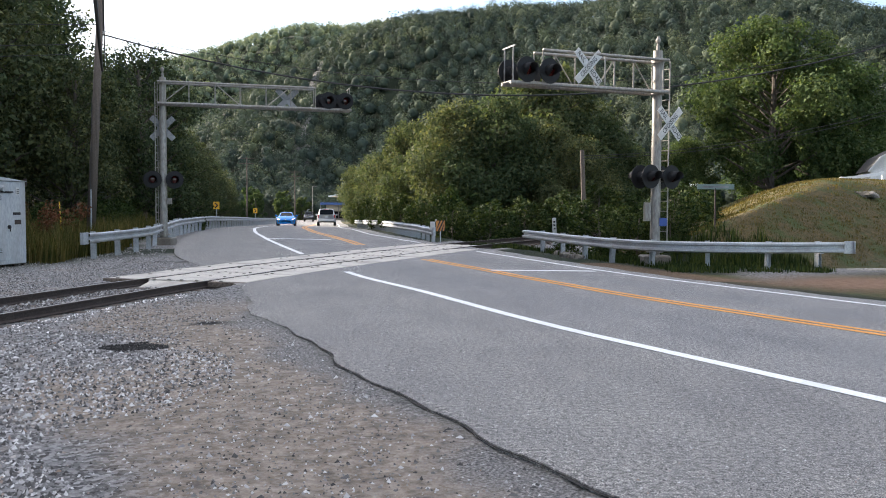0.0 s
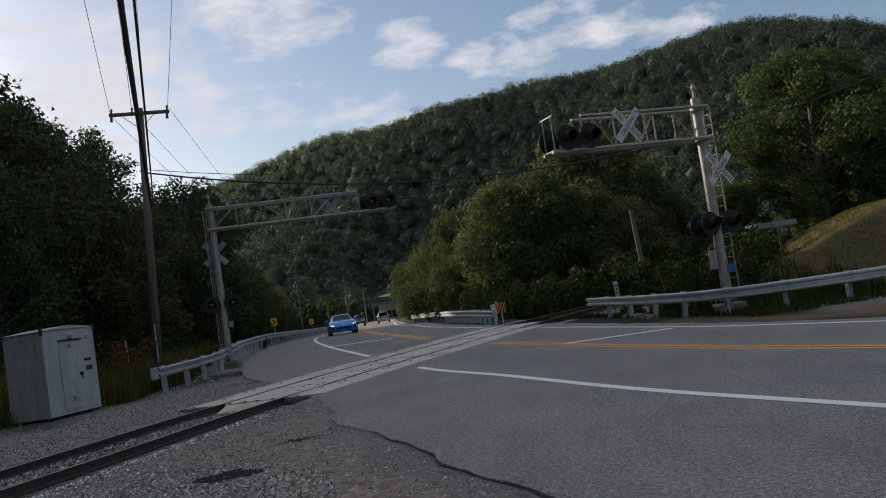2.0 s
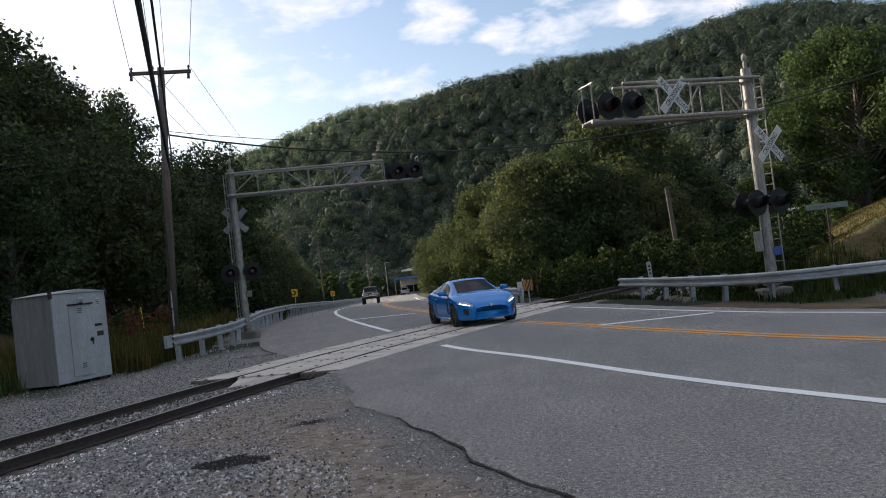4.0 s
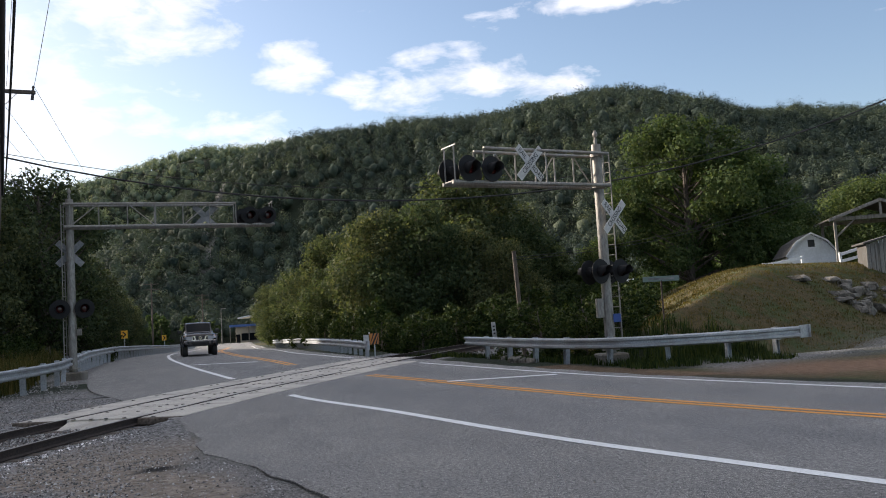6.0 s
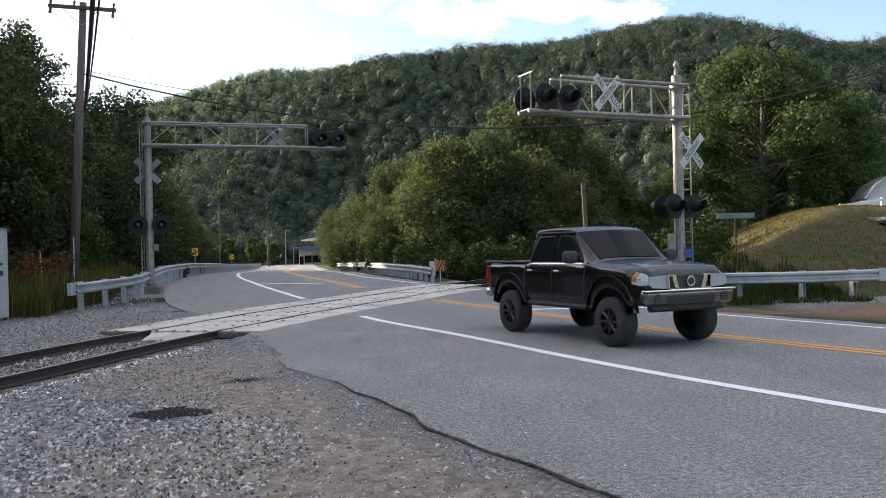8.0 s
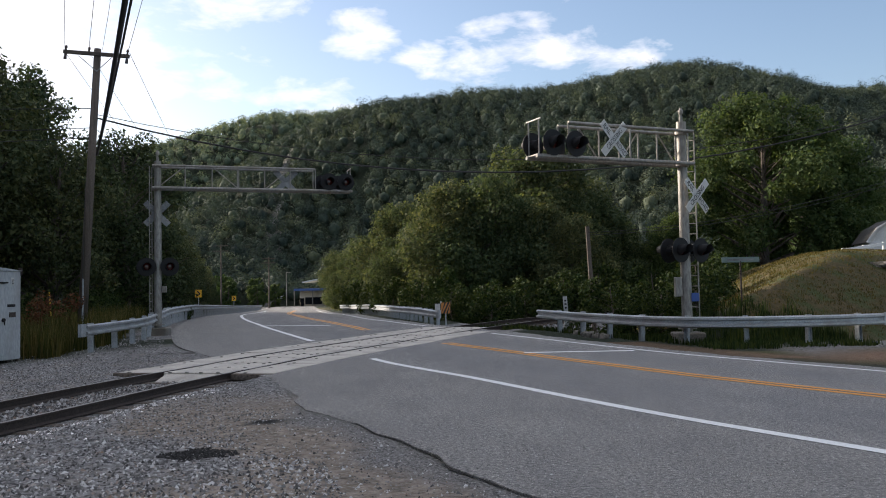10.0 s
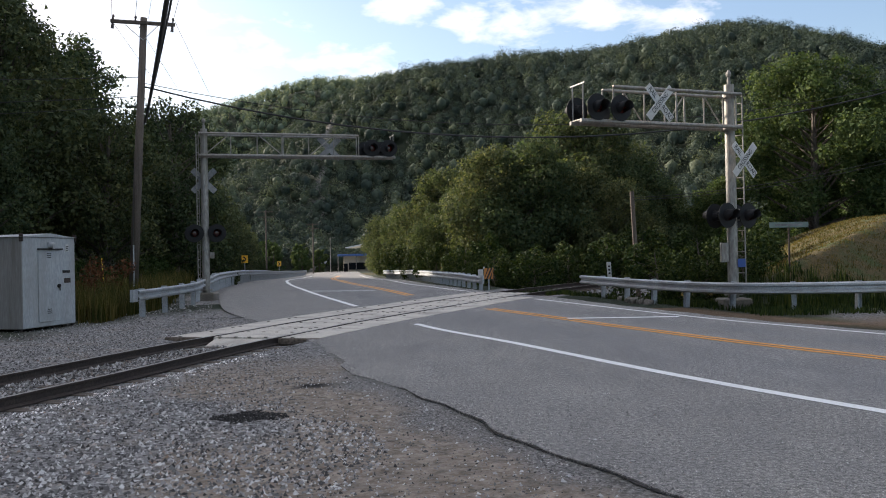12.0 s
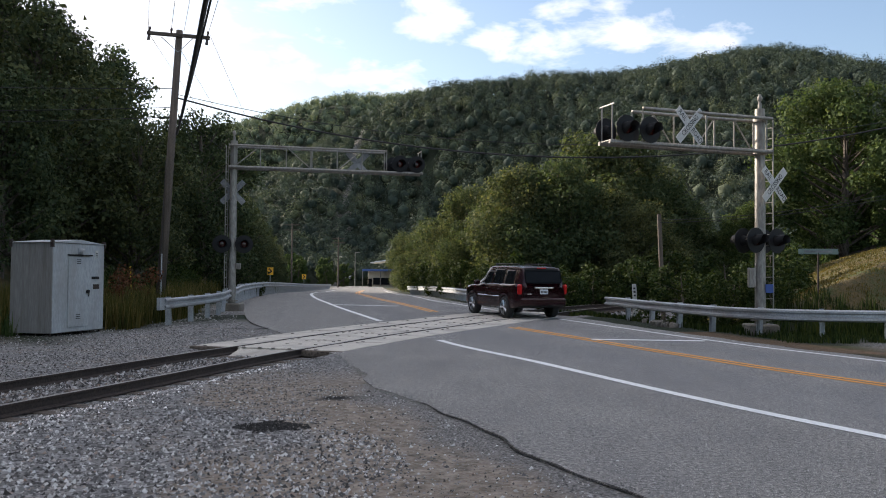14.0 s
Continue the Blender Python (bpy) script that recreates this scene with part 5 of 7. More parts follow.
def vehicle(name, label, category, spec):
    """A car body lofted along its length, with open wheel arches, glass, lamps and wheels. Its front looks along +x."""
    car = thing(name, (0, 0, 0), label, category)
    x0, x1, W0 = spec["tail"], spec["nose"], spec["half"]
    top, belt, roofw, sill = table(spec["top"]), table(spec["belt"]), spec["roof_half"], table(spec["sill"])
    R, axles = spec["wheel"], spec["axles"]
    arch = R * spec.get("arch", 1.15)
    xs = set(np.arange(x0, x1, .045).round(3)) | {x1}
    for a in axles:
        xs |= set((a + arch * np.sin(np.linspace(-1.45, 1.45, 17))).round(3))
        xs |= {round(a - arch - .001, 3), round(a + arch + .001, 3)}
    xs = sorted(x for x in xs if x0 <= x <= x1)
    rows = []
    corner = spec.get("corner", .5)
    for x in xs:
        e = max(0.0, (x - (x1 - corner)) / corner, ((x0 + corner) - x) / corner)
        w = W0 * (1 - (spec.get("nose_taper", .20) if x > 0 else .20) * e**2.2)
        zb = sill(x)
        for a in axles:
            if abs(x - a) < arch:
                zb = max(zb, R * 1.02 + math.sqrt(arch**2 - (x - a)**2))
        zt, zl = top(x), min(belt(x), top(x) - .03)
        zb = min(zb, zl - .06)
        sec = []
        flare = 0.0
        for a in axles:
            q = abs(math.hypot(x - a, 0) - 0)
            flare = max(flare, spec.get("flare", .02) * max(0, 1 - (q / (arch * 1.25))**2))
        for v in np.linspace(0, 1, 9):
            z = zb + (zl - zb) * v
            bow = 1 - .055 * (2 * (z - .1) / max(.5, zl) - 1.05)**2
            crease = .012 * math.exp(-((v - .72) / .1)**2)
            sec.append((w * bow + flare * (1 - v * .7) + crease - .02 * (v < .01), z))
        shoulder = w * .935
        rise = zt - zl
        for v in np.linspace(.06, 1, 22):
            z = zl + rise * v * .985
            t = min(1, rise / .35)
            ww = shoulder + (roofw - shoulder) * (v**1.15) * t
            ww -= (1 - t) * shoulder * .16 * v**2
            sec.append((ww, z))
        last = sec[-1][0]
        for u in (.93, .8, .6, .35, 0.0):
            sec.append((last * u, zt - rise * .015 + .028 * (1 - u * u) - .012 * (u > .9)))
        rows.append(sec)
    n = len(rows[0])
    verts = []
    for x, sec in zip(xs, rows):
        verts += [(x, -w, z) for w, z in sec] + [(x, w, z) for w, z in sec[-2::-1]]
    m = 2 * n - 1
    groups = {}
    glass = spec["glass"]
    for k in range(len(xs) - 1):
        xm = (xs[k] + xs[k + 1]) / 2
        for j in range(m - 1):
            jj = j if j < n - 1 else m - 2 - j
            key = "bed_liner" if xm < spec.get("bed", -99) and jj >= 26 else "body"
            groups.setdefault(key, []).append((k * m + j, k * m + j + 1, (k + 1) * m + j + 1, (k + 1) * m + j))
    groups["body"].append(tuple(range(m)))
    groups["body"].append(tuple(range((len(xs) - 1) * m, len(xs) * m))[::-1])
    groups["floor"] = [(k * m, (k + 1) * m, (k + 1) * m + m - 1, k * m + m - 1) for k in range(len(xs) - 1)]
    for key, faces in groups.items():
        used = sorted({i for f in faces for i in f})
        back = {i: k for k, i in enumerate(used)}
        mat = "plastic" if key in ("floor", "bed_liner") else spec["paint"]
        mesh_of(key, [verts[i] for i in used], [tuple(back[i] for i in f) for f in faces], mat, car, {"body": spec["body_label"]}.get(key, ""), smooth=(key != "floor"))
    grid = np.array(rows)
    xa = np.array(xs)

    def side_at(x, z):
        """Half width of the body at a place along it and a height."""
        i = int(np.clip(np.searchsorted(xa, x) - 1, 0, len(xa) - 2))
        t = (x - xa[i]) / (xa[i + 1] - xa[i])
        a, b = (np.interp(z, grid[q, :31, 1], grid[q, :31, 0]) for q in (i, i + 1))
        return a + (b - a) * t

    def panel(name, outline, mat, label="", proud=.005):
        """A sheet with a clean outline in (x, z), bent to the body's side; one on each side of the car."""
        pts = []
        for (ax, az), (bx, bz) in zip(outline, outline[1:] + outline[:1]):
            pts += [(ax + (bx - ax) * u, az + (bz - az) * u) for u in (0, .125, .25, .375, .5, .625, .75, .875)]
        cx, cz = (sum(q[k] for q in pts) / len(pts) for k in (0, 1))
        for s in (-1, 1):
            vs, fs = [], []
            rings = (1.0, .97, .8, .6, .4, .2)
            for r, k in enumerate(rings):
                for px, pz in pts:
                    qx, qz = cx + (px - cx) * k, cz + (pz - cz) * k
                    vs.append((qx, s * (side_at(qx, qz) + (proud if r else -.004)), qz))
            w = len(pts)
            for r in range(len(rings) - 1):
                for k in range(w):
                    f = (r * w + k, r * w + (k + 1) % w, (r + 1) * w + (k + 1) % w, (r + 1) * w + k)
                    fs.append(f if s < 0 else f[::-1])
            last = tuple((len(rings) - 1) * w + k for k in range(w))
            fs.append(last if s < 0 else last[::-1])
            mesh_of(name, vs, fs, mat, car, label, smooth=True)

    def top_sheet(name, a, b, wa, wb, mat, label=""):
        """Glass laid on the body's top from a to b, with its half widths at both ends as shares of the roof."""
        vs, fs = [], []
        na, nb = 14, 15
        for k in range(na):
            x = a + (b - a) * k / (na - 1)
            i = int(np.clip(np.searchsorted(xa, x) - 1, 0, len(xa) - 2))
            t = (x - xa[i]) / (xa[i + 1] - xa[i])
            sec = grid[i, 30:] * (1 - t) + grid[i + 1, 30:] * t
            share = wa + (wb - wa) * k / (na - 1)
            for u in np.linspace(-1, 1, nb):
                y = sec[0, 0] * share * u
                crown = float(sec[-1, 1]) + (float(np.interp(sec[0, 0] * share, sec[::-1, 0], sec[::-1, 1])) - float(sec[-1, 1])) * u * u
                vs.append((x, y, crown + .012))
        for k in range(na - 1):
            for q in range(nb - 1):
                fs.append((k * nb + q, (k + 1) * nb + q, (k + 1) * nb + q + 1, k * nb + q + 1))
        mesh_of(name, vs, fs, mat, car, label, smooth=True)
    if "windows" in spec:
        for outline in spec["windows"]:
            panel("side_window", outline, "glass")
    else:
        for n_w, (a, b) in enumerate(glass["side"]):
            z0, z1 = belt((a + b) / 2) + .035, min(top(a), top(max(a, min(b - glass["front_rake"], b)))) - .11
            lo = a + (glass["rake"] if n_w == 0 else 0)
            hi = b - (glass["front_rake"] if n_w == len(glass["side"]) - 1 else 0)
            panel("side_window", [(a, z0), (b, z0), (hi, z1), (lo, z1)], "glass")
    top_sheet("windscreen", *glass["front"], .97, .90, "glass", "dark windscreen")
    top_sheet("rear_window", *glass["rear"], .88, .92, "glass")
    for k, (nm, outline, mat, lab) in enumerate(spec.get("sheets", ())):
        panel(nm, outline, mat, lab, .008 + .002 * k)
    # wheels
    for a in axles:
        for s in (-1, 1):
            y = s * (W0 + spec.get("flare", .02) * .4 - .12)
            tw = spec["tyre_width"]
            ri = R * spec.get("rim", .70)
            tb = B()
            prof = [(ri, -tw / 2), (R * .95, -tw / 2), (R, -tw * .36), (R, tw * .36), (R * .95, tw / 2), (ri, tw / 2)]
            seg = 28
            ring = [[tb.verts.new((r * math.cos(t), o, r * math.sin(t))) for r, o in prof] for t in np.linspace(0, 2 * math.pi, seg, endpoint=False)]
            for k in range(seg):
                for j in range(len(prof) - 1):
                    tb.faces.new((ring[k][j], ring[k][j + 1], ring[(k + 1) % seg][j + 1], ring[(k + 1) % seg][j]))
            wheel = part("wheel", tb, "tyre", car, "black tyre", Matrix.Translation((a, y, R)), True)
            rb = rod(B(), (0, -s * .02, 0), (0, s * (tw / 2 - .015), 0), ri * .17, 12)
            for k in range(spec["spokes"]):
                an = 2 * math.pi * k / spec["spokes"]
                d = Vector((math.cos(an), 0, math.sin(an)))
                rod(rb, d * ri * .14 + Vector((0, s * (tw / 2 - .03), 0)), d * ri * .97 + Vector((0, s * (tw / 2 - .02), 0)), spec["spoke_r"] * .9, 5, spec["spoke_r"] * 1.1)
            lip = [[rb.verts.new((r * math.cos(t), s * o, r * math.sin(t))) for r, o in ((ri * .93, tw / 2 - .035), (ri * .95, tw / 2 - .004), (ri * 1.01, tw / 2 - .002))] for t in np.linspace(0, 2 * math.pi, seg, endpoint=False)]
            for k in range(seg):
                for j in range(2):
                    rb.faces.new((lip[k][j], lip[k][j + 1], lip[(k + 1) % seg][j + 1], lip[(k + 1) % seg][j]))
            part("rim", rb, spec["rim_mat"], wheel, spec["rim_label"])
            part("hub_well", rod(B(), (0, s * .0, 0), (0, s * .02, 0), ri * .98, 24), "plastic", wheel)
    return car


def blob(sx, sy, sz, bev=.02):
    return cuboid(B(), 0, 0, 0, sx, sy, sz, bev)


def pod(sx, sy, sz):
    """A rounded housing, fuller than an ellipsoid."""
    bm = B()
    bmesh.ops.create_uvsphere(bm, u_segments=20, v_segments=12, radius=1.0)
    for v in bm.verts:
        v.co = Vector([math.copysign(abs(q)**.62, q) * h / 2 for q, h in zip(v.co, (sx, sy, sz))])
    for f in bm.faces:
        f.smooth = True
    return bm


def mirrored(name, make, mat, car, x, y, z, label="", rz=0.0, ry=0.0):
    for s in (-1, 1):
        part(name, make(), mat, car, label, pose(x, s * y, z, 0, ry, s * rz))


def bars(parent, m, w, h, mat="letter"):
    bm = B()
    for k in range(5):
        cuboid(bm, 0, -w * .38 + k * w * .19, 0, .004, w * .12, h, 0)
    part("plate_bars", bm, mat, parent, "dark bars on the plate", m)


def build_coupe():
    c = vehicle("sports_coupe", "bright blue low two-door sports coupe with black wheels", "car", dict(
        tail=-2.26, nose=2.30, half=.95, wheel=.352, axles=(1.39, -1.39), flare=.055, arch=1.10, roof_half=.56, paint="blue_paint", body_label="glossy bright blue coupe body", corner=.80, nose_taper=.46,
        top=[(-2.26, .78), (-2.20, .98), (-2.12, 1.045), (-1.95, 1.03), (-1.65, 1.085), (-1.25, 1.22), (-.8, 1.335), (-.4, 1.385), (-.12, 1.39), (.12, 1.345), (.35, 1.255), (.98, .99), (1.12, .965), (1.45, .92), (1.8, .84), (2.08, .745), (2.22, .66), (2.30, .55)],
        belt=[(-2.26, .70), (-2.1, .93), (-1.8, .985), (-1.4, 1.00), (-.95, .955), (-.4, .92), (.4, .905), (.95, .915), (1.2, .90), (1.5, .86), (1.85, .745), (2.12, .63), (2.30, .48)],
        sill=[(-2.26, .42), (-2.0, .28), (-1.8, .23), (1.8, .215), (2.1, .20), (2.30, .22)], tyre_width=.235, rim=.74, spokes=15, spoke_r=.011, rim_mat="black_alloy", rim_label="black many-spoked alloy rim",
        windows=[[(.70, .955), (.56, 1.03), (.30, 1.17), (.08, 1.265), (-.20, 1.312), (-.58, 1.305), (-.70, 1.285), (-.70, .985), (-.2, .962)], [(-.735, .99), (-.735, 1.275), (-.95, 1.225), (-1.18, 1.13), (-1.29, 1.06), (-1.22, 1.02), (-1.05, 1.0)]],
        sheets=[("headlight", [(1.74, .715), (1.96, .67), (2.17, .60), (2.23, .585), (2.19, .66), (2.02, .735), (1.82, .775)], "lamp_clear", "swept clear headlight"),
                ("headlight_strip", [(1.86, .70), (2.02, .665), (2.17, .625), (2.15, .645), (2.02, .69), (1.88, .722)], "lamp_lit", "lit white lamp strip"),
                ("fog_recess", [(1.98, .50), (2.04, .56), (2.16, .53), (2.15, .34), (2.06, .36)], "plastic", "black fog-lamp recess"),
                ("fender_vent", [(.78, .868), (.98, .895), (1.10, .885), (1.06, .862), (.95, .85)], "plastic", "slim black fender vent"),
                ("side_marker", [(1.72, .645), (1.82, .625), (1.82, .595), (1.73, .61)], "lamp_amber", "orange side marker"),
                ("door_seam", [(-.732, .95), (-.728, .95), (-.733, .36), (-.737, .36)], "plastic", ""),
                ("front_seam", [(.803, .88), (.807, .88), (.767, .36), (.763, .36)], "plastic", ""),
                ("tail_light", [(-2.19, .93), (-2.05, .955), (-1.98, .90), (-2.06, .83), (-2.19, .82)], "lamp_red", "red tail light")],
        glass=dict(side=(), front=(.16, .96), rear=(-1.72, -.86))))
    gb = B()
    lo = [gb.verts.new(q) for q in ((2.315, -.44, .46), (2.315, .44, .46), (2.22, .62, .29), (2.22, -.62, .29), (2.15, -.44, .46), (2.15, .44, .46), (2.05, .62, .29), (2.05, -.62, .29))]
    for f in ((0, 1, 2, 3), (4, 7, 6, 5), (0, 4, 5, 1), (3, 2, 6, 7), (1, 5, 6, 2), (0, 3, 7, 4)):
        gb.faces.new([lo[k] for k in f])
    bmesh.ops.recalc_face_normals(gb, faces=gb.faces)
    part("grille", gb, "black", c, "wide black lower grille")
    part("front_lip", cuboid(B(), 0, 0, 0, .16, 1.30, .045, .018), "blue_paint", c, "thin front lip", pose(2.20, 0, .225))
    part("badge", rod(B(), (0, 0, 0), (.02, 0, 0), .05, 14), "chrome", c, "small oval badge", pose(2.285, 0, .61))
    mirrored("mirror", lambda: pod(.16, .24, .15), "blue_paint", c, .52, 1.03, 1.03, "blue door mirror", 8)
    mirrored("mirror_stalk", lambda: blob(.06, .12, .05, .012), "plastic", c, .53, .91, .965)
    mirrored("door_handle", lambda: blob(.17, .035, .035, .012), "blue_paint", c, -.56, .952, .83)
    mirrored("sill_skirt", lambda: blob(2.0, .06, .07, .025), "blue_paint", c, 0, .90, .235)
    part("spoiler", cuboid(B(), 0, 0, 0, .18, 1.25, .03, .012), "blue_paint", c, "small boot spoiler", pose(-2.10, 0, 1.075, 0, 6))
    part("aerial_fin", cuboid(B(), 0, 0, 0, .15, .03, .06, .014), "blue_paint", c, "", pose(-.85, 0, 1.37))
    mirrored("wiper", lambda: rod(B(), (0, -.25, 0), (.03, .25, .02), .008, 5), "plastic", c, 1.0, .3, 1.01)
    return c


def arch_band(r0, r1, proud):
    """A rounded band over a wheel, in the xz plane, swelling along y."""
    bm = B()
    prof = [(r0, -.06), (r0, proud * .8), (r0 + (r1 - r0) * .35, proud), (r0 + (r1 - r0) * .75, proud * .75), (r1, 0), (r1 - .01, -.06)]
    rows = []
    for t in np.linspace(radians(10), radians(170), 22):
        rows.append([bm.verts.new((r * math.cos(t), y, r * math.sin(t))) for r, y in prof])
    for a, b in zip(rows, rows[1:]):
        for k in range(len(prof) - 1):
            bm.faces.new((a[k], a[k + 1], b[k + 1], b[k]))
    bm.faces.new(rows[0])
    bm.faces.new(rows[-1][::-1])
    bmesh.ops.recalc_face_normals(bm, faces=bm.faces)
    return bm


def build_pickup():
    c = vehicle("pickup_truck", "black four-door pickup truck with chrome grille and large black wheels", "pickup truck", dict(
        tail=-2.86, nose=2.56, half=.945, wheel=.435, axles=(1.70, -1.70), flare=.05, arch=1.17, roof_half=.74, paint="black_paint", body_label="dusty black pickup body", corner=.36, nose_taper=.16, bed=-1.12,
        top=[(-2.86, 1.33), (-1.16, 1.35), (-1.12, 1.38), (-1.07, 1.60), (-.98, 1.88), (-.86, 1.945), (-.3, 1.965), (.2, 1.95), (.38, 1.90), (1.04, 1.40), (1.12, 1.365), (1.8, 1.325), (2.34, 1.27), (2.48, 1.20), (2.56, 1.08)],
        belt=[(-2.86, 1.29), (-1.10, 1.30), (.95, 1.31), (1.15, 1.30), (2.1, 1.235), (2.56, 1.02)],
        sill=[(-2.86, .78), (-2.4, .70), (-1.2, .60), (1.2, .58), (2.1, .66), (2.56, .70)], tyre_width=.315, rim=.56, spokes=8, spoke_r=.028, rim_mat="black_alloy", rim_label="black off-road wheel",
        windows=[[(.86, 1.345), (.74, 1.47), (.36, 1.79), (.20, 1.835), (-.09, 1.845), (-.09, 1.345)], [(-.20, 1.345), (-.20, 1.845), (-.72, 1.835), (-.84, 1.80), (-.95, 1.50), (-.93, 1.40), (-.86, 1.345)]],
        sheets=[("corner_lamp", [(2.28, 1.02), (2.30, 1.20), (2.44, 1.17), (2.53, 1.10), (2.54, 1.0), (2.42, .985)], "lamp_clear", "clear wrap-round corner lamp"),
                ("turn_signal", [(2.27, 1.06), (2.28, 1.20), (2.36, 1.19), (2.37, 1.05)], "lamp_amber", "amber corner lamp"),
                ("window_trim", [(-.93, 1.312), (.90, 1.318), (.90, 1.338), (-.93, 1.334)], "chrome", "bright window trim"),
                ("door_seam", [(-.15, 1.30), (-.138, 1.30), (-.138, .66), (-.15, .66)], "plastic", ""),
                ("front_seam", [(.93, 1.28), (.942, 1.28), (.942, .72), (.93, .72)], "plastic", ""),
                ("bed_seam", [(-1.13, 1.30), (-1.11, 1.30), (-1.11, .68), (-1.13, .68)], "plastic", "")],
        glass=dict(side=(), front=(.42, 1.05), rear=(-1.10, -.99))))

    def front_plate(name, pts, mat, label, x0=2.545, x1=2.595):
        bm = B()
        f = [bm.verts.new((x1, y, z)) for y, z in pts]
        r = [bm.verts.new((x0 - .1, y, z)) for y, z in pts]
        bm.faces.new(f)
        for k in range(len(pts)):
            q = (k + 1) % len(pts)
            bm.faces.new((f[k], r[k], r[q], f[q]))
        bmesh.ops.recalc_face_normals(bm, faces=bm.faces)
        part(name, bm, mat, c, label)
    front_plate("grille", [(-.40, 1.14), (.40, 1.14), (.36, .93), (-.36, .93)], "plastic", "black grille mesh", x1=2.575)
    for s in (-1, 1):
        front_plate("headlight", [(s * .46, 1.15), (s * .77, 1.13), (s * .80, 1.00), (s * .74, .955), (s * .44, .935)], "lamp_clear", "clear headlight", x1=2.57)
        front_plate("grille_bar", [(s * .30, 1.155), (s * .375, 1.155), (s * .30, .90), (s * .21, .90)], "chrome", "slanted chrome grille bar")
        front_plate("grille_rim", [(s * .375, 1.155), (s * .44, 1.15), (s * .44, 1.125), (s * .37, 1.125)], "chrome", "")
        front_plate("grille_rim", [(s * .43, 1.15), (s * .46, 1.15), (s * .44, .925), (s * .41, .925)], "chrome", "")
        front_plate("grille_foot", [(s * .26, .935), (s * .43, .945), (s * .43, .915), (s * .26, .90)], "chrome", "")
    front_plate("grille_surround", [(-.24, .935), (.24, .935), (.22, .895), (-.22, .895)], "chrome", "chrome grille surround")
    part("badge", rod(B(), (0, 0, 0), (.03, 0, 0), .085, 18), "chrome", c, "round chrome badge", pose(2.585, 0, 1.045))
    part("badge_face", rod(B(), (0, 0, 0), (.036, 0, 0), .058, 18), "plastic", c, "", pose(2.585, 0, 1.045))
    # bumper chrome is coloured dark in place of a mirrored road
    part("bumper", cuboid(B(), 0, 0, .0, .20, 1.84, .24, .05), "dark_chrome", c, "chrome front bumper, darkened for the road mirrored in it", pose(2.52, 0, .80, 0, 10))
    part("bumper_strip", cuboid(B(), 0, 0, 0, .12, 1.86, .03, .012), "chrome", c, "bright edge of the bumper", pose(2.58, 0, .905))
    part("bumper_apron", cuboid(B(), 0, 0, 0, .14, 1.5, .14, .04), "plastic", c, "black lower apron", pose(2.46, 0, .645))
    part("bumper_grille", cuboid(B(), 0, 0, 0, .08, 1.02, .17, .02), "plastic", c, "black bumper opening", pose(2.585, 0, .765, 0, 10))
    mirrored("fog_lamp", lambda: rod(B(), (0, 0, 0), (.04, 0, 0), .075, 16), "plastic", c, 2.595, .68, .79)
    mirrored("mirror", lambda: pod(.16, .28, .22), "plastic", c, .74, 1.10, 1.44, "black door mirror", 6)
    mirrored("door_handle", lambda: blob(.18, .035, .04, .012), "chrome", c, .04, .955, 1.19, "chrome door handle")
    mirrored("rear_handle", lambda: blob(.18, .035, .04, .012), "chrome", c, -.92, .955, 1.19, "chrome door handle")
    mirrored("visor", lambda: blob(.62, .05, .035, .012), "plastic", c, .08, .785, 1.87, "dark window visor")
    mirrored("rear_visor", lambda: blob(.56, .05, .035, .012), "plastic", c, -.5, .785, 1.87, "dark window visor")
    mirrored("tail_light", lambda: blob(.06, .10, .40, .02), "lamp_red", c, -2.85, .81, 1.06, "tall red tail light")
    part("rear_bumper", cuboid(B(), 0, 0, 0, .18, 1.72, .18, .05), "chrome", c, "chrome rear bumper", pose(-2.92, 0, .72))
    mirrored("bed_rail", lambda: blob(1.72, .08, .05, .018), "plastic", c, -2.0, .86, 1.345, "black bed rail cap")
    mirrored("rocker", lambda: rod(B(), (-1.1, 0, 0), (1.15, 0, 0), .05, 8), "plastic", c, 0, .90, .60, "black side step")
    for ax in (1.70, -1.70):
        mirrored("fender_flare", lambda: arch_band(.50, .70, .115), "black_paint", c, ax, .925, .45, "bulging glossy wheel-arch flare")
    return c


def suv_spec(paint, lab):
    return dict(
        tail=-2.46, nose=2.34, half=.985, wheel=.375, axles=(1.40, -1.38), flare=.03, arch=1.13, roof_half=.71, paint=paint, body_label=lab, corner=.5,
        top=[(-2.46, 1.10), (-2.42, 1.34), (-2.30, 1.66), (-2.18, 1.77), (-1.7, 1.81), (-.3, 1.82), (.2, 1.80), (.45, 1.73), (1.18, 1.20), (1.3, 1.165), (1.9, 1.09), (2.2, 1.0), (2.34, .84)],
        belt=[(-2.46, 1.05), (-2.2, 1.16), (-1.0, 1.14), (1.1, 1.10), (1.4, 1.10), (2.0, 1.02), (2.34, .78)],
        sill=[(-2.46, .50), (-2.1, .38), (1.8, .34), (2.34, .40)], tyre_width=.25, rim=.70, spokes=5, spoke_r=.040, rim_mat="alloy", rim_label="five-spoke bright alloy rim",
        glass=dict(side=[(-1.98, -1.22), (-1.06, -.24), (-.14, .92)], rake=.10, front_rake=.52, front=(.46, 1.16), rear=(-2.42, -2.22)))


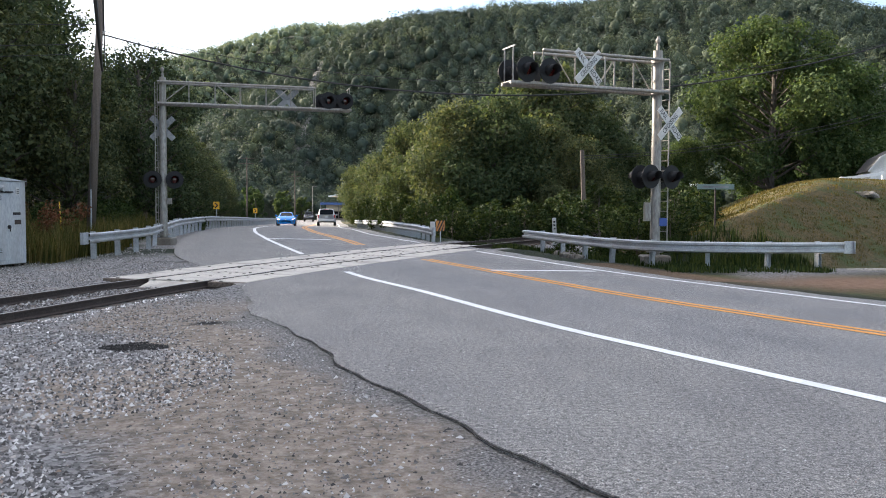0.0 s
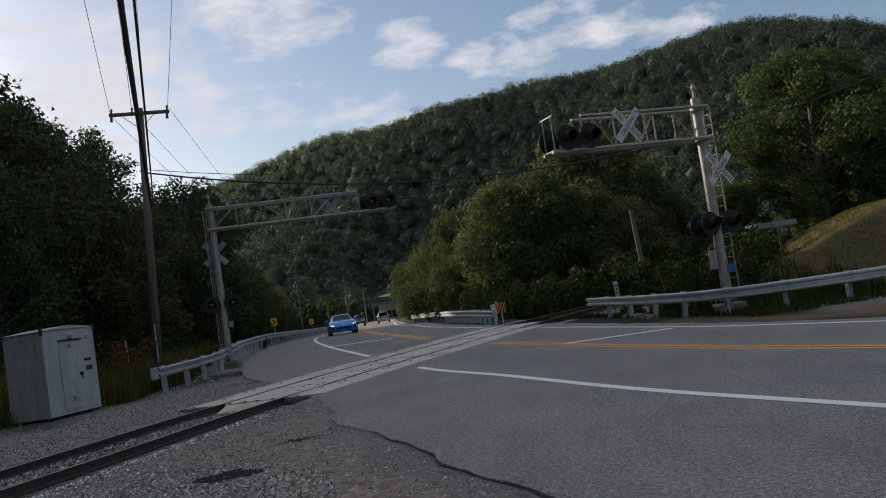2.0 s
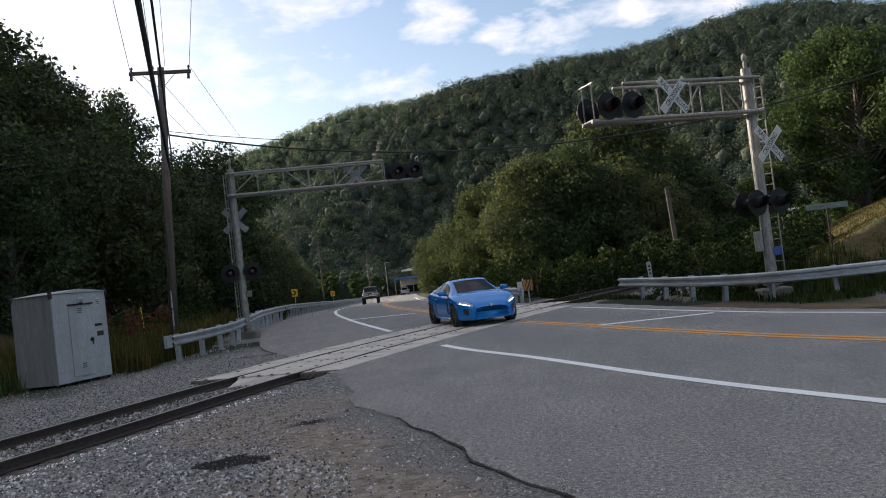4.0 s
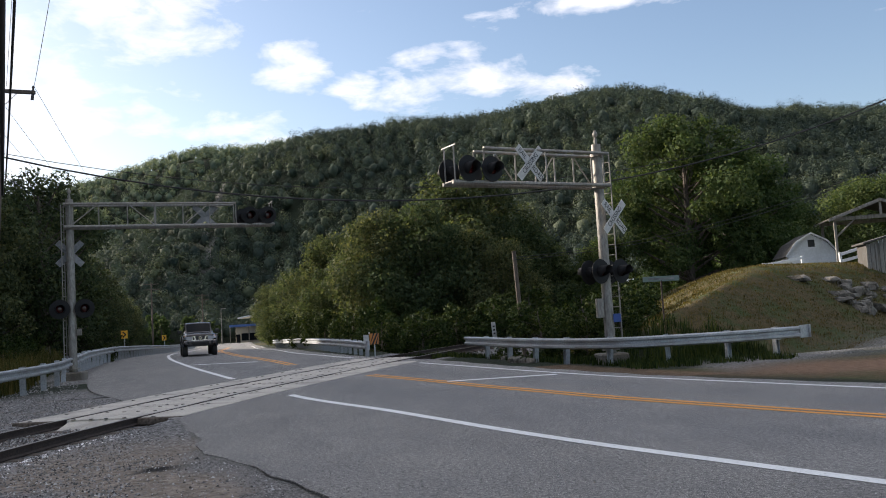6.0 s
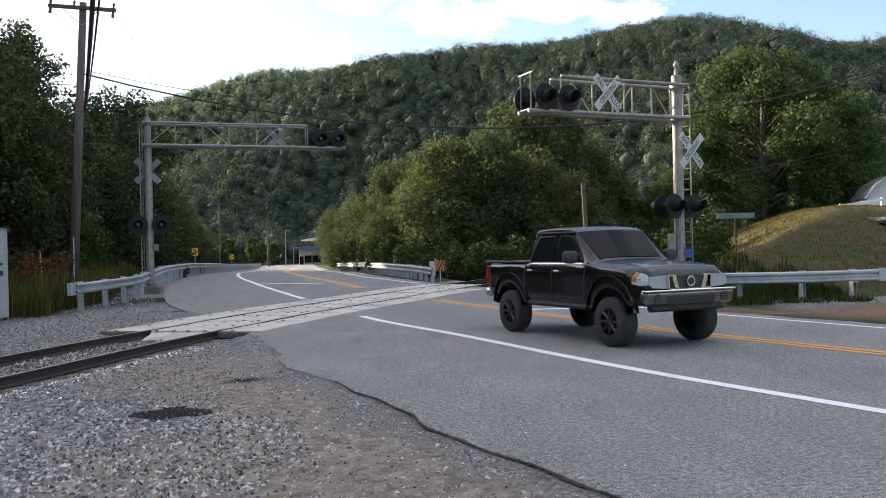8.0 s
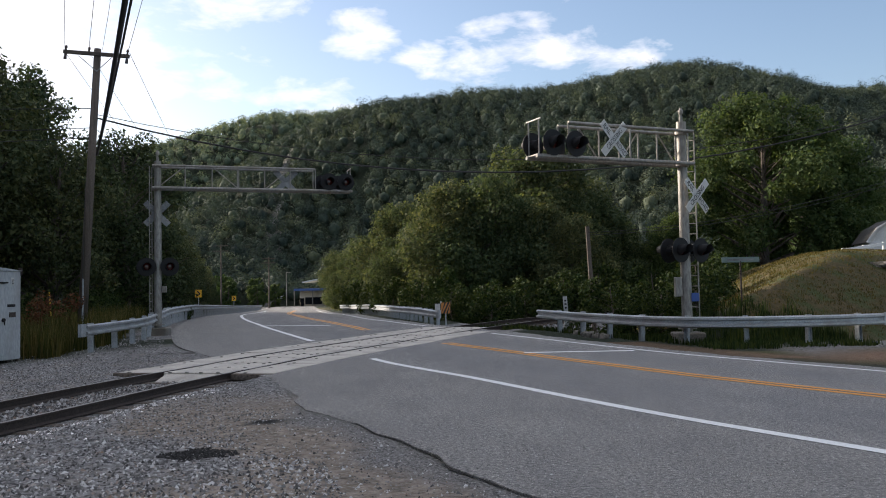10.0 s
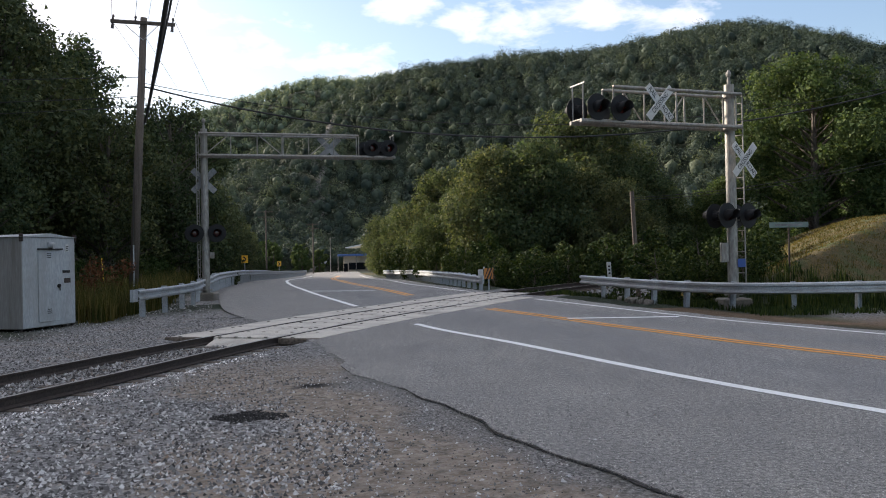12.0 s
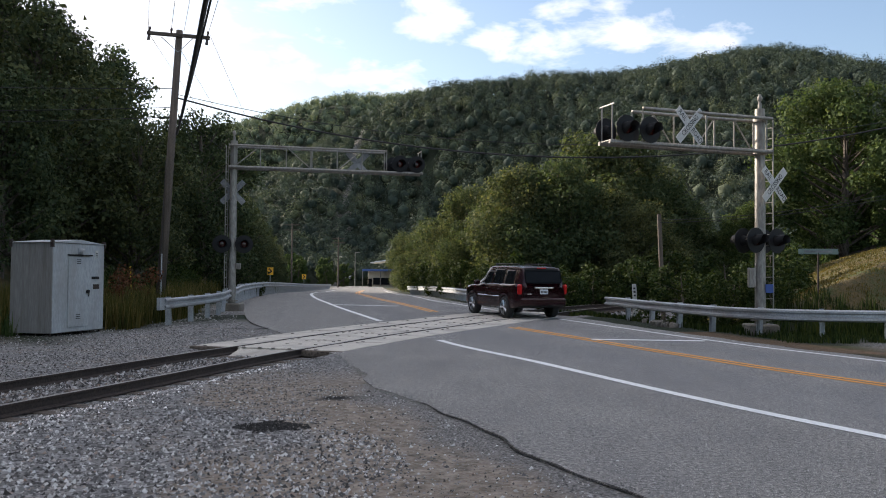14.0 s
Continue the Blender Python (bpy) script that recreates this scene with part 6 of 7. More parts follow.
def build_suv(name, label, paint, lab, detail=True):
    c = vehicle(name, label, "car", suv_spec(paint, lab))
    mirrored("tail_light", lambda: blob(.20, .12, .34, .03), "lamp_red", c, -2.34, .86, 1.02, "red tail light", 0)
    part("tailgate_glass", cuboid(B(), 0, 0, 0, .03, 1.38, .46, .04), "glass", c, "dark rear window", pose(-2.385, 0, 1.44, 0, 17))
    part("brake_light", cuboid(B(), 0, 0, 0, .05, .34, .035, .008), "lamp_red", c, "high red brake light", pose(-2.27, 0, 1.745))
    part("chrome_strip", cuboid(B(), 0, 0, 0, .035, .72, .06, .012), "chrome", c, "chrome strip above the plate", pose(-2.47, 0, 1.07))
    pl = part("number_plate", cuboid(B(), 0, 0, 0, .015, .31, .16, .006), "plate", c, "pale number plate", pose(-2.478, 0, .94))
    bars(pl, pose(-.010, 0, 0), .28, .07)
    part("rear_bumper", cuboid(B(), 0, 0, 0, .14, 1.72, .26, .05), paint, c, "", pose(-2.44, 0, .60))
    mirrored("headlight", lambda: blob(.26, .30, .17, .05), "lamp_clear", c, 2.14, .74, .90, "clear headlight", -26)
    part("grille", cuboid(B(), 0, 0, 0, .05, .9, .24, .03), "plastic", c, "dark grille", pose(2.33, 0, .72))
    mirrored("mirror", lambda: pod(.15, .24, .18), paint, c, .78, 1.08, 1.19, "door mirror", 6)
    mirrored("roof_rail", lambda: cuboid(cuboid(blob(1.9, .045, .04, .012), -.9, 0, -.03, .10, .045, .05, .01), .9, 0, -.03, .10, .045, .05, .01), "plastic", c, -.85, .60, 1.875, "black roof rail")
    mirrored("side_moulding", lambda: blob(1.9, .03, .045, .012), "chrome", c, -.02, .985, .74, "bright side moulding")
    mirrored("door_handle", lambda: blob(.18, .035, .04, .01), paint, c, .05, .985, 1.0)
    mirrored("rear_handle", lambda: blob(.18, .035, .04, .01), paint, c, -.95, .985, 1.0)
    if detail:
        mirrored("window_trim", lambda: blob(2.5, .012, .022, .004), "chrome", c, -.55, .935, 1.165, "bright window trim")
    part("badge", cuboid(B(), 0, 0, 0, .012, .16, .035, .003), "chrome", c, "small bright badge", pose(-2.475, .55, .86))
    return c


coupe = build_coupe()
pickup = build_pickup()
# the pickup's body stands high on its wheels
for child in pickup.children:
    if child.name.startswith("wheel"):
        at = child.matrix_basis.translation
        child.matrix_basis = Matrix.Translation((at.x * .915, at.y * .965, at.z * .905)) @ Matrix.Scale(.905, 4)
    else:
        child.matrix_basis = Matrix.Diagonal((.915, .965, .985, 1)) @ child.matrix_basis
maroon = build_suv("suv", "dark maroon SUV with bright alloy wheels and roof rails", "maroon_paint", "glossy dark maroon SUV body")
silver = build_suv("suv", "silver SUV driving away beyond the bend", "silver_paint", "silver SUV body", False)
white_car = build_suv("suv", "white SUV waiting near the shop", "white_paint", "white SUV body", False)


# ---- poles and wires ----
def build_utility_pole():
    x, y = -11.34, 31.0
    g = float(land(x, y)[0])
    p = thing("utility_pole", (x, y, g), "leaning weathered wooden utility pole with a crossarm", "utility pole")
    top = Vector((.60, 0, 10.55 - g))
    part("pole", rod(B(), (0, 0, -.5), top, .17, 14, .12), "wood", p, "weathered round timber", smooth=True)
    q = top - Vector((0, 0, .22))
    arm = part("crossarm", cuboid(B(), 0, 0, 0, 2.4, .10, .13, .01), "wood", p, "wooden crossarm", Matrix.Translation(q + Vector((0, -.14, 0))) @ Matrix.Rotation(radians(6), 4, 'Y') @ Matrix.Rotation(radians(-5), 4, 'Z'))
    for u in (-1.12, -.28, 1.12):
        part("insulator", rod(rod(B(), (u, 0, .06), (u, 0, .16), .035, 8), (u, 0, .16), (u, 0, .24), .055, 10, .03), "ceramic", arm, "small brown insulator")
        if abs(u) > 1:
            part("insulator", rod(B(), (u, 0, -.06), (u, 0, -.26), .045, 8, .06), "ceramic", arm, "hanging brown insulator")
    for s in (-1, 1):
        part("arm_brace", rod(B(), q + Vector((s * .62, -.16, -.06)), q + Vector((0, -.12, -.62)), .014, 6), "galv", p, "flat steel brace")
    part("ground_wire", rod(B(), (.08, -.17, .2), (.22, -.16, 5.6), .010, 5), "cable", p, "pale wire stapled to the pole")
    part("conduit", rod(B(), (.12, -.15, .0), (.14, -.15, 2.2), .03, 8), "galv", p, "grey conduit at the foot")
    return (x + .60, y, 10.55)


POLE_TOP = build_utility_pole()


def wire(a, b, sag, r, name, label, n=26):
    a, b = np.array(a, float), np.array(b, float)
    t = np.linspace(0, 1, n)
    pts = a + (b - a) * t[:, None]
    pts[:, 2] -= 4 * sag * t * (1 - t)
    cu = bpy.data.curves.new(name, 'CURVE')
    cu.dimensions, cu.bevel_depth, cu.bevel_resolution = '3D', r, 1
    sp = cu.splines.new('POLY')
    sp.points.add(n - 1)
    for k, p in enumerate(pts):
        sp.points[k].co = (*p, 1)
    cu.materials.append(M["cable"])
    ob = new(name + "_tmp", cu)
    me = bpy.data.meshes.new_from_object(ob.evaluated_get(bpy.context.evaluated_depsgraph_get()))
    bpy.data.objects.remove(ob)
    return tagged(new(name, me), label, "overhead wire", "overhead wires")


PX, PY, PZ = POLE_TOP
wire((PX, PY - .1, 6.7), (5.65, -14, 7.2), .9, .045, "overhead_cable", "thick bundled black telephone cable")
wire((PX + .1, PY - .1, 7.1), (5.95, -14, 7.8), .9, .022, "overhead_cable", "black lashed cable under the crossarm")
for u, r in ((-1.12, .009), (-.28, .009), (1.12, .009), (.2, .007)):
    wire((PX + u, PY - .1, PZ - .05), (6.2 + u, -14, 11.6), .6, r, "overhead_wire", "thin bare power wire")
    if abs(u) > .25:
        wire((PX + u, PY, PZ - .15), (-30 + u, 150, 14), 2.0, r, "overhead_wire", "thin bare power wire")
wire((PX - .15, PY, 8.08), (34.0, 33, 14.4), 4.7, .032, "overhead_cable", "black cable sagging across the road")
wire((PX - .15, PY, 8.2), (34.0, 33, 13.3), 3.85, .013, "overhead_wire", "thin wire across the road")
for dz, sg in ((8.4, .3), (7.7, .5), (7.35, .6)):
    wire((PX - .1, PY, dz), (-45, 22, dz - .9), sg, .014, "overhead_cable", "black cable running into the woods")
wire((PX, PY, 7.4), (-9.33, 33.5, 6.2), .02, .010, "overhead_wire", "guy wire to the signal mast")
for dz in (0, -.22):
    wire((8.22, 36.9, 4.05 + dz * .5), (30.0, 36, 9.2 + dz), 1.15, .014, "overhead_cable", "black service wire rising over the mound")


def simple_post(name, x, y, h, r, mat, label, category, lean=0.0, r2=None):
    g = float(land(x, y)[0])
    t = thing(name, (x, y, g), label, category)
    part("shaft", rod(B(), (0, 0, -.3), (lean * h, 0, h), r, 10, r2), mat, t)
    return t


simple_post("wooden_post", 8.40, 37.0, 4.32 - float(land(8.40, 37)[0]), .11, "wood", "bare weathered wooden post beside the track", "post", -.045, .09)
mp = thing("mile_post", (6.62, 34.0, float(land(6.62, 34)[0])), "short white lineside marker post", "marker post")
part("board", cuboid(B(), 0, 0, .85, .17, .04, 1.7, .01), "sign_white", mp, "white painted board", pose(0, 0, 0, 0, -3))
for k in range(3):
    part("bar", cuboid(B(), 0, -.024, 1.25 + k * .14, .08, .006, .07), "letter", mp, "", pose(0, 0, 0, 0, -3))
mk = thing("guy_marker", (-11.9, 30.0, float(land(-11.9, 30)[0])), "thin yellow marker rod leaning in tall grass", "marker rod")
part("rod", rod(B(), (0, 0, -.1), (-.12, 0, 1.75), .022, 6), "tape", mk)
for k, (x, y, h) in enumerate(((13.0, 60, 5.2), (11.6, 66, 5.8), (16.5, 70, 6.0))):
    lp = simple_post("lamp_post", x, y, h, .05, "galv", "slim grey lamp post behind the trees", "lamp post")
    part("lamp_head", cuboid(B(), -.2, 0, h, .5, .18, .10, .03), "mast", lp, "small lamp head")


# ---- signs ----
def chevron_sign(x, y, z, size, yaw):
    g = float(land(x, y)[0])
    s = thing("chevron_sign", (x, y, g), "yellow sign with a black chevron on a steel post", "road sign", "chevron signs on the bend", yaw)
    part("post", cuboid(B(), 0, .03, (z - g) / 2, .06, .04, z - g + .4, .004), "galv", s)
    part("panel", cuboid(B(), 0, 0, z - g, size * .8, .012, size, .003), "sign_yellow", s, "yellow sheet panel")
    bm = B()
    for sg in (1, -1):
        cuboid(bm, 0, -.010 - .001 * sg, 0, size * .50, .006, size * .16, 0, Matrix.Translation((.0, 0, z - g + sg * size * .165)) @ Matrix.Rotation(radians(45 * sg), 4, 'Y'))
    part("chevron", bm, "letter", s, "black chevron")


chevron_sign(-15.2, 66, 1.78, .58, 12)
chevron_sign(-18.0, 95, 1.25, .56, 12)


def object_marker():
    g = float(land(1.85, 36.2)[0])
    s = thing("object_marker", (1.88, 36.2, g), "orange and black striped marker at the guardrail's end", "road sign")
    part("post", cuboid(B(), 0, .03, .42, .05, .03, 1.0, .004), "galv", s)
    part("panel", cuboid(B(), 0, 0, .74, .40, .012, .46, .003), "sign_orange", s, "orange sheet panel")
    for k in range(4):
        bm = B()
        u = -.21 + k * .14
        cs = [(u - .05, .51), (u + .02, .51), (u + .23, .97), (u + .16, .97)]
        cs = [(min(.195, max(-.195, a)), b) for a, b in cs]
        vs = [bm.verts.new((a, -.009, b)) for a, b in cs]
        bm.faces.new(vs)
        part("stripe", bm, "letter", s, "black diagonal stripe")
    part("end_plate", cuboid(B(), -.34, .02, .74, .22, .02, .36, .004), "sign_white", s, "pale end plate")
    part("reflector", cuboid(B(), -.2, .02, .98, .06, .03, .10, .004), "sign_white", s, "small white reflector")


object_marker()


def street_sign():
    x, y = 10.72, 26.6
    g = float(land(x, y)[0])
    s = thing("street_sign", (x, y, g), "faded street-name sign on a rusty post", "street sign")
    part("post", rod(B(), (0, 0, -.3), (0, 0, 2.42 - g), .03, 8), "rail", s, "rusty brown post")
    part("blade", cuboid(B(), 0, -.02, 2.44 - g, 1.22, .012, .17, .004), "sign_green", s, "faded grey-green blade")
    part("name_bar", cuboid(B(), 0, -.030, 2.44 - g, .86, .004, .06), "sign_back", s, "pale bar in place of the name")
    w = thing("small_sign", (14.6, 41.0, float(land(14.6, 41)[0])), "small white rectangular sign beyond the mound", "sign")
    part("panel", cuboid(B(), 0, 0, 2.9 - float(land(14.6, 41)[0]), .72, .02, .14, .004), "fence", w)
    part("post", rod(B(), (0, .03, -.3), (0, .03, 2.9 - float(land(14.6, 41)[0])), .025, 6), "galv", w)


street_sign()


# ---- on the mound ----
def build_barn():
    x, y = 26.75, 45.0
    g = float(land(x, y)[0]) - .02
    b = thing("garden_shed", (x, y, g), "small white gambrel-roofed shed with lap siding on the mound", "shed", rz=-16)
    w, d = 1.30, 3.2
    outline = [(-w, 0), (w, 0), (w, .78), (w * .62, 1.42), (0, 1.86), (-w * .62, 1.42), (-w, .78)]
    bm = B()
    f = [bm.verts.new((a, 0, c)) for a, c in outline]
    r = [bm.verts.new((a, d, c)) for a, c in outline]
    bm.faces.new(f)
    bm.faces.new(r[::-1])
    for k in range(len(f)):
        j = (k + 1) % len(f)
        bm.faces.new((f[k], r[k], r[j], f[j]))
    bmesh.ops.recalc_face_normals(bm, faces=bm.faces)
    part("walls", bm, "siding", b, "white painted walls")
    for k in range(15):
        z = .06 + k * .12
        if z > 1.74:
            break
        hw = w if z < .78 else (w - (z - .78) / .64 * w * .38 if z < 1.42 else w * .62 * (1.86 - z) / .44)
        part("siding_board", cuboid(B(), 0, -.012, z, 2 * hw - .03, .016, .112, .003, None), "siding", b)
    pts = [(-w - .12, .68), (-w * .64, 1.47), (0, 1.93), (w * .64, 1.47), (w + .12, .68)]
    for k in range(4):
        (a, c), (e, h) = pts[k], pts[k + 1]
        L = math.hypot(e - a, h - c)
        part("roof_slope", cuboid(B(), 0, d / 2 - .05, 0, L + .03, d + .2, .05, .006), "dark_roof", b, "dark shingle slope", pose((a + e) / 2, 0, (c + h) / 2, 0, -math.degrees(math.atan2(h - c, e - a))))
        part("barge_board", cuboid(B(), 0, -.17, -.01, L + .02, .03, .09, .004), "fence", b, "white barge board", pose((a + e) / 2, 0, (c + h) / 2, 0, -math.degrees(math.atan2(h - c, e - a))))
    part("loft_opening", cuboid(B(), 0, -.03, 1.36, .36, .02, .40, .006), "letter", b, "dark loft opening")


build_barn()


def plank_fence(pts, label):
    f = thing("plank_fence", (0, 0, 0), label, "fence", "white fences on the mound")
    for k, (a, b) in enumerate(zip(pts[:-1], pts[1:])):
        part("rail", cuboid(B(), 0, 0, 0, (Vector(b) - Vector(a)).length, .04, .15, .006), "fence", f, "", Matrix.Translation((Vector(a) + Vector(b)) / 2) @ (Vector(b) - Vector(a)).to_track_quat('X', 'Z').to_matrix().to_4x4())
    for a in pts:
        g = float(land(a[0], a[1])[0])
        part("post", cuboid(B(), a[0], a[1] + .06, (a[2] + .1 + g - .3) / 2, .12, .10, a[2] + .1 - g + .3, .008), "fence", f)


plank_fence([(22.3, 42.0, 3.30), (23.4, 42.0, 3.42), (24.45, 42.0, 3.58)], "low sloping white plank rail beside the shed")
plank_fence([(25.95, 41.0, 3.60), (27.0, 40.5, 3.9), (28.6, 40.0, 4.35), (30.5, 39.3, 4.8)], "white plank fence rising towards the pavilion")
plank_fence([(25.95, 40.95, 3.25), (27.0, 40.45, 3.5), (28.6, 39.95, 3.9), (30.5, 39.25, 4.35)], "lower white plank rail rising towards the pavilion")


def build_pavilion():
    x, y = 29.3, 43.2
    g = float(land(x, y)[0])
    p = thing("open_pavilion", (x, y, g), "open timber pavilion with a low pitched roof", "pavilion", rz=-20)
    for a in (-2.2, 2.2):
        for b in (-1.6, 1.6):
            part("post", cuboid(B(), a, b, 1.2, .13, .13, 2.6, .01), "grey_wood", p, "square timber post")
    for s in (-1, 1):
        part("roof_slope", cuboid(B(), 0, 0, 0, 2.75, 4.0, .07, .01), "dark_roof", p, "low roof slope", pose(s * 1.28, 0, 2.85, 0, s * 19))
        part("beam", cuboid(B(), 0, s * 1.6, 2.42, 4.7, .10, .20, .01), "grey_wood", p, "timber beam")
        part("barge_board", cuboid(B(), 0, 0, 0, 2.75, .05, .16, .008), "grey_wood", p, "", pose(s * 1.28, -2.0, 2.80, 0, s * 19))
        part("knee_brace", rod(B(), (s * 2.15, -1.6, 1.5), (s * 1.2, -1.6, 2.36), .05, 6), "grey_wood", p)
    part("king_post", cuboid(B(), 0, -1.9, 2.85, .12, .08, .75, .008), "grey_wood", p)


build_pavilion()


def build_plank_shed():
    x, y = 25.7, 37.0
    g = float(land(x, y)[0])
    s = thing("plank_shed", (x, y, g), "small grey board shed at the top of the drive", "shed", rz=-18)
    part("core", cuboid(B(), 0, .8, .72, 1.66, 1.55, 1.5, .01), "dark_roof", s, "dark inner walls")
    for k in range(9):
        part("board", cuboid(B(), -.76 + k * .19, 0, .74 + .05 * k / 2, .17, .03, 1.42 + .05 * k, .006), "grey_wood", s)
    part("roof", cuboid(B(), 0, .75, 0, 2.1, 2.0, .08, .01), "dark_roof", s, "sloping sheet roof", pose(0, 0, 1.72, 0, -14))
    part("meter_box", cuboid(B(), .25, -.05, 1.05, .36, .08, .34, .01), "mast", s, "grey meter box")


build_plank_shed()


def boulder(rng, x, y, sx, sy, sz, name="boulder"):
    bm = B()
    bmesh.ops.create_icosphere(bm, subdivisions=2, radius=1.0)
    off = Vector((rng.uniform(0, 50), rng.uniform(0, 50), 0))
    for v in bm.verts:
        d = .75 + .5 * noise.noise(v.co * 1.1 + off) + .15 * noise.noise(v.co * 3 + off)
        v.co = Vector((v.co.x * sx, v.co.y * sy, max(-.4, min(.55, v.co.z)) * sz * 1.5)) * d
    ob = part(name, bm, "rock", None, "", pose(x, y, float(land(x, y)[0]) + sz * .12, rng.uniform(-8, 8), rng.uniform(-8, 8), rng.uniform(0, 180)))
    return tagged(ob, "flat grey sandstone rock bedded in the bank", "rock", "rocks of the bank")


rng_b = random.Random(5)
boulder(rng_b, 18.9, 32.8, .55, .4, .26)
for k in range(46):
    u = rng_b.random()
    boulder(rng_b, 20.2 + 4.4 * u + rng_b.uniform(-.5, .5), 32.6 + 1.6 * u + rng_b.uniform(-1.6, .9), rng_b.uniform(.25, .6), rng_b.uniform(.2, .45), rng_b.uniform(.16, .3))
for k in range(12):
    boulder(rng_b, 6.6 + rng_b.uniform(-.8, 1.6), 30.0 + rng_b.uniform(-3.5, 2.5), rng_b.uniform(.15, .35), rng_b.uniform(.15, .3), rng_b.uniform(.12, .22))


def build_shop():
    x, y = -22.6, 212.0
    g = float(land(x, y)[0])
    s = thing("roadside_shop", (x, y, g), "low roadside shop with a blue fascia and pale roof", "shop", rz=-12)
    part("walls", cuboid(B(), 6, 2, 2.0, 14, 7, 4.2, .05), "shop_wall", s, "buff rendered walls")
    part("fascia", cuboid(B(), 5.4, -2.2, 4.2, 15.0, 1.2, .55, .05), "shop_blue", s, "blue canopy fascia")
    part("roof", cuboid(B(), 8, 2.5, 6.0, 15, 8, .25, .03, Matrix.Rotation(radians(-9), 4, 'Y')), "shop_roof", s, "pale metal roof")
    for k in range(4):
        part("canopy_post", rod(B(), (-2 + k * 4.6, -2.6, 0), (-2 + k * 4.6, -2.6, 4.0), .12, 8), "mast", s)
    part("window", cuboid(B(), 2.5, -1.55, 1.5, 4.2, .1, 1.7, .02), "glass", s, "dark shop window")
    part("door", cuboid(B(), -.4, -1.55, 1.1, 1.0, .1, 2.1, .02), "glass", s, "dark glass door")
    lp = simple_post("street_lamp", -25.2, 196, 8.0, .11, "mast", "slim street lamp by the shop", "street lamp", 0, .07)
    part("lamp_head", cuboid(B(), .5, 0, 8.0, 1.1, .25, .15, .04), "mast", lp, "flat lamp head")
    for k, (px, py, h) in enumerate(((-30.5, 150, 11.5), (-26.0, 175, 10.5))):
        q = simple_post("utility_pole", px, py, h, .16, "wood", "distant wooden utility pole", "utility pole", 0, .11)
        for z in (h - .3, h - 1.2):
            part("crossarm", cuboid(B(), 0, -.1, z, 2.6, .1, .14, .01), "wood", q)


build_shop()


# ---- loose gravel, grass and weeds ----
def stones(name, pts, sizes, seed, label, mat="gravel_stone", on_road=False, lift=0.0):
    """Small angular stones joined as loose ballast."""
    rng = np.random.default_rng(seed)
    base = np.array([(1, 0, -.55), (-1, 0, -.55), (0, 1, -.55), (0, -1, -.55), (0, 0, 1)], float)
    tri = np.array([(0, 2, 4), (2, 1, 4), (1, 3, 4), (3, 0, 4)])
    n = len(pts)
    v = base[None] * rng.uniform(.55, 1.25, (n, 5, 1)) + rng.normal(scale=.2, size=(n, 5, 3))
    v = v * sizes[:, None, None] * np.stack([rng.uniform(.8, 1.5, n), rng.uniform(.6, 1.1, n), rng.uniform(.45, .9, n)], 1)[:, None]
    a = rng.uniform(0, 2 * np.pi, n)
    c, s = np.cos(a)[:, None], np.sin(a)[:, None]
    v = np.stack([v[..., 0] * c - v[..., 1] * s, v[..., 0] * s + v[..., 1] * c, v[..., 2]], -1)
    z = land(pts[:, 0], pts[:, 1]) if not on_road else grade(pts[:, 1])
    z = z + sizes * .25 + lift
    v = v + np.stack([pts[:, 0], pts[:, 1], z], 1)[:, None]
    t = (tri[None] + (np.arange(n) * 5)[:, None, None]).reshape(-1, 3)
    return tagged(new(name, fast_mesh(name, v.reshape(-1, 3), t, [mat])), label, "gravel", kind="stuff")


def gravel_stone_mat(name, gain):
    m, n, l, b = material(name, 0.9, 0, .3)
    geo = n.new("ShaderNodeNewGeometry")
    v = coords(n, l)
    f = noise_tex(n, l, v, 60.0, 4.0)
    col = ramp_of(n, l, geo.outputs["Random Per Island"], [(0.0, (.035, .033, .031)), (.35, (.15, .146, .142)), (.65, (.34, .332, .322)), (.9, (.72, .71, .69)), (1.0, (.26, .18, .13))])
    col = mix(n, l, 1.0, col, ramp_of(n, l, f, [(.3, (.75, .75, .75)), (.7, (1.0, 1.0, 1.0))]), 'MULTIPLY')
    col = mix(n, l, 1.0, col, (gain, gain, gain), 'MULTIPLY')
    l.new(col, b.inputs["Base Color"])
    return m


M["gravel_stone"] = gravel_stone_mat("gravel_stone", 0.9)
M["pale_stone"] = gravel_stone_mat("pale_stone", 1.5)
M["grey_stone"] = gravel_stone_mat("grey_stone", 0.65)
M["oiled_stone"] = gravel_stone_mat("oiled_stone", 0.07)


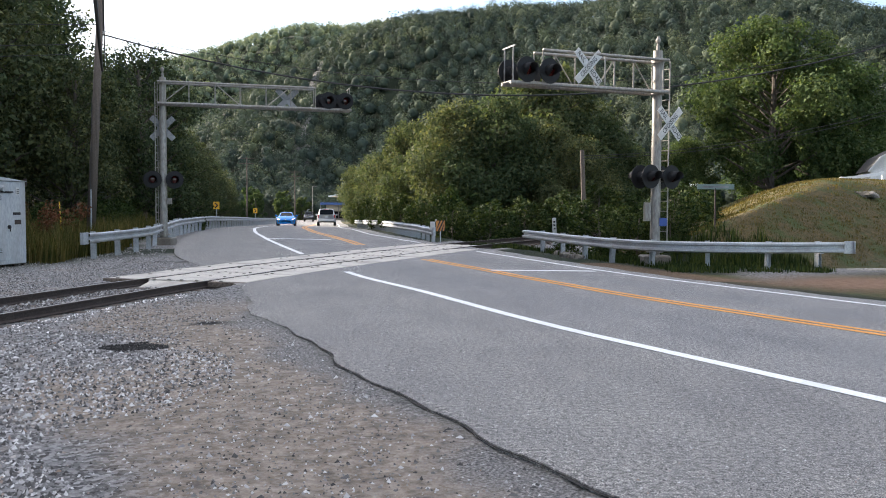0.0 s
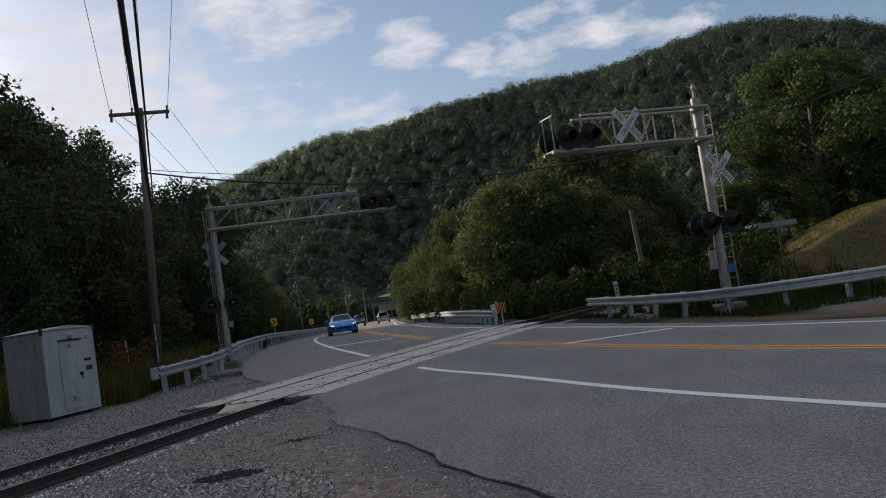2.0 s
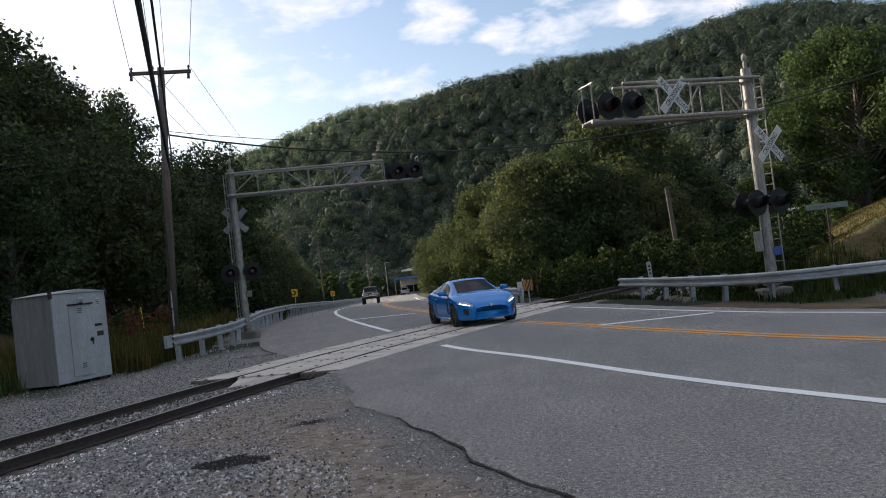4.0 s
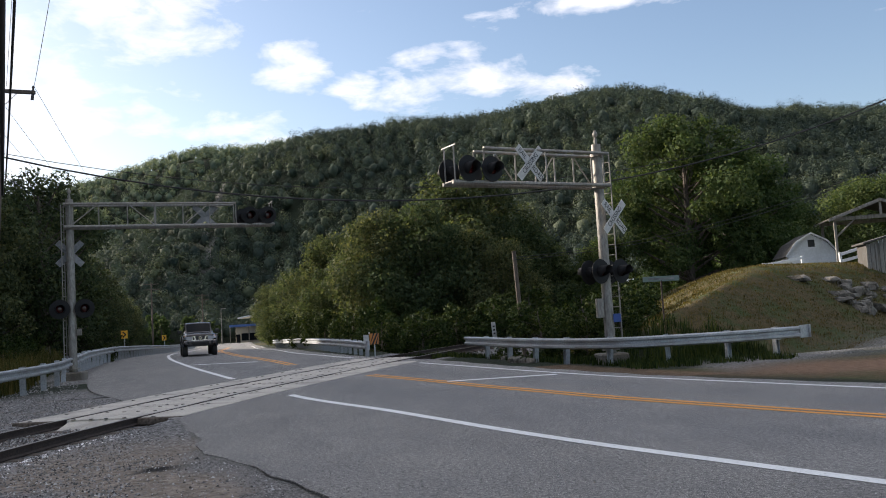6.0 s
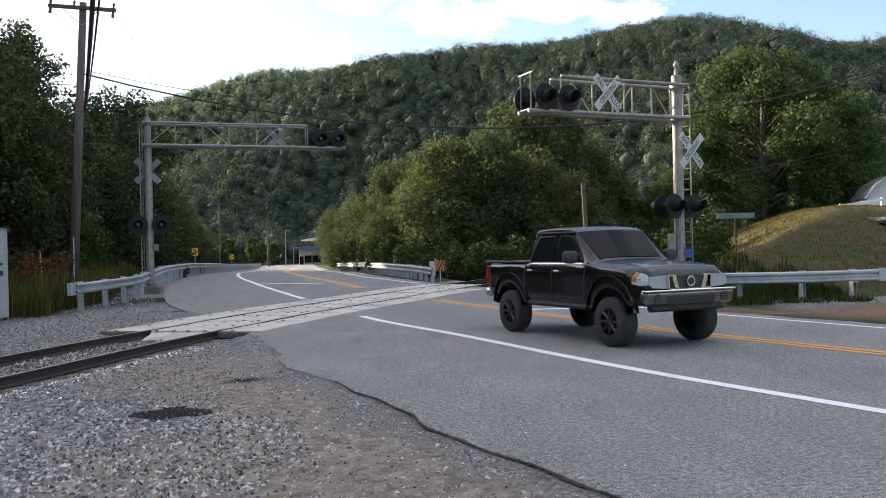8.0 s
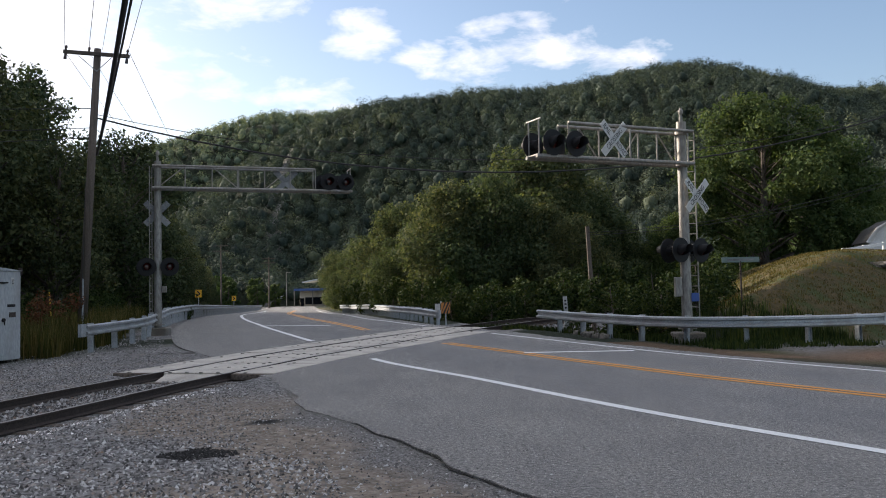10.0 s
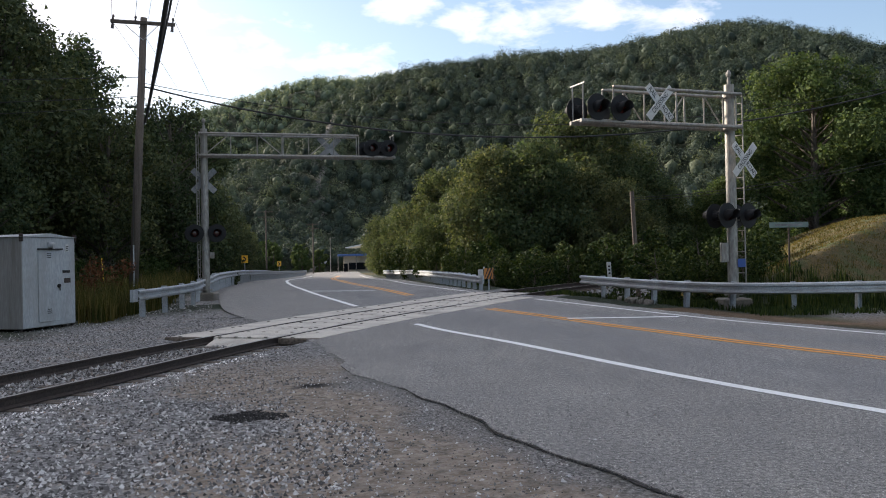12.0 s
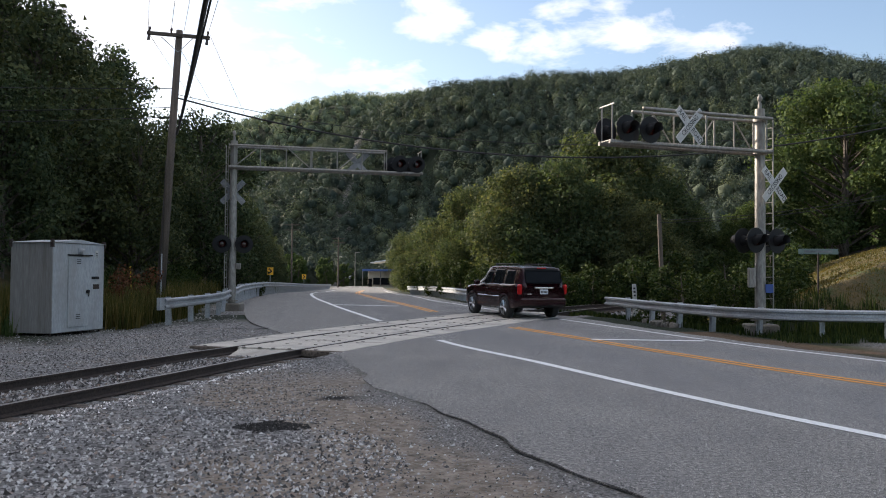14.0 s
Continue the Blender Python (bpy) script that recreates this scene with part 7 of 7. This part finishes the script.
def build_stones():
    rng = np.random.default_rng(3)

    def field(n, x0, x1, y0, y1, keep):
        # density falls with distance from the near end, as fine stones merge
        y = y0 + (y1 - y0) * rng.random(n)**1.9
        x = rng.uniform(x0, x1, n)
        p = np.stack([x, y], 1)
        return p[keep(x, y)]
    left = lambda x, y: edge_near(y) - x
    p = field(95000, -9, 1.2, 3.0, 24, lambda x, y: (left(x, y) > .06) & (np.abs(track_distance(x, y)[0]) > .0))
    d, k = track_distance(p[:, 0], p[:, 1])
    hole = np.exp(-((p[:, 0] + 2.25) / .5)**2 - ((p[:, 1] - 9.25) / .36)**2)
    rail_clear = (np.abs(np.abs(d) - GAUGE / 2) > .09) & ~((np.abs(d) < 1.9) & (p[:, 1] > 18.3)) & (hole < .4)
    p, d = p[rail_clear], d[rail_clear]
    coarse = smooth((-p[:, 0] - .45 - .22 * np.clip(p[:, 1] - 7, 0, 10) + .5 * lumps(p[:, 0], p[:, 1], .7)) / 1.0)
    pick = rng.random(len(p))
    keep = pick < np.where(coarse > .5, 1.0, .20)
    p, d, coarse = p[keep], d[keep], coarse[keep]
    size = rng.uniform(.006, .014, len(p)) + coarse * rng.uniform(.0, .019, len(p))
    worn_in = smooth((p[:, 1] - 8.6 + .9 * lumps(p[:, 0], p[:, 1], .9, 2)) / 1.6) > rng.random(len(p))
    for pick, mat, k, label in ((~worn_in, "gravel_stone", 1.0, "loose pale crushed-stone gravel beside the track"), (worn_in, "grey_stone", .75, "dark grey trodden gravel beside the track")):
        u = (coarse > .5) & pick
        stones("gravel", p[u], size[u] * k, 1, label, mat)
    stones("gravel", p[coarse <= .5], size[coarse <= .5], 6, "fine trodden gravel in brown dirt")
    # ballast filling the track almost to the tops of the ties
    k = rng.integers(0, len(TRACK_P), 60000)
    k = k[(TRACK_P[k, 1] > 3) & (TRACK_P[k, 1] < 18.2)]
    o = rng.uniform(-.74, .74, len(k))
    w = np.stack([TRACK_P[k, 0] + TRACK_D[k, 1] * o, TRACK_P[k, 1] - TRACK_D[k, 0] * o + rng.uniform(-.15, .15, len(k))], 1)
    bare = lumps(w[:, 0], w[:, 1], .8, 5) > .75
    w = w[~bare]
    stones("track_ballast", w, rng.uniform(.014, .036, len(w)), 21, "brown-grey ballast between the rails", "grey_stone", lift=.022)
    # ballast dust washed pale along the rail
    b_y = rng.uniform(8.5, 16, 5000)
    k = np.argmin(np.abs(TRACK_P[None, :, 1] - b_y[:, None]), 1)
    o = 1.15 + np.abs(rng.normal(scale=.35, size=5000))
    w = np.stack([TRACK_P[k, 0] + TRACK_D[k, 1] * o, TRACK_P[k, 1] - TRACK_D[k, 0] * o], 1)
    stones("pale_ballast", w, rng.uniform(.010, .03, 5000), 9, "pale ballast stones along the rail", "pale_stone")
    q = np.stack([rng.uniform(-13, -6, 9000), rng.uniform(14, 32, 9000)], 1)
    dq, _ = track_distance(q[:, 0], q[:, 1])
    q = q[(dq < -1.2) & (left(q[:, 0], q[:, 1]) > .3)]
    stones("gravel", q, rng.uniform(.012, .03, len(q)), 2, "loose grey gravel round the cabinet", "grey_stone")
    # gravel blackened by spilt oil
    o = np.stack([rng.normal(-2.25, .30, 2600), rng.normal(9.25, .22, 2600)], 1)
    rag = np.exp(-((o[:, 0] + 2.25) / .46)**2 - ((o[:, 1] - 9.25) / .30)**2) + .36 * lumps(o[:, 0], o[:, 1], .09, 2)
    stones("oil_stain", o[rag > .45], rng.uniform(.006, .02, int(np.sum(rag > .45))), 12, "gravel blackened by spilt oil", "oiled_stone")
    # loose pebbles lying in the dirt
    y = 3.2 + 9 * rng.random(2600)**1.5
    s = np.stack([edge_near(y) - .12 - 2.4 * rng.random(2600), y], 1)
    stones("pebbles", s, rng.uniform(.007, .014, 2600) + .016 * rng.random(2600)**5, 15, "scattered pebbles in brown dirt", "gravel_stone")
    # grit thrown on the asphalt edge
    y = 3.2 + 16 * rng.random(11000)**1.4
    g = np.stack([edge_near(y) + .1 + np.abs(rng.normal(scale=2.2, size=11000)), y], 1)
    stones("grit", g, rng.uniform(.003, .009, 11000), 4, "fine grit scattered on the asphalt shoulder", "gravel_stone", True)


build_stones()


def tufts(name, pts, heights, blades, seed, label, mat="grass_blade", width=.012, lean=.35):
    rng = np.random.default_rng(seed)
    n = len(pts) * blades
    root = np.repeat(pts, blades, 0) + rng.normal(scale=.10, size=(n, 2))
    h = np.repeat(heights, blades) * rng.uniform(.5, 1.1, n)
    z = np.repeat(land(pts[:, 0], pts[:, 1]), blades)
    a = rng.uniform(0, 2 * np.pi, n)
    d = np.stack([np.cos(a), np.sin(a)], 1)
    side = np.stack([-d[:, 1], d[:, 0]], 1) * (width * rng.uniform(.7, 1.4, n))[:, None]
    ln = (h * lean * rng.random(n))[:, None]
    p0, p1 = root - side, root + side
    m0, m1 = root + d * ln * .35 - side * .8, root + d * ln * .35 + side * .8
    t = root + d * ln
    v = np.stack([np.column_stack([p0, z - .05]), np.column_stack([p1, z - .05]), np.column_stack([m1, z + h * .55]), np.column_stack([m0, z + h * .55]), np.column_stack([t, z + h * .97])], 1).reshape(-1, 3)
    i = np.arange(n) * 5
    f = np.concatenate([np.stack([i, i + 1, i + 2], 1), np.stack([i, i + 2, i + 3], 1), np.stack([i + 3, i + 2, i + 4], 1)])
    return tagged(new(name, fast_mesh(name, v, f, [mat])), label, "grass", kind="stuff")


def build_grass():
    rng = np.random.default_rng(8)
    y = rng.uniform(21.5, 46, 2600)
    x = -9.7 - .25 * np.clip(y - 33, 0, 20) - rng.random(2600)**1.3 * 7
    keep = ~((x > -12.2) & (x < -9.6) & (y < 23.9)) & (x < edge_near(y) - 1.9)
    p = np.stack([x, y], 1)[keep]
    tufts("tall_grass", p, rng.uniform(.5, 1.25, len(p)), 15, 1, "tall drying grass behind the cabinet and guardrail")
    # back of the box, low and green
    p = np.stack([rng.uniform(-22, -11.6, 1100), rng.uniform(17, 27, 1100)], 1)
    tufts("weeds", p, rng.uniform(.3, .8, len(p)), 12, 2, "rank green weeds by the woods", "leaf_bright", .016)
    # verge behind the far guardrail and the mound's foot
    y = rng.uniform(21.5, 36, 1500)
    p = np.stack([edge_far(np.clip(y, 22.8, 40)) + 1.5 + rng.random(1500)**1.4 * 4.5, y], 1)
    p = p[(p[:, 0] > 7.2) | (p[:, 1] > 24.5)]
    tufts("verge_grass", p, rng.uniform(.08, .24, len(p)), 9, 3, "dark green weeds under the guardrail", "ivy", .014)
    p = np.stack([rng.uniform(8.8, 12.6, 110), rng.uniform(23.4, 26.0, 110)], 1)
    tufts("verge_grass", p, rng.uniform(.3, .8, len(p)), 14, 5, "tall dark weeds at the mound's foot", "ivy", .016)
    # short mown turf of the mound
    p = np.stack([rng.uniform(10.0, 28, 9000), rng.uniform(24, 44, 9000)], 1)
    drive = np.abs(p[:, 1] - (21.3 + (p[:, 0] - 10.8) * 0.62)) > 1.6
    p = p[drive & (p[:, 1] > 21.3 + (p[:, 0] - 10.8) * 0.62)]
    tufts("turf", p, rng.uniform(.02, .07, len(p)), 8, 4, "short sun-dried turf on the mound", "turf", .009, 1.6)


M["turf"] = leaf_mat("dry_turf", (0.060, 0.058, 0.022), (0.105, 0.086, 0.036), (0.15, 0.115, 0.055), 0.35)
build_grass()


def red_weeds():
    rng = np.random.default_rng(12)
    t = thing("weed_clump", (-12.2, 29.2, float(land(-12.2, 29.2)[0])), "reddish-brown seeding weeds by the pole", "weeds")
    c = np.stack([rng.normal(scale=.8, size=9), rng.normal(scale=.4, size=9), rng.uniform(.6, 1.5, 9)], 1)
    v, f = leaf_cloud(rng, c, np.full(9, .32), 1300, .05)
    ob = new("seed_head", fast_mesh("seed_head", v, f, ["red_weed"]))
    ob.parent = t
    bm = B()
    for q in c:
        rod(bm, (q[0] * .7, q[1] * .7, 0), tuple(q), .012, 4)
    part("stalk", bm, "red_weed", t)


M["red_weed"] = leaf_mat("red_seed_heads", (0.06, 0.025, 0.015), (0.13, 0.055, 0.035), (0.18, 0.09, 0.06), 0.2)
red_weeds()


# ---- what moves ----
def drive(rows):
    """Rows of (seconds, x, y) to poses that follow the path and the road's grade."""
    t, x, y = (np.array([r[k] for r in rows], float) for k in range(3))
    dx, dy = np.gradient(x, t), np.gradient(y, t)
    out = []
    for k in range(len(t)):
        yaw = math.degrees(math.atan2(dy[k], dx[k]))
        n = math.hypot(dx[k], dy[k]) or 1.0
        ux, uy = dx[k] / n, dy[k] / n
        zf, zr = float(grade(y[k] + uy * 1.4)), float(grade(y[k] - uy * 1.4))
        out.append((t[k], pose(x[k], y[k], (zf + zr) / 2 + .004, 0, -math.degrees(math.atan2(zf - zr, 2.8)), yaw)))
    return out


def motions():
    walk(coupe, drive([(0, -13.2, 87), (.5, -12.3, 80), (1, -11.3, 73), (1.5, -10.2, 66), (2, -8.75, 58.8), (2.5, -7.0, 51), (3, -5.0, 43.2), (3.5, -2.75, 35.6), (4, -.30, 28.0), (4.5, 2.30, 20.2), (4.75, 4.08, 15.9), (5, 6.0, 11.45), (5.25, 7.92, 7.05), (5.5, 9.9, 2.6), (6, 13.9, -6.5), (7, 22.9, -24), (9, 42, -59), (14, 83, -130)]))
    walk(pickup, drive([(0, -22.2, 168), (1, -20.5, 154), (2, -18.7, 138), (3, -16.6, 120), (4, -14.3, 98.5), (4.5, -13.0, 87), (5, -11.7, 75.5), (5.5, -10.0, 63.8), (6, -7.9, 53.0), (6.5, -5.55, 42.8), (7, -3.0, 34.0), (7.25, -1.55, 29.5), (7.5, .0, 24.9), (7.75, 1.75, 20.2), (8, 3.70, 15.4), (8.25, 5.9, 10.35), (8.5, 8.2, 5.2), (9, 13.3, -5.2), (10, 24, -26), (14, 66, -102)]))
    walk(maroon, drive([(0, 135, -212), (6, 72, -104), (10, 33.5, -36), (11.5, 19.3, -8.6), (12, 14.7, .8), (12.5, 10.6, 10.1), (12.75, 8.55, 14.1), (13, 6.88, 18.1), (13.25, 5.42, 21.95), (13.5, 4.05, 25.6), (13.75, 2.75, 28.7), (14, 1.58, 31.5)]))
    walk(silver, drive([(0, -9.7, 92), (1, -12.2, 114), (2, -14.9, 139), (3, -18.3, 170), (4.5, -23.6, 215), (6, -27.5, 248), (9, -35, 300), (14, -44, 318)]))


white_car.matrix_basis = pose(-33, 240, float(land(-33, 240)[0]) + .03, 0, 0, -70)
motions()
